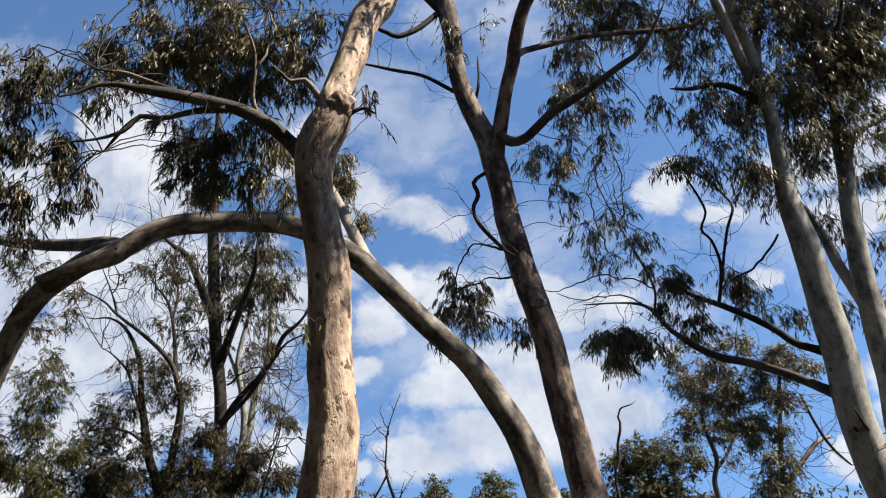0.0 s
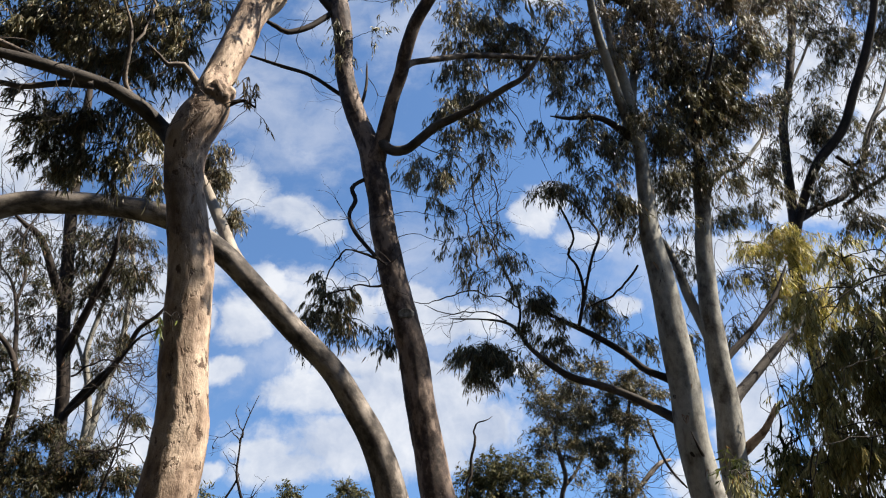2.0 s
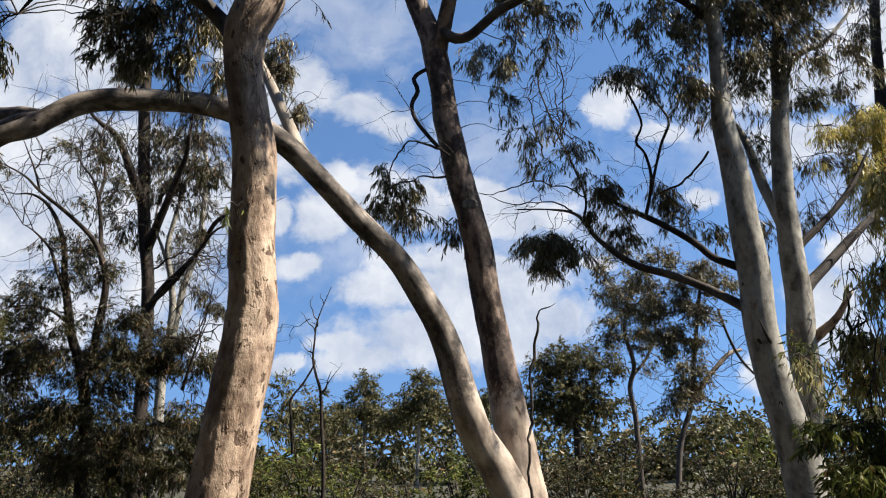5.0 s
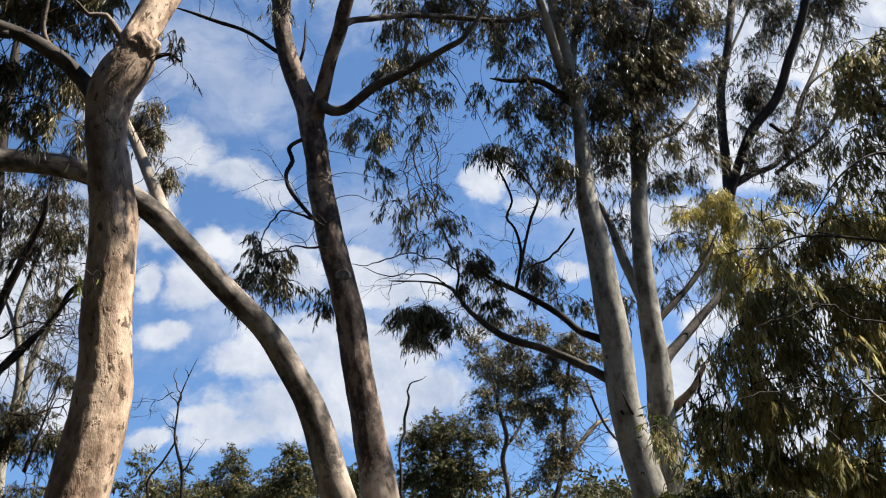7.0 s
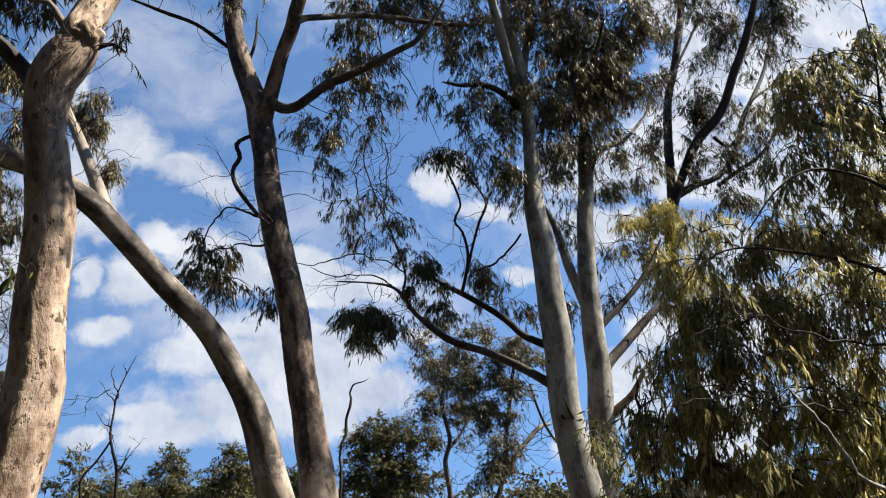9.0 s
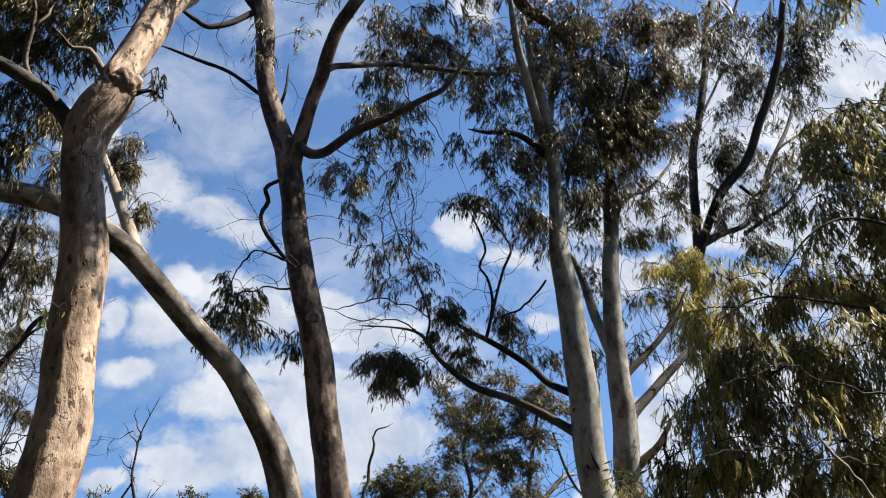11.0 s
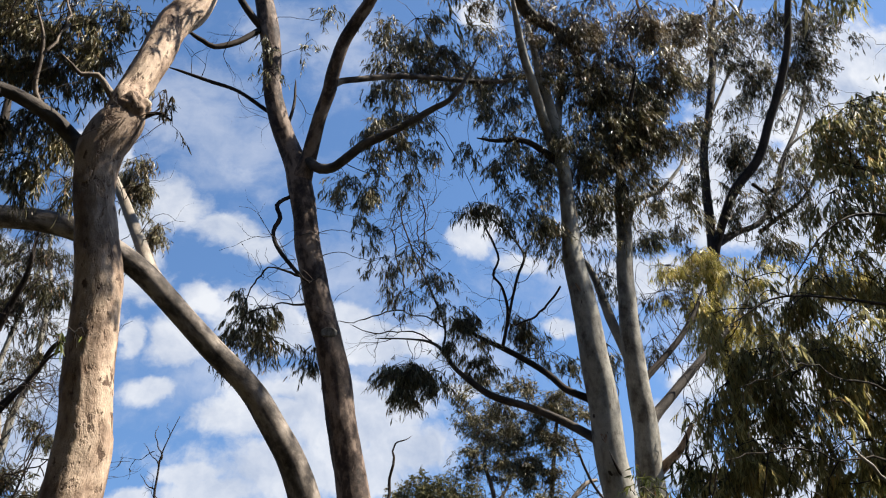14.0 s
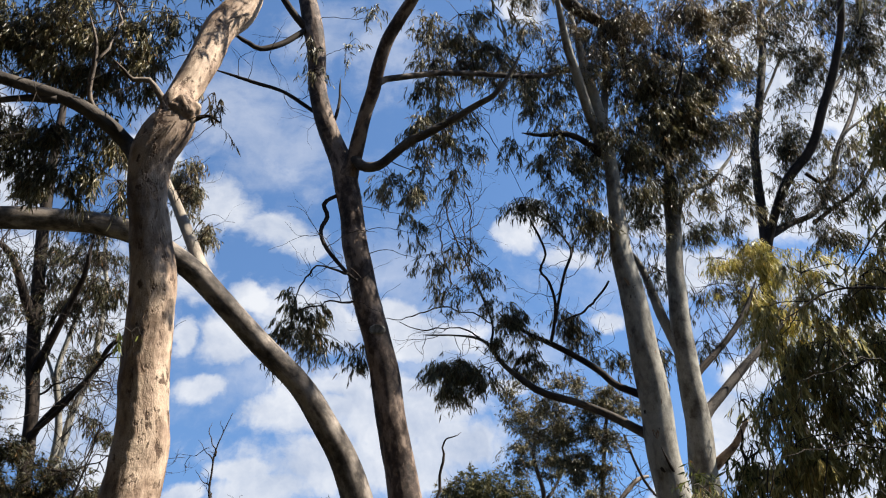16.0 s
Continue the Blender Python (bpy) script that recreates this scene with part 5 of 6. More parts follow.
limb(eight, "twig", darkbark, [(-4.52, 12.40, 2.70, 0.030), (-4.35, 12.30, 3.20, 0.018), (-4.14, 12.20, 3.84, 0.007)])
limb(eight, "twig", darkbark, [(-6.71, 13.00, 3.86, 0.026), (-7.06, 12.87, 4.11, 0.019), (-7.46, 12.73, 4.15, 0.013), (-7.75, 12.60, 4.04, 0.006)])
limb(eight, "twig", darkbark, [(-6.49, 13.20, 5.73, 0.016), (-6.37, 13.35, 5.92, 0.010), (-6.08, 13.50, 6.16, 0.004)])
limb(eight, "twig", darkbark, [(-6.96, 13.00, 5.15, 0.018), (-6.66, 13.15, 5.20, 0.011), (-6.32, 13.30, 5.34, 0.004)])
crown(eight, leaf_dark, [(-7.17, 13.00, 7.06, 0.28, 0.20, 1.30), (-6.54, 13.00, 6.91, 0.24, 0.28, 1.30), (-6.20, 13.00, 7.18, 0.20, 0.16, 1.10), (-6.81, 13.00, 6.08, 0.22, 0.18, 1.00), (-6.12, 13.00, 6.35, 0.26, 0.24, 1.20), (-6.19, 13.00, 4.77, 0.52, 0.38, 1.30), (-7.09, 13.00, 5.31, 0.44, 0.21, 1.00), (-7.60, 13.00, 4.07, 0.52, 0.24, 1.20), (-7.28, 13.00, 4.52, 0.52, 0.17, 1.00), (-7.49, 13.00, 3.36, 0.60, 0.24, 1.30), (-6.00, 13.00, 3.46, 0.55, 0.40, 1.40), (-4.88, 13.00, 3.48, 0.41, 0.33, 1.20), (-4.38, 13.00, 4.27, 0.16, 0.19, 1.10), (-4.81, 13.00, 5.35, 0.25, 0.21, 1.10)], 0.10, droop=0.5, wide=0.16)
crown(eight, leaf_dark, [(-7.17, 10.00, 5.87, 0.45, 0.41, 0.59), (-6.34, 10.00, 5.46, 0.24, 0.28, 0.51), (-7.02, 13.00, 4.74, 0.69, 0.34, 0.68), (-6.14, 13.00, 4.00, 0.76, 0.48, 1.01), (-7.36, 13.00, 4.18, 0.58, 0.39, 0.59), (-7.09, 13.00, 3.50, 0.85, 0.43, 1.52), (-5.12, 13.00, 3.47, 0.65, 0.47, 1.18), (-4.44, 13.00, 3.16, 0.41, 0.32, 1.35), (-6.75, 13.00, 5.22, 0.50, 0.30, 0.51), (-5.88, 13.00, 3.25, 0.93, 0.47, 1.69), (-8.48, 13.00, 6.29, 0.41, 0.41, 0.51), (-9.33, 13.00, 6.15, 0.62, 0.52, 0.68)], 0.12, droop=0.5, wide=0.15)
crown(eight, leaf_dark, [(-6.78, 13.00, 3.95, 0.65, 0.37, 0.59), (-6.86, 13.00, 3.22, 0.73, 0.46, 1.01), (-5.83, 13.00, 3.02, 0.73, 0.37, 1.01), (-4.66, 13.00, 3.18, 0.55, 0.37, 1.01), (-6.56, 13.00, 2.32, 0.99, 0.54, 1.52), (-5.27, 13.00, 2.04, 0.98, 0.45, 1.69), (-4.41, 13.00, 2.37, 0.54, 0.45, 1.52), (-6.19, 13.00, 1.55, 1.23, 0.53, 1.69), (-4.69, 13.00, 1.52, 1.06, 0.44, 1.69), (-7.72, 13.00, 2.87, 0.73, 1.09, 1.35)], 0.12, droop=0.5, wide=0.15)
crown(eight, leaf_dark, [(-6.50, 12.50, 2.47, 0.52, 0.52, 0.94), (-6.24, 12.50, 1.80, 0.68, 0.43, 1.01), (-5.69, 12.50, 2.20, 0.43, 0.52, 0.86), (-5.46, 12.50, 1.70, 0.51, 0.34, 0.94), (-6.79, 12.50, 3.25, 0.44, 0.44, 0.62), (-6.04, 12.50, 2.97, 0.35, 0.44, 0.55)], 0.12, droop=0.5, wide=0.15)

dead = thing("dead_sapling", (-3.10, 16.50, 0.00), "bare dead sapling with forked black twigs", "dead tree")
limb(dead, "stem", darkbark, [(-3.02, 16.50, -0.20, 0.060), (-3.02, 16.50, 0.30, 0.046), (-3.02, 16.50, 1.52, 0.040), (-3.08, 16.50, 2.29, 0.036), (-3.12, 16.50, 2.97, 0.032), (-3.22, 16.50, 3.31, 0.027), (-3.30, 16.50, 3.66, 0.023), (-3.28, 16.50, 4.01, 0.019), (-3.24, 16.50, 4.43, 0.014), (-3.10, 16.50, 4.84, 0.010), (-2.95, 16.50, 5.20, 0.006)])
limb(dead, "twig", darkbark, [(-3.23, 16.50, 4.34, 0.013), (-3.40, 16.60, 4.84, 0.009), (-3.37, 16.70, 5.07, 0.004)])
limb(dead, "twig", darkbark, [(-3.27, 16.50, 4.21, 0.013), (-3.40, 16.40, 4.41, 0.009), (-3.53, 16.30, 4.63, 0.004)])
limb(dead, "twig", darkbark, [(-3.29, 16.50, 3.71, 0.014), (-3.48, 16.60, 3.90, 0.009), (-3.63, 16.70, 4.12, 0.004)])
limb(dead, "twig", darkbark, [(-3.66, 16.50, 1.75, 0.030), (-3.71, 16.50, 2.41, 0.027), (-3.73, 16.50, 2.84, 0.024), (-3.50, 16.50, 3.15, 0.021), (-3.30, 16.50, 3.49, 0.018), (-3.25, 16.50, 3.64, 0.015)])
limb(dead, "twig", darkbark, [(-3.12, 16.50, 2.95, 0.018), (-2.95, 16.60, 3.25, 0.011), (-2.84, 16.70, 3.40, 0.005)])
limb(dead, "twig", darkbark, [(-3.05, 16.50, 2.99, 0.012), (-2.94, 16.40, 3.30, 0.008), (-2.87, 16.30, 3.40, 0.004)])
limb(dead, "twig", darkbark, [(-3.38, 16.50, 4.51, 0.009), (-3.76, 16.65, 4.39, 0.006), (-4.08, 16.80, 4.49, 0.003)])
limb(dead, "twig", darkbark, [(-3.72, 16.50, 4.36, 0.007), (-3.83, 16.60, 4.21, 0.005), (-3.89, 16.70, 3.99, 0.002)])
limb(dead, "twig", darkbark, [(-3.12, 16.50, 4.78, 0.008), (-3.20, 16.55, 4.98, 0.005), (-3.19, 16.60, 5.11, 0.003)])

near = thing("gum_tree", (4.49, 5.20, 0.00), "young gum with curtain of drooping sage and yellow leaves", "tree")
near_trunk = limb(near, "trunk", greybark, [(4.49, 5.20, -0.20, 0.232), (4.52, 5.20, 0.30, 0.172), (4.73, 5.20, 1.73, 0.154), (5.08, 5.24, 2.90, 0.145), (5.39, 5.21, 4.35, 0.133), (5.78, 5.22, 6.11, 0.105), (6.15, 5.27, 7.54, 0.074), (6.36, 5.30, 8.52, 0.022)])
limb(near, "limb", darkbark, [(5.33, 5.21, 4.20, 0.043), (5.13, 5.26, 4.63, 0.022), (5.06, 5.29, 4.91, 0.015), (5.15, 5.33, 5.34, 0.010), (5.22, 5.37, 5.79, 0.007), (5.25, 5.41, 6.26, 0.005), (5.25, 5.42, 6.38, 0.001)])
limb(near, "limb", darkbark, [(5.26, 5.22, 3.74, 0.036), (4.80, 5.20, 4.17, 0.019), (4.25, 5.19, 4.29, 0.012), (3.85, 5.17, 4.11, 0.008), (3.53, 5.16, 3.76, 0.005), (3.45, 5.16, 3.67, 0.001)])
limb(near, "limb", darkbark, [(5.11, 5.23, 3.08, 0.030), (4.66, 5.26, 3.45, 0.016), (4.06, 5.29, 3.59, 0.012), (3.45, 5.32, 3.63, 0.008), (3.06, 5.34, 3.44, 0.005), (2.95, 5.34, 3.39, 0.001)])
limb(near, "twig", palebark, [(4.42, 5.20, 1.61, 0.020), (4.13, 5.11, 1.79, 0.016), (3.89, 5.03, 1.96, 0.014), (3.70, 4.96, 2.12, 0.012), (3.52, 4.89, 2.28, 0.010), (3.38, 4.82, 2.44, 0.008), (3.31, 4.79, 2.53, 0.002)])
limb(near, "twig", darkbark, [(5.01, 5.23, 2.72, 0.019), (4.48, 5.22, 2.85, 0.012), (3.96, 5.22, 2.89, 0.008), (3.48, 5.21, 3.06, 0.006), (3.00, 5.20, 2.92, 0.004), (2.88, 5.20, 2.89, 0.001)])
limb(near, "twig", darkbark, [(4.85, 5.22, 2.21, 0.019), (4.32, 5.19, 2.30, 0.011), (3.68, 5.16, 2.38, 0.007), (3.15, 5.14, 2.46, 0.005), (2.70, 5.12, 2.38, 0.003), (2.58, 5.11, 2.36, 0.001)])
limb(near, "twig", darkbark, [(2.93, 6.40, 2.25, 0.014), (2.98, 6.38, 2.48, 0.017), (2.98, 6.36, 2.71, 0.012), (2.98, 6.35, 2.84, 0.004)])
crown(near, leaf_sage, [(3.17, 5.80, 3.02, 0.27, 0.29, 0.86), (3.55, 5.70, 3.19, 0.39, 0.32, 1.61), (4.03, 5.60, 3.17, 0.39, 0.36, 1.80), (4.52, 5.50, 3.15, 0.39, 0.36, 1.53), (3.08, 5.70, 2.47, 0.30, 0.30, 1.08), (3.47, 5.60, 2.54, 0.41, 0.35, 1.98), (4.02, 5.50, 2.47, 0.41, 0.35, 1.68), (4.39, 5.40, 2.33, 0.34, 0.38, 1.68), (3.19, 5.60, 1.96, 0.37, 0.23, 2.15), (3.75, 5.50, 1.90, 0.39, 0.23, 1.83), (4.26, 5.40, 1.80, 0.33, 0.23, 1.83), (3.42, 5.70, 2.82, 0.27, 0.27, 0.97)], 0.10, wide=0.15, droop=1.2, even=0.6)
crown(near, leaf_sage, [(4.01, 5.80, 3.87, 0.36, 0.24, 1.35), (4.56, 5.70, 3.85, 0.41, 0.29, 1.56), (4.92, 5.50, 3.94, 0.34, 0.36, 1.56), (3.56, 5.90, 3.69, 0.24, 0.19, 1.11), (4.34, 5.70, 4.37, 0.27, 0.22, 1.11), (4.83, 5.60, 4.40, 0.35, 0.27, 1.35), (4.65, 5.20, 2.80, 0.30, 0.69, 0.67), (5.02, 5.40, 4.43, 0.29, 0.29, 1.35)], 0.10, wide=0.15, droop=1.2, even=0.6)
crown(near, leaf_yellow, [(4.54, 5.60, 5.11, 0.25, 0.31, 1.14), (4.91, 5.50, 5.02, 0.28, 0.35, 1.38), (5.24, 5.40, 5.51, 0.26, 0.31, 1.14), (4.76, 5.60, 5.60, 0.21, 0.21, 0.70), (5.06, 5.40, 4.81, 0.25, 0.30, 1.38), (4.34, 5.60, 4.65, 0.22, 0.20, 0.92), (2.96, 6.20, 2.97, 0.14, 0.14, 0.57), (2.85, 6.40, 2.21, 0.21, 0.19, 0.92), (2.69, 6.60, 2.32, 0.14, 0.19, 0.80)], 0.10, wide=0.15, droop=1.0, even=0.45)
crown(near, leaf_green, [(2.78, 7.00, 2.28, 0.15, 0.22, 0.75), (2.84, 7.00, 1.89, 0.15, 0.22, 0.87), (2.88, 6.00, 2.14, 0.21, 0.25, 1.49), (2.74, 5.60, 1.68, 0.35, 0.31, 2.48), (2.59, 5.80, 1.30, 0.28, 0.20, 1.99), (2.65, 5.40, 1.25, 0.40, 0.29, 2.74), (2.88, 6.00, 2.52, 0.15, 0.19, 1.00)], 0.10, wide=0.17, droop=0.55, even=0.45)
crown(near, leaf_yellow, [(4.38, 5.60, 5.17, 0.22, 0.25, 1.44), (4.56, 5.50, 5.05, 0.22, 0.29, 1.62), (4.70, 5.50, 5.47, 0.20, 0.23, 1.17), (4.35, 5.50, 4.66, 0.24, 0.22, 1.35)], 0.10, wide=0.15, droop=1.0, even=0.45)
crown(near, leaf_sage, [(3.59, 5.80, 2.93, 0.32, 0.18, 1.53), (4.14, 5.80, 2.90, 0.32, 0.19, 1.53), (4.59, 5.70, 2.90, 0.32, 0.21, 1.53), (3.21, 5.80, 2.13, 0.26, 0.15, 1.53), (3.74, 5.80, 2.14, 0.31, 0.15, 1.53), (4.15, 5.70, 2.10, 0.31, 0.15, 1.53), (4.53, 5.60, 2.12, 0.26, 0.18, 1.53), (3.87, 5.90, 3.64, 0.29, 0.19, 1.25), (4.38, 5.80, 3.57, 0.29, 0.19, 1.25), (4.86, 5.70, 3.59, 0.29, 0.22, 1.25), (4.49, 5.80, 4.09, 0.30, 0.22, 0.97), (4.99, 5.70, 4.12, 0.30, 0.22, 0.97)], 0.10, wide=0.15, droop=1.2, even=0.6)
crown(near, leaf_yellow, [(4.32, 5.50, 3.28, 0.18, 0.16, 0.54), (4.73, 5.40, 3.44, 0.16, 0.18, 0.72), (4.97, 5.70, 5.55, 0.27, 0.27, 0.90), (5.40, 5.60, 5.89, 0.27, 0.27, 0.90)], 0.10, wide=0.15, droop=1.0, even=0.45)

crown(near, leaf_sage, [(3.18, 5.90, 3.62, 0.18, 0.27, 0.93), (3.26, 5.90, 3.24, 0.22, 0.25, 1.16), (3.05, 5.90, 2.87, 0.20, 0.26, 1.28), (3.15, 5.90, 2.50, 0.26, 0.23, 1.39), (2.88, 5.90, 2.49, 0.19, 0.21, 1.16), (3.53, 5.90, 3.91, 0.21, 0.26, 0.81), (2.90, 5.90, 2.26, 0.25, 0.21, 1.39), (3.83, 5.90, 3.62, 0.28, 0.28, 0.93), (4.02, 5.90, 3.23, 0.27, 0.32, 1.04), (3.57, 5.90, 2.97, 0.31, 0.26, 1.16), (4.22, 5.90, 4.01, 0.24, 0.33, 0.81)], 0.10, wide=0.15, droop=1.2, even=0.6)
crown(near, leaf_yellow, [(3.05, 5.30, 1.72, 0.16, 0.20, 0.80), (3.42, 5.25, 2.05, 0.15, 0.18, 0.70), (3.85, 5.20, 1.75, 0.18, 0.22, 0.80), (3.62, 5.25, 2.75, 0.15, 0.20, 0.60), (4.15, 5.15, 2.40, 0.16, 0.22, 0.70), (3.30, 5.30, 3.20, 0.13, 0.18, 0.55), (4.02, 5.20, 3.35, 0.16, 0.20, 0.60)], 0.10, wide=0.15, droop=1.0, even=0.45)
crown(near, leaf_yellow, [(4.76, 5.40, 5.47, 0.30, 0.30, 0.78), (4.99, 5.40, 4.97, 0.25, 0.35, 0.84), (4.44, 5.40, 4.77, 0.22, 0.24, 0.72), (4.69, 5.40, 4.41, 0.29, 0.24, 0.72), (4.35, 5.40, 5.38, 0.20, 0.25, 0.60), (5.29, 5.40, 5.64, 0.21, 0.31, 0.72)], 0.10, wide=0.15, droop=1.0, even=0.45)

crown(near, leaf_green, [(4.95, 6.60, 1.95, 0.30, 0.28, 1.90), (5.25, 6.50, 2.10, 0.30, 0.30, 1.90), (4.50, 6.60, 1.95, 0.28, 0.26, 1.70), (4.85, 6.50, 2.35, 0.28, 0.26, 1.80), (5.20, 6.50, 2.65, 0.30, 0.28, 1.50), (4.55, 6.50, 2.35, 0.26, 0.22, 1.40), (4.10, 6.60, 2.05, 0.24, 0.24, 1.30)], 0.10, wide=0.17, droop=0.9, even=0.6)

mid_a = thing("gum_tree", (4.81, 24.00, 0.00), "distant pale-trunked gum tree with rounded grey crown", "tree")
limb(mid_a, "trunk", limbbark, [(4.81, 24.00, -0.20, 0.122), (4.81, 24.00, 0.30, 0.091), (4.80, 24.00, 1.54, 0.081), (4.77, 24.04, 2.81, 0.077), (4.67, 24.03, 3.63, 0.073), (4.83, 24.01, 4.28, 0.068), (4.62, 24.00, 5.30, 0.058), (4.76, 24.03, 6.17, 0.043)])
limb(mid_a, "limb", limbbark, [(4.81, 24.02, 4.03, 0.063), (5.23, 24.23, 4.47, 0.042), (5.64, 24.51, 5.19, 0.032), (5.70, 24.71, 5.75, 0.022)])
crown(mid_a, leaf_grey, [(4.64, 24.00, 6.34, 0.78, 0.52, 1.58), (4.41, 24.00, 5.56, 0.69, 0.51, 1.58), (5.30, 24.00, 5.98, 0.60, 0.69, 1.31), (5.06, 24.00, 5.12, 0.77, 0.51, 1.04), (4.12, 24.00, 5.05, 0.43, 0.34, 1.04), (5.26, 24.00, 4.44, 0.51, 0.42, 0.52)], 0.11, droop=0.5, wide=0.2, even=0.9)

mid_b = thing("gum_tree", (5.29, 22.00, 0.00), "distant crooked gum tree with brownish open crown", "tree")
limb(mid_b, "trunk", limbbark, [(5.29, 22.00, -0.20, 0.118), (5.31, 22.00, 0.30, 0.088), (5.40, 22.00, 1.24, 0.078), (5.56, 22.04, 2.10, 0.075), (5.88, 22.04, 2.98, 0.066), (6.06, 22.01, 4.18, 0.058), (6.25, 22.02, 5.27, 0.049), (6.44, 22.06, 6.24, 0.040)])
limb(mid_b, "limb", greybark, [(5.94, 22.03, 3.13, 0.093), (6.58, 22.33, 3.83, 0.070), (7.19, 22.59, 4.39, 0.064), (7.60, 22.72, 4.53, 0.040)])
limb(mid_b, "twig", darkbark, [(6.84, 22.04, 5.59, 0.032), (7.09, 22.11, 4.80, 0.039), (7.39, 22.18, 4.18, 0.039), (7.79, 22.23, 3.72, 0.023)])
crown(mid_b, leaf_grey, [(5.54, 22.00, 7.06, 0.64, 0.40, 1.34), (6.22, 22.00, 6.56, 0.72, 0.56, 1.47), (6.85, 22.00, 6.47, 0.64, 0.56, 1.22), (5.89, 22.00, 5.60, 0.63, 0.55, 1.47), (5.64, 22.00, 4.65, 0.55, 0.47, 1.47), (6.48, 22.00, 5.27, 0.55, 0.63, 1.10), (5.86, 22.00, 3.73, 0.69, 0.62, 1.72), (5.50, 22.00, 3.13, 0.61, 0.46, 1.47), (5.50, 22.00, 4.81, 0.47, 0.31, 1.22)], 0.11, droop=0.5, wide=0.2, even=0.9)
crown(mid_b, leaf_grey, [(3.66, 22.00, 6.28, 0.45, 0.58, 0.82), (4.18, 22.00, 6.94, 0.62, 0.45, 0.94), (4.81, 22.00, 6.52, 0.61, 0.68, 0.87), (5.35, 22.00, 5.86, 0.61, 0.74, 0.94), (5.52, 22.00, 4.90, 0.63, 0.63, 1.01), (4.90, 22.00, 5.23, 0.56, 0.48, 0.82), (5.94, 22.00, 6.10, 0.49, 0.49, 0.76), (4.34, 22.00, 5.47, 0.44, 0.48, 0.64)], 0.11, droop=0.5, wide=0.2, even=0.9)

mid_c = thing("gum_tree", (3.58, 28.00, 0.00), "distant bushy gum tree with dense dark green crown", "tree")
limb(mid_c, "trunk", darkbark, [(3.58, 28.00, -0.20, 0.230), (3.58, 28.00, 0.30, 0.170), (3.57, 28.00, 1.38, 0.152), (3.56, 28.02, 2.86, 0.135), (3.43, 27.97, 3.99, 0.117), (3.39, 27.94, 5.15, 0.079)])
crown(mid_c, leaf_far, [(3.19, 28.00, 4.97, 0.99, 0.69, 1.40), (4.26, 28.00, 4.75, 0.89, 0.79, 1.31), (2.57, 28.00, 4.39, 0.78, 0.69, 1.31), (3.42, 28.00, 3.80, 1.46, 0.78, 1.40), (4.27, 28.00, 3.41, 0.97, 0.68, 1.12), (2.72, 28.00, 3.34, 0.97, 0.58, 1.22)], 0.15, droop=0.3, wide=0.27, even=0.6)

far_a = thing("gum_tree", (-6.68, 50.00, 0.00), "far pointed gum tree with pale trunk on the skyline", "tree")
limb(far_a, "trunk", palebark, [(-6.68, 50.00, -0.20, 0.156), (-6.68, 50.00, 0.30, 0.116), (-6.63, 50.00, 4.06, 0.103), (-6.59, 50.03, 5.41, 0.087), (-6.51, 49.99, 6.78, 0.053)])
crown(far_a, leaf_far, [(-6.50, 50.00, 6.26, 0.77, 0.77, 1.17), (-6.65, 50.00, 5.24, 1.32, 0.97, 1.25), (-6.22, 50.00, 4.39, 1.55, 0.86, 1.25), (-7.60, 50.00, 4.41, 1.21, 0.76, 1.17)], 0.22, droop=0.3, wide=0.27, even=0.6)

far_b = thing("gum_tree", (-3.16, 46.00, 0.00), "far round-crowned gum tree on the skyline", "tree")
limb(far_b, "trunk", palebark, [(-3.16, 46.00, -0.20, 0.144), (-3.15, 46.00, 0.30, 0.107), (-3.02, 46.00, 3.81, 0.095), (-2.93, 46.02, 5.05, 0.080), (-2.80, 45.98, 6.31, 0.048)])
crown(far_b, leaf_far, [(-2.86, 46.00, 6.00, 1.09, 0.71, 1.09), (-3.18, 46.00, 5.06, 1.44, 0.90, 1.25), (-2.23, 46.00, 4.26, 1.59, 0.80, 1.25), (-3.97, 46.00, 4.14, 1.27, 0.76, 1.17)], 0.22, droop=0.3, wide=0.27, even=0.6)

hedge = thing("cypress_bush", (-8.22, 12.00, 0.00), "dense dark green rounded bush standing among the gums", "bush")
crown(hedge, leaf_scrub, [(-8.14, 12.00, 4.62, 0.51, 0.55, 1.48), (-8.13, 12.00, 3.89, 0.68, 0.63, 1.61), (-7.92, 12.00, 3.18, 0.75, 0.53, 1.61), (-8.06, 12.00, 5.08, 0.33, 0.33, 1.11), (-8.87, 12.00, 3.76, 0.54, 0.81, 1.48), (-8.19, 12.00, 2.53, 1.04, 0.43, 1.48)], 0.10, droop=0.5, wide=0.16, even=0.6)

mistletoe = thing("mistletoe", (5.99, 11.90, 7.14), "yellow-brown hanging mistletoe clump growing on a gum limb", "mistletoe")
crown(mistletoe, leaf_gold, [(5.69, 12.00, 6.61, 0.44, 0.31, 2.00), (6.38, 12.00, 6.64, 0.49, 0.38, 2.18), (6.37, 11.80, 5.78, 0.48, 0.40, 2.18), (5.88, 11.80, 5.92, 0.43, 0.36, 2.00), (6.04, 11.80, 5.23, 0.38, 0.23, 1.45), (5.60, 12.00, 7.14, 0.30, 0.22, 0.90)], 0.13, wide=0.1)
crown(mistletoe, leaf_gold, [(6.66, 12.20, 6.88, 0.40, 0.35, 1.78), (6.33, 12.20, 7.04, 0.35, 0.25, 1.50), (6.64, 12.00, 6.42, 0.44, 0.29, 1.64)], 0.13, wide=0.1)
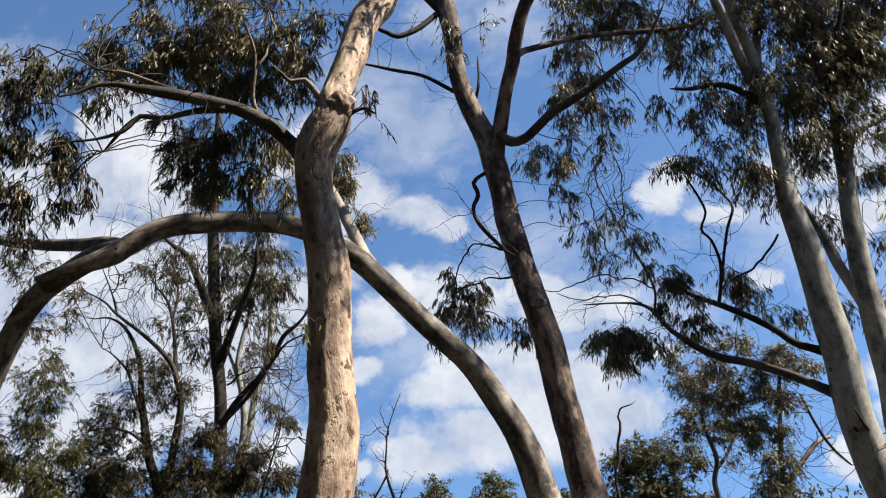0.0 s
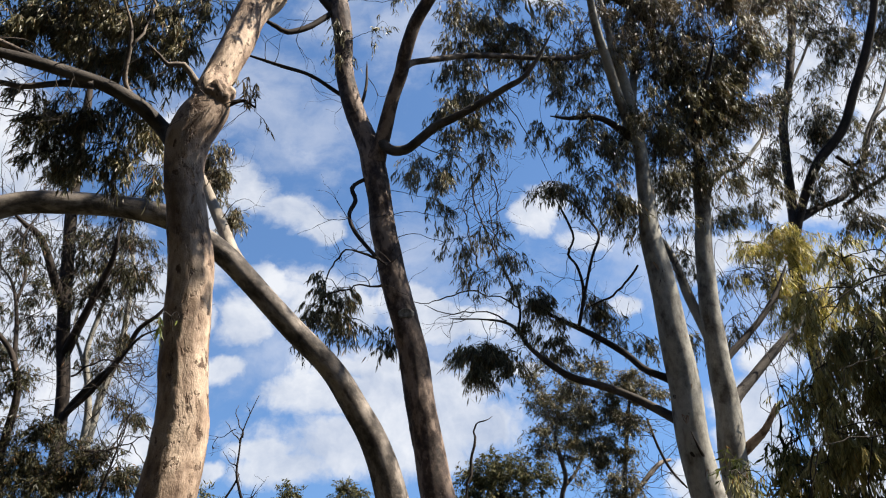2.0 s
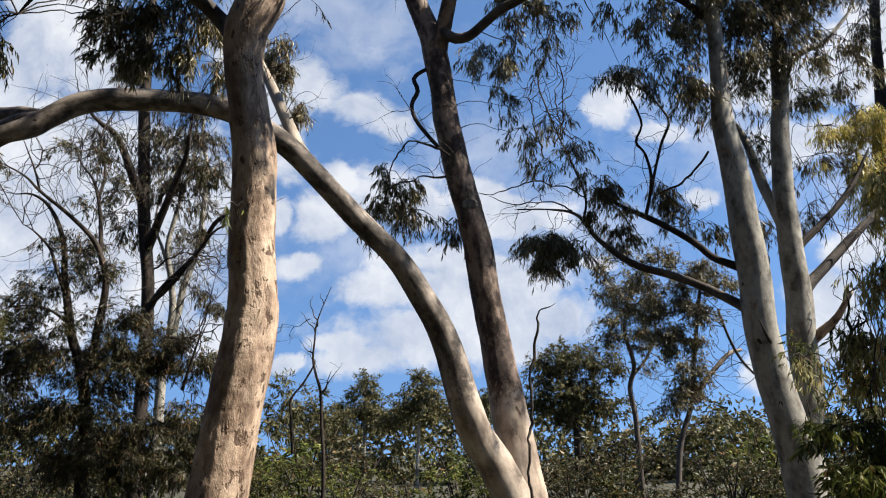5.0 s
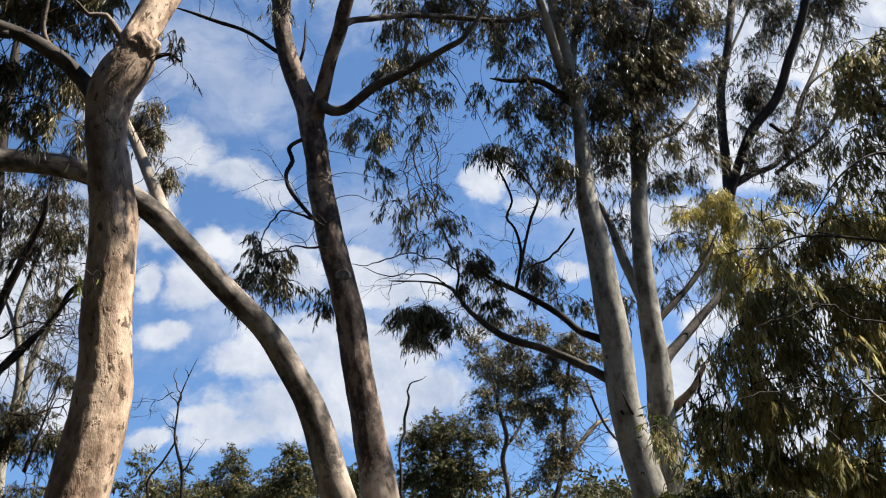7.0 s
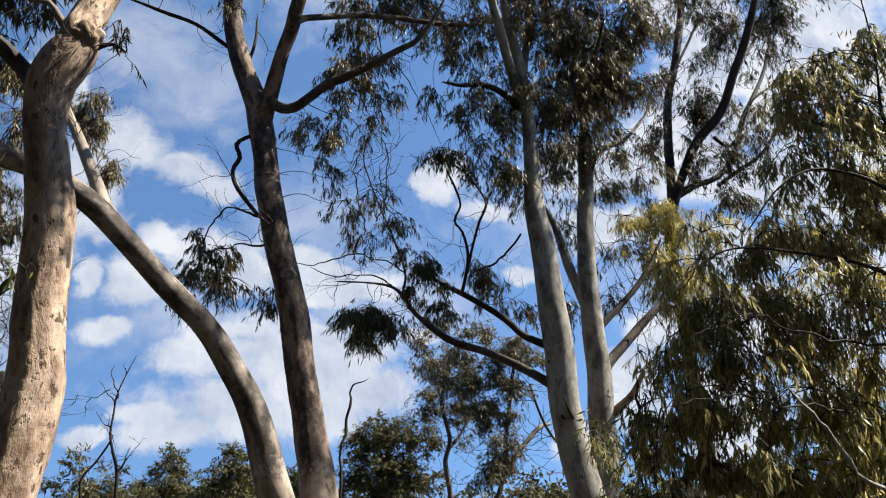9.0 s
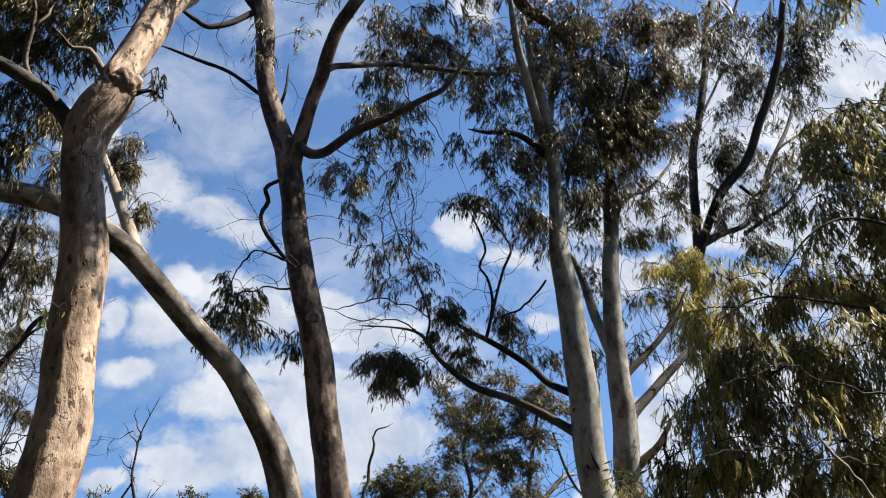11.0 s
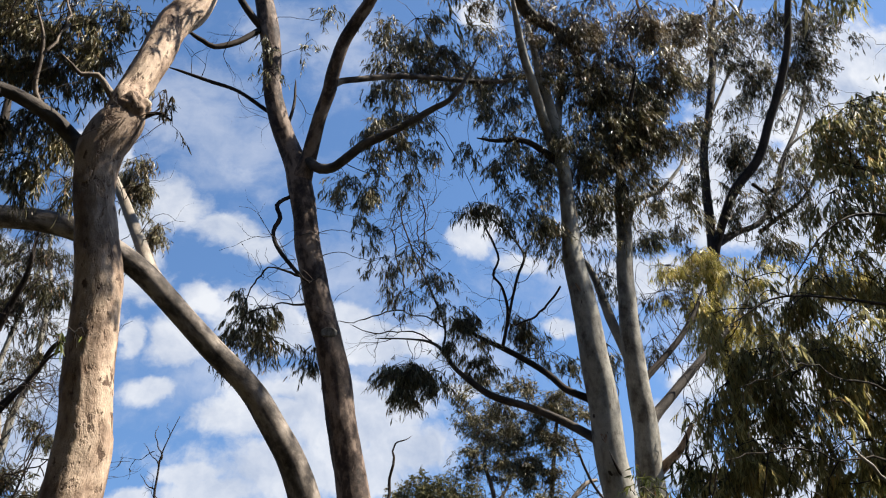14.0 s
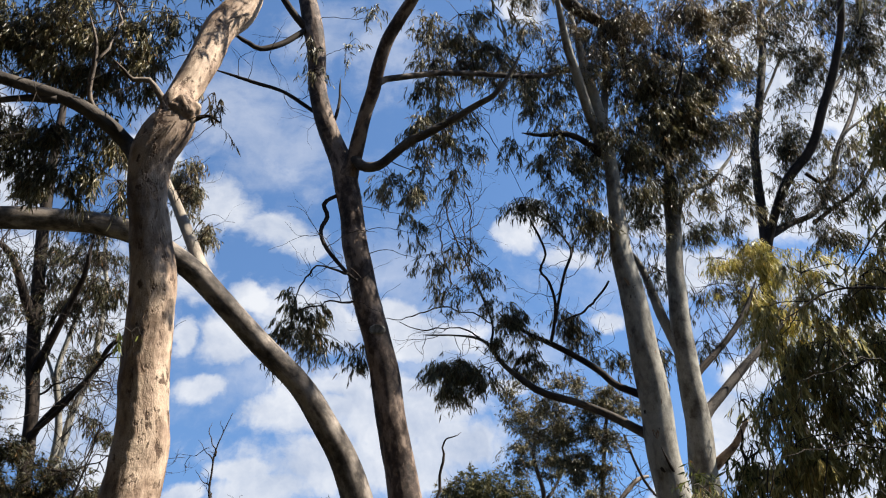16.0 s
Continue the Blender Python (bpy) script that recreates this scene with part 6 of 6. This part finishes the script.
crown(mistletoe, leaf_gold, [(6.79, 11.80, 5.61, 0.37, 0.46, 1.70), (7.06, 11.80, 6.40, 0.33, 0.38, 1.53), (6.28, 11.80, 5.23, 0.32, 0.32, 1.53), (6.25, 11.80, 6.00, 0.28, 0.46, 1.19)], 0.13, wide=0.1)

far_c = thing("far_trees", (-4.83, 40.86, 0.00), "far low tree crowns along the skyline", "trees", kind="stuff")
crown(far_c, leaf_far, [(-4.81, 48.00, 3.94, 1.32, 0.73, 1.17), (-8.28, 48.00, 4.00, 1.32, 0.73, 1.25), (-8.02, 40.00, 3.88, 0.97, 1.11, 1.17), (-6.99, 30.00, 4.14, 0.38, 1.05, 0.70), (-7.25, 30.00, 3.13, 0.83, 0.72, 1.01), (0.31, 45.00, 4.31, 1.25, 0.93, 1.25), (1.26, 45.00, 4.91, 0.94, 0.69, 1.17)], 0.22, droop=0.3, wide=0.27, even=0.6)

# ---- undergrowth ----
def shrub(name, label, mat, wide, high, size, dens, seed):
    """A many-stemmed bush standing at the origin."""
    ob = thing(name, (0, 0, 0), label, "bush", "undergrowth bushes")
    r = np.random.default_rng(seed)
    for k in range(5):
        g = k * 1.257 + r.uniform(-0.4, 0.4)
        x, y = math.cos(g) * wide * 0.55, math.sin(g) * wide * 0.55
        limb(ob, "stem", darkbark, [(x * 0.1, y * 0.1, -0.1, 0.03), (x * 0.4, y * 0.4, high * 0.35, 0.022), (x * 0.8, y * 0.8, high * 0.65, 0.014), (x, y, high * 0.85, 0.006)], step=0.2)
    clumps = []
    for k in range(14):
        g, q = r.uniform(0, 6.28), r.uniform(0.1, 0.85)
        zz = high * r.uniform(0.04, 0.9) * (1 - 0.35 * q)
        clumps.append((math.cos(g) * wide * q, math.sin(g) * wide * q, zz, wide * r.uniform(0.25, 0.42), high * r.uniform(0.14, 0.24), dens))
    crown(ob, mat, clumps, size, droop=0.15, per_m2=44, wide=0.31, even=0.6, twigs=False)
    return ob


kinds = (("olive green wild bush among the gum trees", leaf_green, 1.5, 2.6, 0.65), ("dark green dense bush in the shade of gums", leaf_dark, 1.6, 2.4, 0.7), ("dull olive scrubby bush among the gum trees", leaf_scrub, 1.4, 2.2, 0.7))
r = np.random.default_rng(5)
for row, (y0, xs, size) in enumerate(((14, np.arange(-13, 11, 1.35), 0.095), (19, np.arange(-15, 15, 1.7), 0.11), (27, np.arange(-21, 21, 2.2), 0.2))):
    bushes = [shrub("shrub", label, mat, wide, high, size, dens, 1 + k + 5 * row) for k, (label, mat, wide, high, dens) in enumerate(kinds)]
    for k, x in enumerate(xs):
        s = r.uniform(0.85, 1.15) * {14: 0.56, 19: 0.85, 27: 1.15}[y0]
        m = Matrix.Translation((x + r.uniform(-0.8, 0.8), y0 + r.uniform(-1.2, 1.2), 0)) @ Matrix.Rotation(r.uniform(0, 6.28), 4, "Z") @ Matrix.Diagonal((s * 1.15, s * 1.15, s * r.uniform(0.8, 1.05), 1))
        if k < 3:
            bushes[k].matrix_basis = m
        else:
            copy_thing(bushes[(k * 7 + k // 3) % 3], Matrix()).matrix_basis = m


def far_woods():
    """The wooded skyline, far behind."""
    r = np.random.default_rng(8)
    ob = thing("far_woods", (0, 70, 0), "far grey-green gum woods along the skyline", "woods", kind="stuff")
    clumps = []
    for x in np.arange(-70, 70, 4.0):
        high = 3.5 + 2.5 * noise.noise(Vector((x * 0.09, 4, 0))) + r.uniform(0, 1.5)
        for k in range(4):
            clumps.append((x + r.uniform(-2, 2), 62 + r.uniform(-6, 8), 0.4 + high * 0.3 * k, 3.2, 1.5, 1.2))
    crown(ob, leaf_far, clumps, 0.5, droop=0.2, wide=0.40, per_m2=30, even=0.4, twigs=False)


far_woods()


# ---- unseen upper crowns, added to shade and dapple the trunks ----
top = tuple(one_trunk[1][-12])
limb(one, "trunk_fork", cream, [top, (top[0] + 0.3, 7.7, 8.9, 0.10), (top[0] + 0.9, 7.6, 10.2, 0.08), (top[0] + 1.6, 7.2, 11.5, 0.05), (top[0] + 2.2, 6.8, 12.8, 0.03)])
limb(one, "limb", greybark, [(top[0] + 0.3, 7.7, 8.9, 0.06), (top[0] - 0.1, 7.5, 9.9, 0.05), (top[0] - 0.8, 7.2, 10.9, 0.03)])
limb(one, "limb", greybark, [(top[0] + 0.3, 7.7, 8.9, 0.05), (top[0] + 1.2, 7.0, 9.3, 0.04), (1.2, 6.2, 8.9, 0.02)])
# Clumps set on the sun's path so their shadow crosses trunk one.
crown(one, leaf_olive, [(1.33, 5.75, 8.05, 0.5, 0.32, 1.80), (1.38, 5.75, 8.50, 0.6, 0.34, 1.80)], 0.22)
limb(two, "limb", brownbark, [(2.78, 10.10, 11.64, 0.08), (2.9, 9.7, 11.8, 0.07), (3.3, 9.2, 12.1, 0.05), (4.0, 8.8, 12.6, 0.03)])
limb(two, "limb", brownbark, [(0.81, 8.44, 10.31, 0.05), (1.2, 8.3, 10.95, 0.045), (1.8, 8.2, 11.4, 0.04)])
# Sparse big leaves between the sun and the forked gum, for dapple.
crown(two, leaf_grey, [(1.54, 9.72, 10.8, 0.90, 0.60, 0.19), (2.64, 9.72, 11.2, 0.90, 0.60, 0.21), (3.74, 9.72, 11.7, 0.90, 0.60, 0.19), (4.82, 9.75, 11.7, 0.90, 0.60, 0.21), (5.81, 9.79, 11.3, 0.90, 0.60, 0.21), (6.01, 9.79, 12.5, 0.90, 0.60, 0.19), (4.72, 9.75, 13.0, 1.00, 0.60, 0.14), (6.52, 9.75, 13.6, 1.00, 0.70, 0.17)], 0.4)
limb(two, "limb", brownbark, [(1.8, 8.2, 11.4, 0.04), (2.4, 8.0, 12.6, 0.035), (2.6, 7.7, 13.8, 0.02)])
crown(two, leaf_grey, [(6.5, 8.7, 11.6, 1.00, 0.60, 0.45), (7.2, 8.9, 10.6, 0.90, 0.60, 0.27), (5.3, 8.3, 13.0, 0.90, 0.60, 0.41), (4.1, 7.9, 14.1, 0.90, 0.60, 0.32), (2.9, 7.7, 14.0, 1.00, 0.60, 0.45), (1.8, 7.4, 13.6, 1.00, 0.60, 0.41), (0.6, 7.2, 13.2, 0.90, 0.60, 0.36)], 0.4)
crown(one, leaf_olive, [(0.5, 6.4, 9.1, 0.7, 0.4, 0.42), (-0.1, 6.6, 8.6, 0.5, 0.3, 0.35)], 0.22)
fork = tuple(near_trunk[1][-14])
limb(near, "limb", greybark, [fork, (4.8, 5.3, 7.8, 0.045), (5.5, 5.6, 9.2, 0.05), (6.3, 6.0, 10.6, 0.03)])
limb(near, "limb", greybark, [fork, (4.2, 4.9, 8.2, 0.05), (3.6, 4.6, 9.2, 0.03)])
limb(near, "limb", greybark, [(4.8, 5.3, 7.8, 0.045), (6.2, 6.3, 9.8, 0.05), (8.0, 7.6, 11.2, 0.04), (9.8, 8.4, 11.8, 0.02)])
crown(near, leaf_sage, [(10.02, 9.75, 12.8, 1.10, 0.70, 0.42), (10.80, 10.5, 12.6, 1.20, 0.90, 0.42), (11.2, 11.0, 14.2, 1.20, 0.90, 0.42), (6.3, 6.0, 10.6, 1.00, 0.50, 0.42), (3.6, 4.6, 9.3, 0.60, 0.40, 0.42)], 0.4)


def sky_block_tree(x, y, high, seed, low=0.25):
    """An unseen gum, added beside or behind the eye to block sky light."""
    r = np.random.default_rng(seed)
    ob = thing("gum_tree", (x, y, 0), "tall unseen gum tree with a broad crown, added to block sky light", "tree", "surrounding gum trees")
    dx, dy = r.uniform(-0.6, 0.6, 2)
    limb(ob, "trunk", greybark, [(x, y, -0.2, 0.34), (x + dx * 0.3, y + dy * 0.3, high * 0.3, 0.25), (x + dx, y + dy, high * 0.6, 0.17), (x + dx * 1.6, y + dy, high * 0.9, 0.06)], step=1.2)
    clumps = []
    for k in range(9):
        g = k * 0.7 + r.uniform(-0.3, 0.3)
        q = r.uniform(1.0, 2.6)
        tip = (x + dx + math.cos(g) * q, y + dy + math.sin(g) * q, high * (low + (0.95 - low) * k / 8))
        limb(ob, "limb", greybark, [(x + dx * 0.8, y + dy * 0.8, high * 0.5, 0.08), ((x + dx + tip[0]) / 2, (y + dy + tip[1]) / 2, tip[2] * 0.85, 0.05), (*tip, 0.02)], step=1.2)
        clumps.append((*tip, r.uniform(1.6, 2.4), r.uniform(1.3, 2.0), 0.95))
    crown(ob, leaf_olive, clumps, 1.05, twigs=False)


for k, (x, y, high) in enumerate(((-7.5, -4.0, 14), (-2.5, -8.0, 15), (4.0, -9.0, 15), (-11.0, 3.0, 14), (11.5, -2.5, 9), (-6.5, -10.5, 15), (0.5, -13.0, 15), (9.5, -8.0, 13), (-12.5, -3.5, 15), (-10.5, -15.0, 15), (7.0, -15.0, 15), (-3.5, -4.0, 16), (1.8, -4.5, 16), (-8.5, 0.2, 16), (6.3, -4.5, 12), (-14.0, 7.0, 13))):
    sky_block_tree(x, y, high, 20 + k)
# High crowns over the eye, added to cut the sky's fill light further.
for k, (x, y, high) in enumerate(((-5.5, -0.8, 19), (2.6, -2.6, 19), (-1.5, -2.2, 20), (-11.0, 1.0, 18))):
    sky_block_tree(x, y, high, 50 + k, 0.6)

for k, (owner, count, reach, thick) in enumerate(((one, 60, 0.7, 0.006), (two, 90, 0.8, 0.007), (three, 170, 0.9, 0.007), (five, 70, 0.9, 0.009), (six, 80, 1.3, 0.011), (eight, 110, 1.2, 0.010), (dead, 16, 0.5, 0.008), (mid_a, 30, 1.3, 0.014), (mid_b, 40, 1.4, 0.014), (near, 50, 0.7, 0.004))):
    twiglets(owner, count, reach, thick, 40 + k)


# ---- bark flakes, collar and knot ----
def flake_mesh(name, seed):
    """A dry strip of bark, curled up along one edge."""
    r = np.random.default_rng(seed)
    rows, bm = 5, bmesh.new()
    grid = []
    for i in range(rows):
        t = i / (rows - 1)
        half = 0.5 * (0.35 + 0.65 * math.sin(math.pi * (0.12 + 0.76 * t))) * r.uniform(0.75, 1.15)
        shift = r.uniform(-0.12, 0.12)
        lift = 0.05 + 0.35 * t * t
        grid.append([bm.verts.new((shift + q * half, t - 0.5, lift * 0.35 + 0.22 * abs(q) ** 2)) for q in (-1, 0, 1)])
    under = [[bm.verts.new((v.co.x * 0.9, v.co.y, v.co.z - 0.16)) for v in row] for row in grid]
    for i in range(rows - 1):
        for j in range(2):
            bm.faces.new((grid[i][j], grid[i][j + 1], grid[i + 1][j + 1], grid[i + 1][j]))
        for a in (0, 2):
            bm.faces.new((grid[i][a], grid[i + 1][a], under[i + 1][a], under[i][a]))
    for row, low in ((grid[0], under[0]), (grid[-1], under[-1])):
        for j in range(2):
            bm.faces.new((row[j], row[j + 1], low[j + 1], low[j]))
    mesh = bpy.data.meshes.new(name)
    layer = bm.verts.layers.float_vector.new("along")
    for v in bm.verts:
        v[layer] = v.co * 0.1 + Vector((seed, 0, 0))
    bmesh.ops.recalc_face_normals(bm, faces=bm.faces)
    bm.to_mesh(mesh)
    bm.free()
    return mesh


def flakes(trunk, path, count, low, high, wide, long, mats, seed, facing=None):
    """Bark strips standing a little off a trunk, between two heights."""
    r = np.random.default_rng(seed)
    meshes = []
    for k in range(4):
        mesh = flake_mesh("bark_flake", seed * 10 + k)
        mesh.materials.append(mats[k % len(mats)])
        meshes.append(mesh)
    rows = [i for i in range(2, len(path) - 2) if low < path[i][2] < high]
    for k in range(count):
        i = rows[r.integers(0, len(rows))]
        up = Vector(path[i + 2][:3] - path[i - 2][:3]).normalized()
        g = r.uniform(-math.pi, 0) if facing is None else r.normal(facing, 0.35)
        out = Vector((math.cos(g), math.sin(g), 0))
        out = (out - up * out.dot(up)).normalized()
        side = up.cross(out)
        w, h = r.uniform(*wide), r.uniform(*long)
        ob = new("bark_flake", meshes[k % 4])
        ob.parent = trunk
        tilt = Matrix.Rotation(r.normal(0, 0.3), 4, "Z")
        axes = Matrix((side, up, out)).transposed().to_4x4()
        place = Vector(path[i][:3]) + out * path[i][3] * 0.98 - trunk.parent.location
        ob.matrix_basis = Matrix.Translation(place) @ axes @ tilt @ Matrix.Diagonal((w, h * r.choice([-1, 1]) ** 2, 0.014, 1))


flakes(one_trunk[0], one_trunk[1], 80, 1.0, 7.2, (0.010, 0.026), (0.03, 0.13), (cream, cream, flakebark, cream), 3)
flakes(one_trunk[0], one_trunk[1], 70, 0.8, 4.4, (0.008, 0.022), (0.03, 0.11), (flakebark, flakebark, cream), 4)
flakes(one_trunk[0], one_trunk[1], 14, 4.15, 5.0, (0.015, 0.045), (0.05, 0.2), (flakebark,), 5, facing=-1.25)
flakes(one_trunk[0], one_trunk[1], 40, 5.8, 8.0, (0.008, 0.022), (0.03, 0.10), (cream, flakebark), 8)
flakes(one_trunk[0], one_trunk[1], 30, 5.55, 6.0, (0.02, 0.05), (0.03, 0.09), (cream, flakebark, cream), 6)
flakes(two_trunk[0], two_trunk[1], 40, 1.0, 8.0, (0.015, 0.05), (0.04, 0.14), (brownbark, flakebark), 7)
flakes(three_trunk[0], three_trunk[1], 36, 1.0, 7.0, (0.015, 0.05), (0.04, 0.16), (flakebark, darkbark), 9)


def knot(trunk, place, out, radius, mat):
    """An old branch scar: ringed, eye-shaped, sunk in the middle."""
    out = Vector(out).normalized()
    side = Vector((0, 0, 1)).cross(out).normalized()
    up = out.cross(side)
    verts, faces, sides = [], [], 20
    rings = ((1.25, -0.35), (1.0, 0.12), (0.82, 0.2), (0.66, 0.06), (0.5, 0.14), (0.34, 0.08), (0.18, 0.1), (0.02, 0.06))
    for q, rise in rings:
        for k in range(sides):
            g = 2 * math.pi * k / sides
            wob = 1 + 0.1 * noise.noise(Vector((math.cos(g) * 2, math.sin(g) * 2, q * 3)))
            verts.append(Vector(place) + (side * math.cos(g) * 1.15 + up * math.sin(g) * 0.8) * radius * q * wob + out * rise * radius)
    for i in range(len(rings) - 1):
        for k in range(sides):
            n = (k + 1) % sides
            faces.append((i * sides + k, i * sides + n, (i + 1) * sides + n, (i + 1) * sides + k))
    ob = part("knot", [v[:] for v in verts], faces, mat, trunk.parent, "ringed old branch scar", along=[v[:] for v in verts])


def collar(owner, place, size, mat, seed):
    """The torn, swollen lip left where a great limb broke off."""
    bm = bmesh.new()
    bmesh.ops.create_icosphere(bm, subdivisions=4, radius=1.0)
    layer = bm.verts.layers.float_vector.new("along")
    for v in bm.verts:
        n = v.co.copy()
        lump = 1 + 0.22 * noise.noise(n * 1.6 + Vector((seed, 0, 0))) + 0.16 * noise.noise(n * 4.0 + Vector((0, seed, 0))) + 0.06 * noise.noise(n * 10.0)
        v.co = Vector((n.x * size[0], n.y * size[1], n.z * size[2])) * lump
        v[layer] = v.co + Vector((seed, 0, 0))
    bmesh.ops.transform(bm, matrix=Matrix.Rotation(radians(-18), 4, "Y"), verts=bm.verts)
    mesh = bpy.data.meshes.new("branch_collar")
    bm.to_mesh(mesh)
    bm.free()
    mesh.polygons.foreach_set("use_smooth", np.full(len(mesh.polygons), True))
    mesh.materials.append(mat)
    ob = new("branch_collar", mesh)
    ob.parent = owner
    ob.matrix_basis = Matrix.Translation(Vector(place) - owner.location)
    tagged(ob, "pale torn collar of a lost limb")


collar(one, (-1.73, 6.26, 5.74), (0.155, 0.135, 0.135), cream, 2.0)

knot(two_trunk[0], (0.00, 10.305, 4.96), (-0.15, -1, 0.1), 0.085, palebark)


# ---- single leaves that hang nearest ----
def leaf_mesh(name, seed):
    """One sickle-shaped gum leaf, folded along its midrib, hanging from the origin."""
    r = np.random.default_rng(seed)
    bend, bm, rows = r.uniform(-0.18, 0.18), bmesh.new(), []
    for t in (0.0, 0.08, 0.25, 0.45, 0.65, 0.85, 1.0):
        half = 0.0 if t in (0.0, 1.0) else 0.09 * math.sin(math.pi * t ** 0.75) + 0.005
        mid = (bend * math.sin(math.pi * t), 0.10 * t * t, -t)
        rows.append([bm.verts.new((mid[0] + q * half, mid[1] + abs(q) * half * 0.35, mid[2])) for q in ((0,) if half == 0 else (-1, 0, 1))])
    for a, b in zip(rows[:-1], rows[1:]):
        if len(a) == 1:
            bm.faces.new((a[0], b[0], b[1])), bm.faces.new((a[0], b[1], b[2]))
        elif len(b) == 1:
            bm.faces.new((a[0], b[0], a[1])), bm.faces.new((a[1], b[0], a[2]))
        else:
            for j in (0, 1):
                bm.faces.new((a[j], b[j], b[j + 1], a[j + 1]))
    mesh = bpy.data.meshes.new(name)
    bm.to_mesh(mesh)
    bm.free()
    return mesh


single = [leaf_mesh("leaf", k) for k in range(5)]
for k, mesh in enumerate(single):
    mesh.materials.append((leaf_sage, leaf_sage, leaf_sage, leaf_yellow, leaf_green)[k])
r = np.random.default_rng(77)
tips = np.vstack(hang_points[near.name])
tips = tips[(tips[:, 2] < 6.5) & (tips[:, 1] < 6.6)]
tips = tips[np.argsort(tips[:, 1])][:2600]
for k, tip in enumerate(tips[r.choice(len(tips), 280, replace=False)]):
    size = r.uniform(0.08, 0.14)
    ob = new("leaf", single[k % 5])
    ob.parent = near
    ob.matrix_basis = Matrix.Translation(Vector(tip) - near.location) @ Euler((r.normal(0, 0.35), r.normal(0, 0.35), r.uniform(0, 6.28))).to_matrix().to_4x4() @ Matrix.Diagonal((size, size, size, 1))
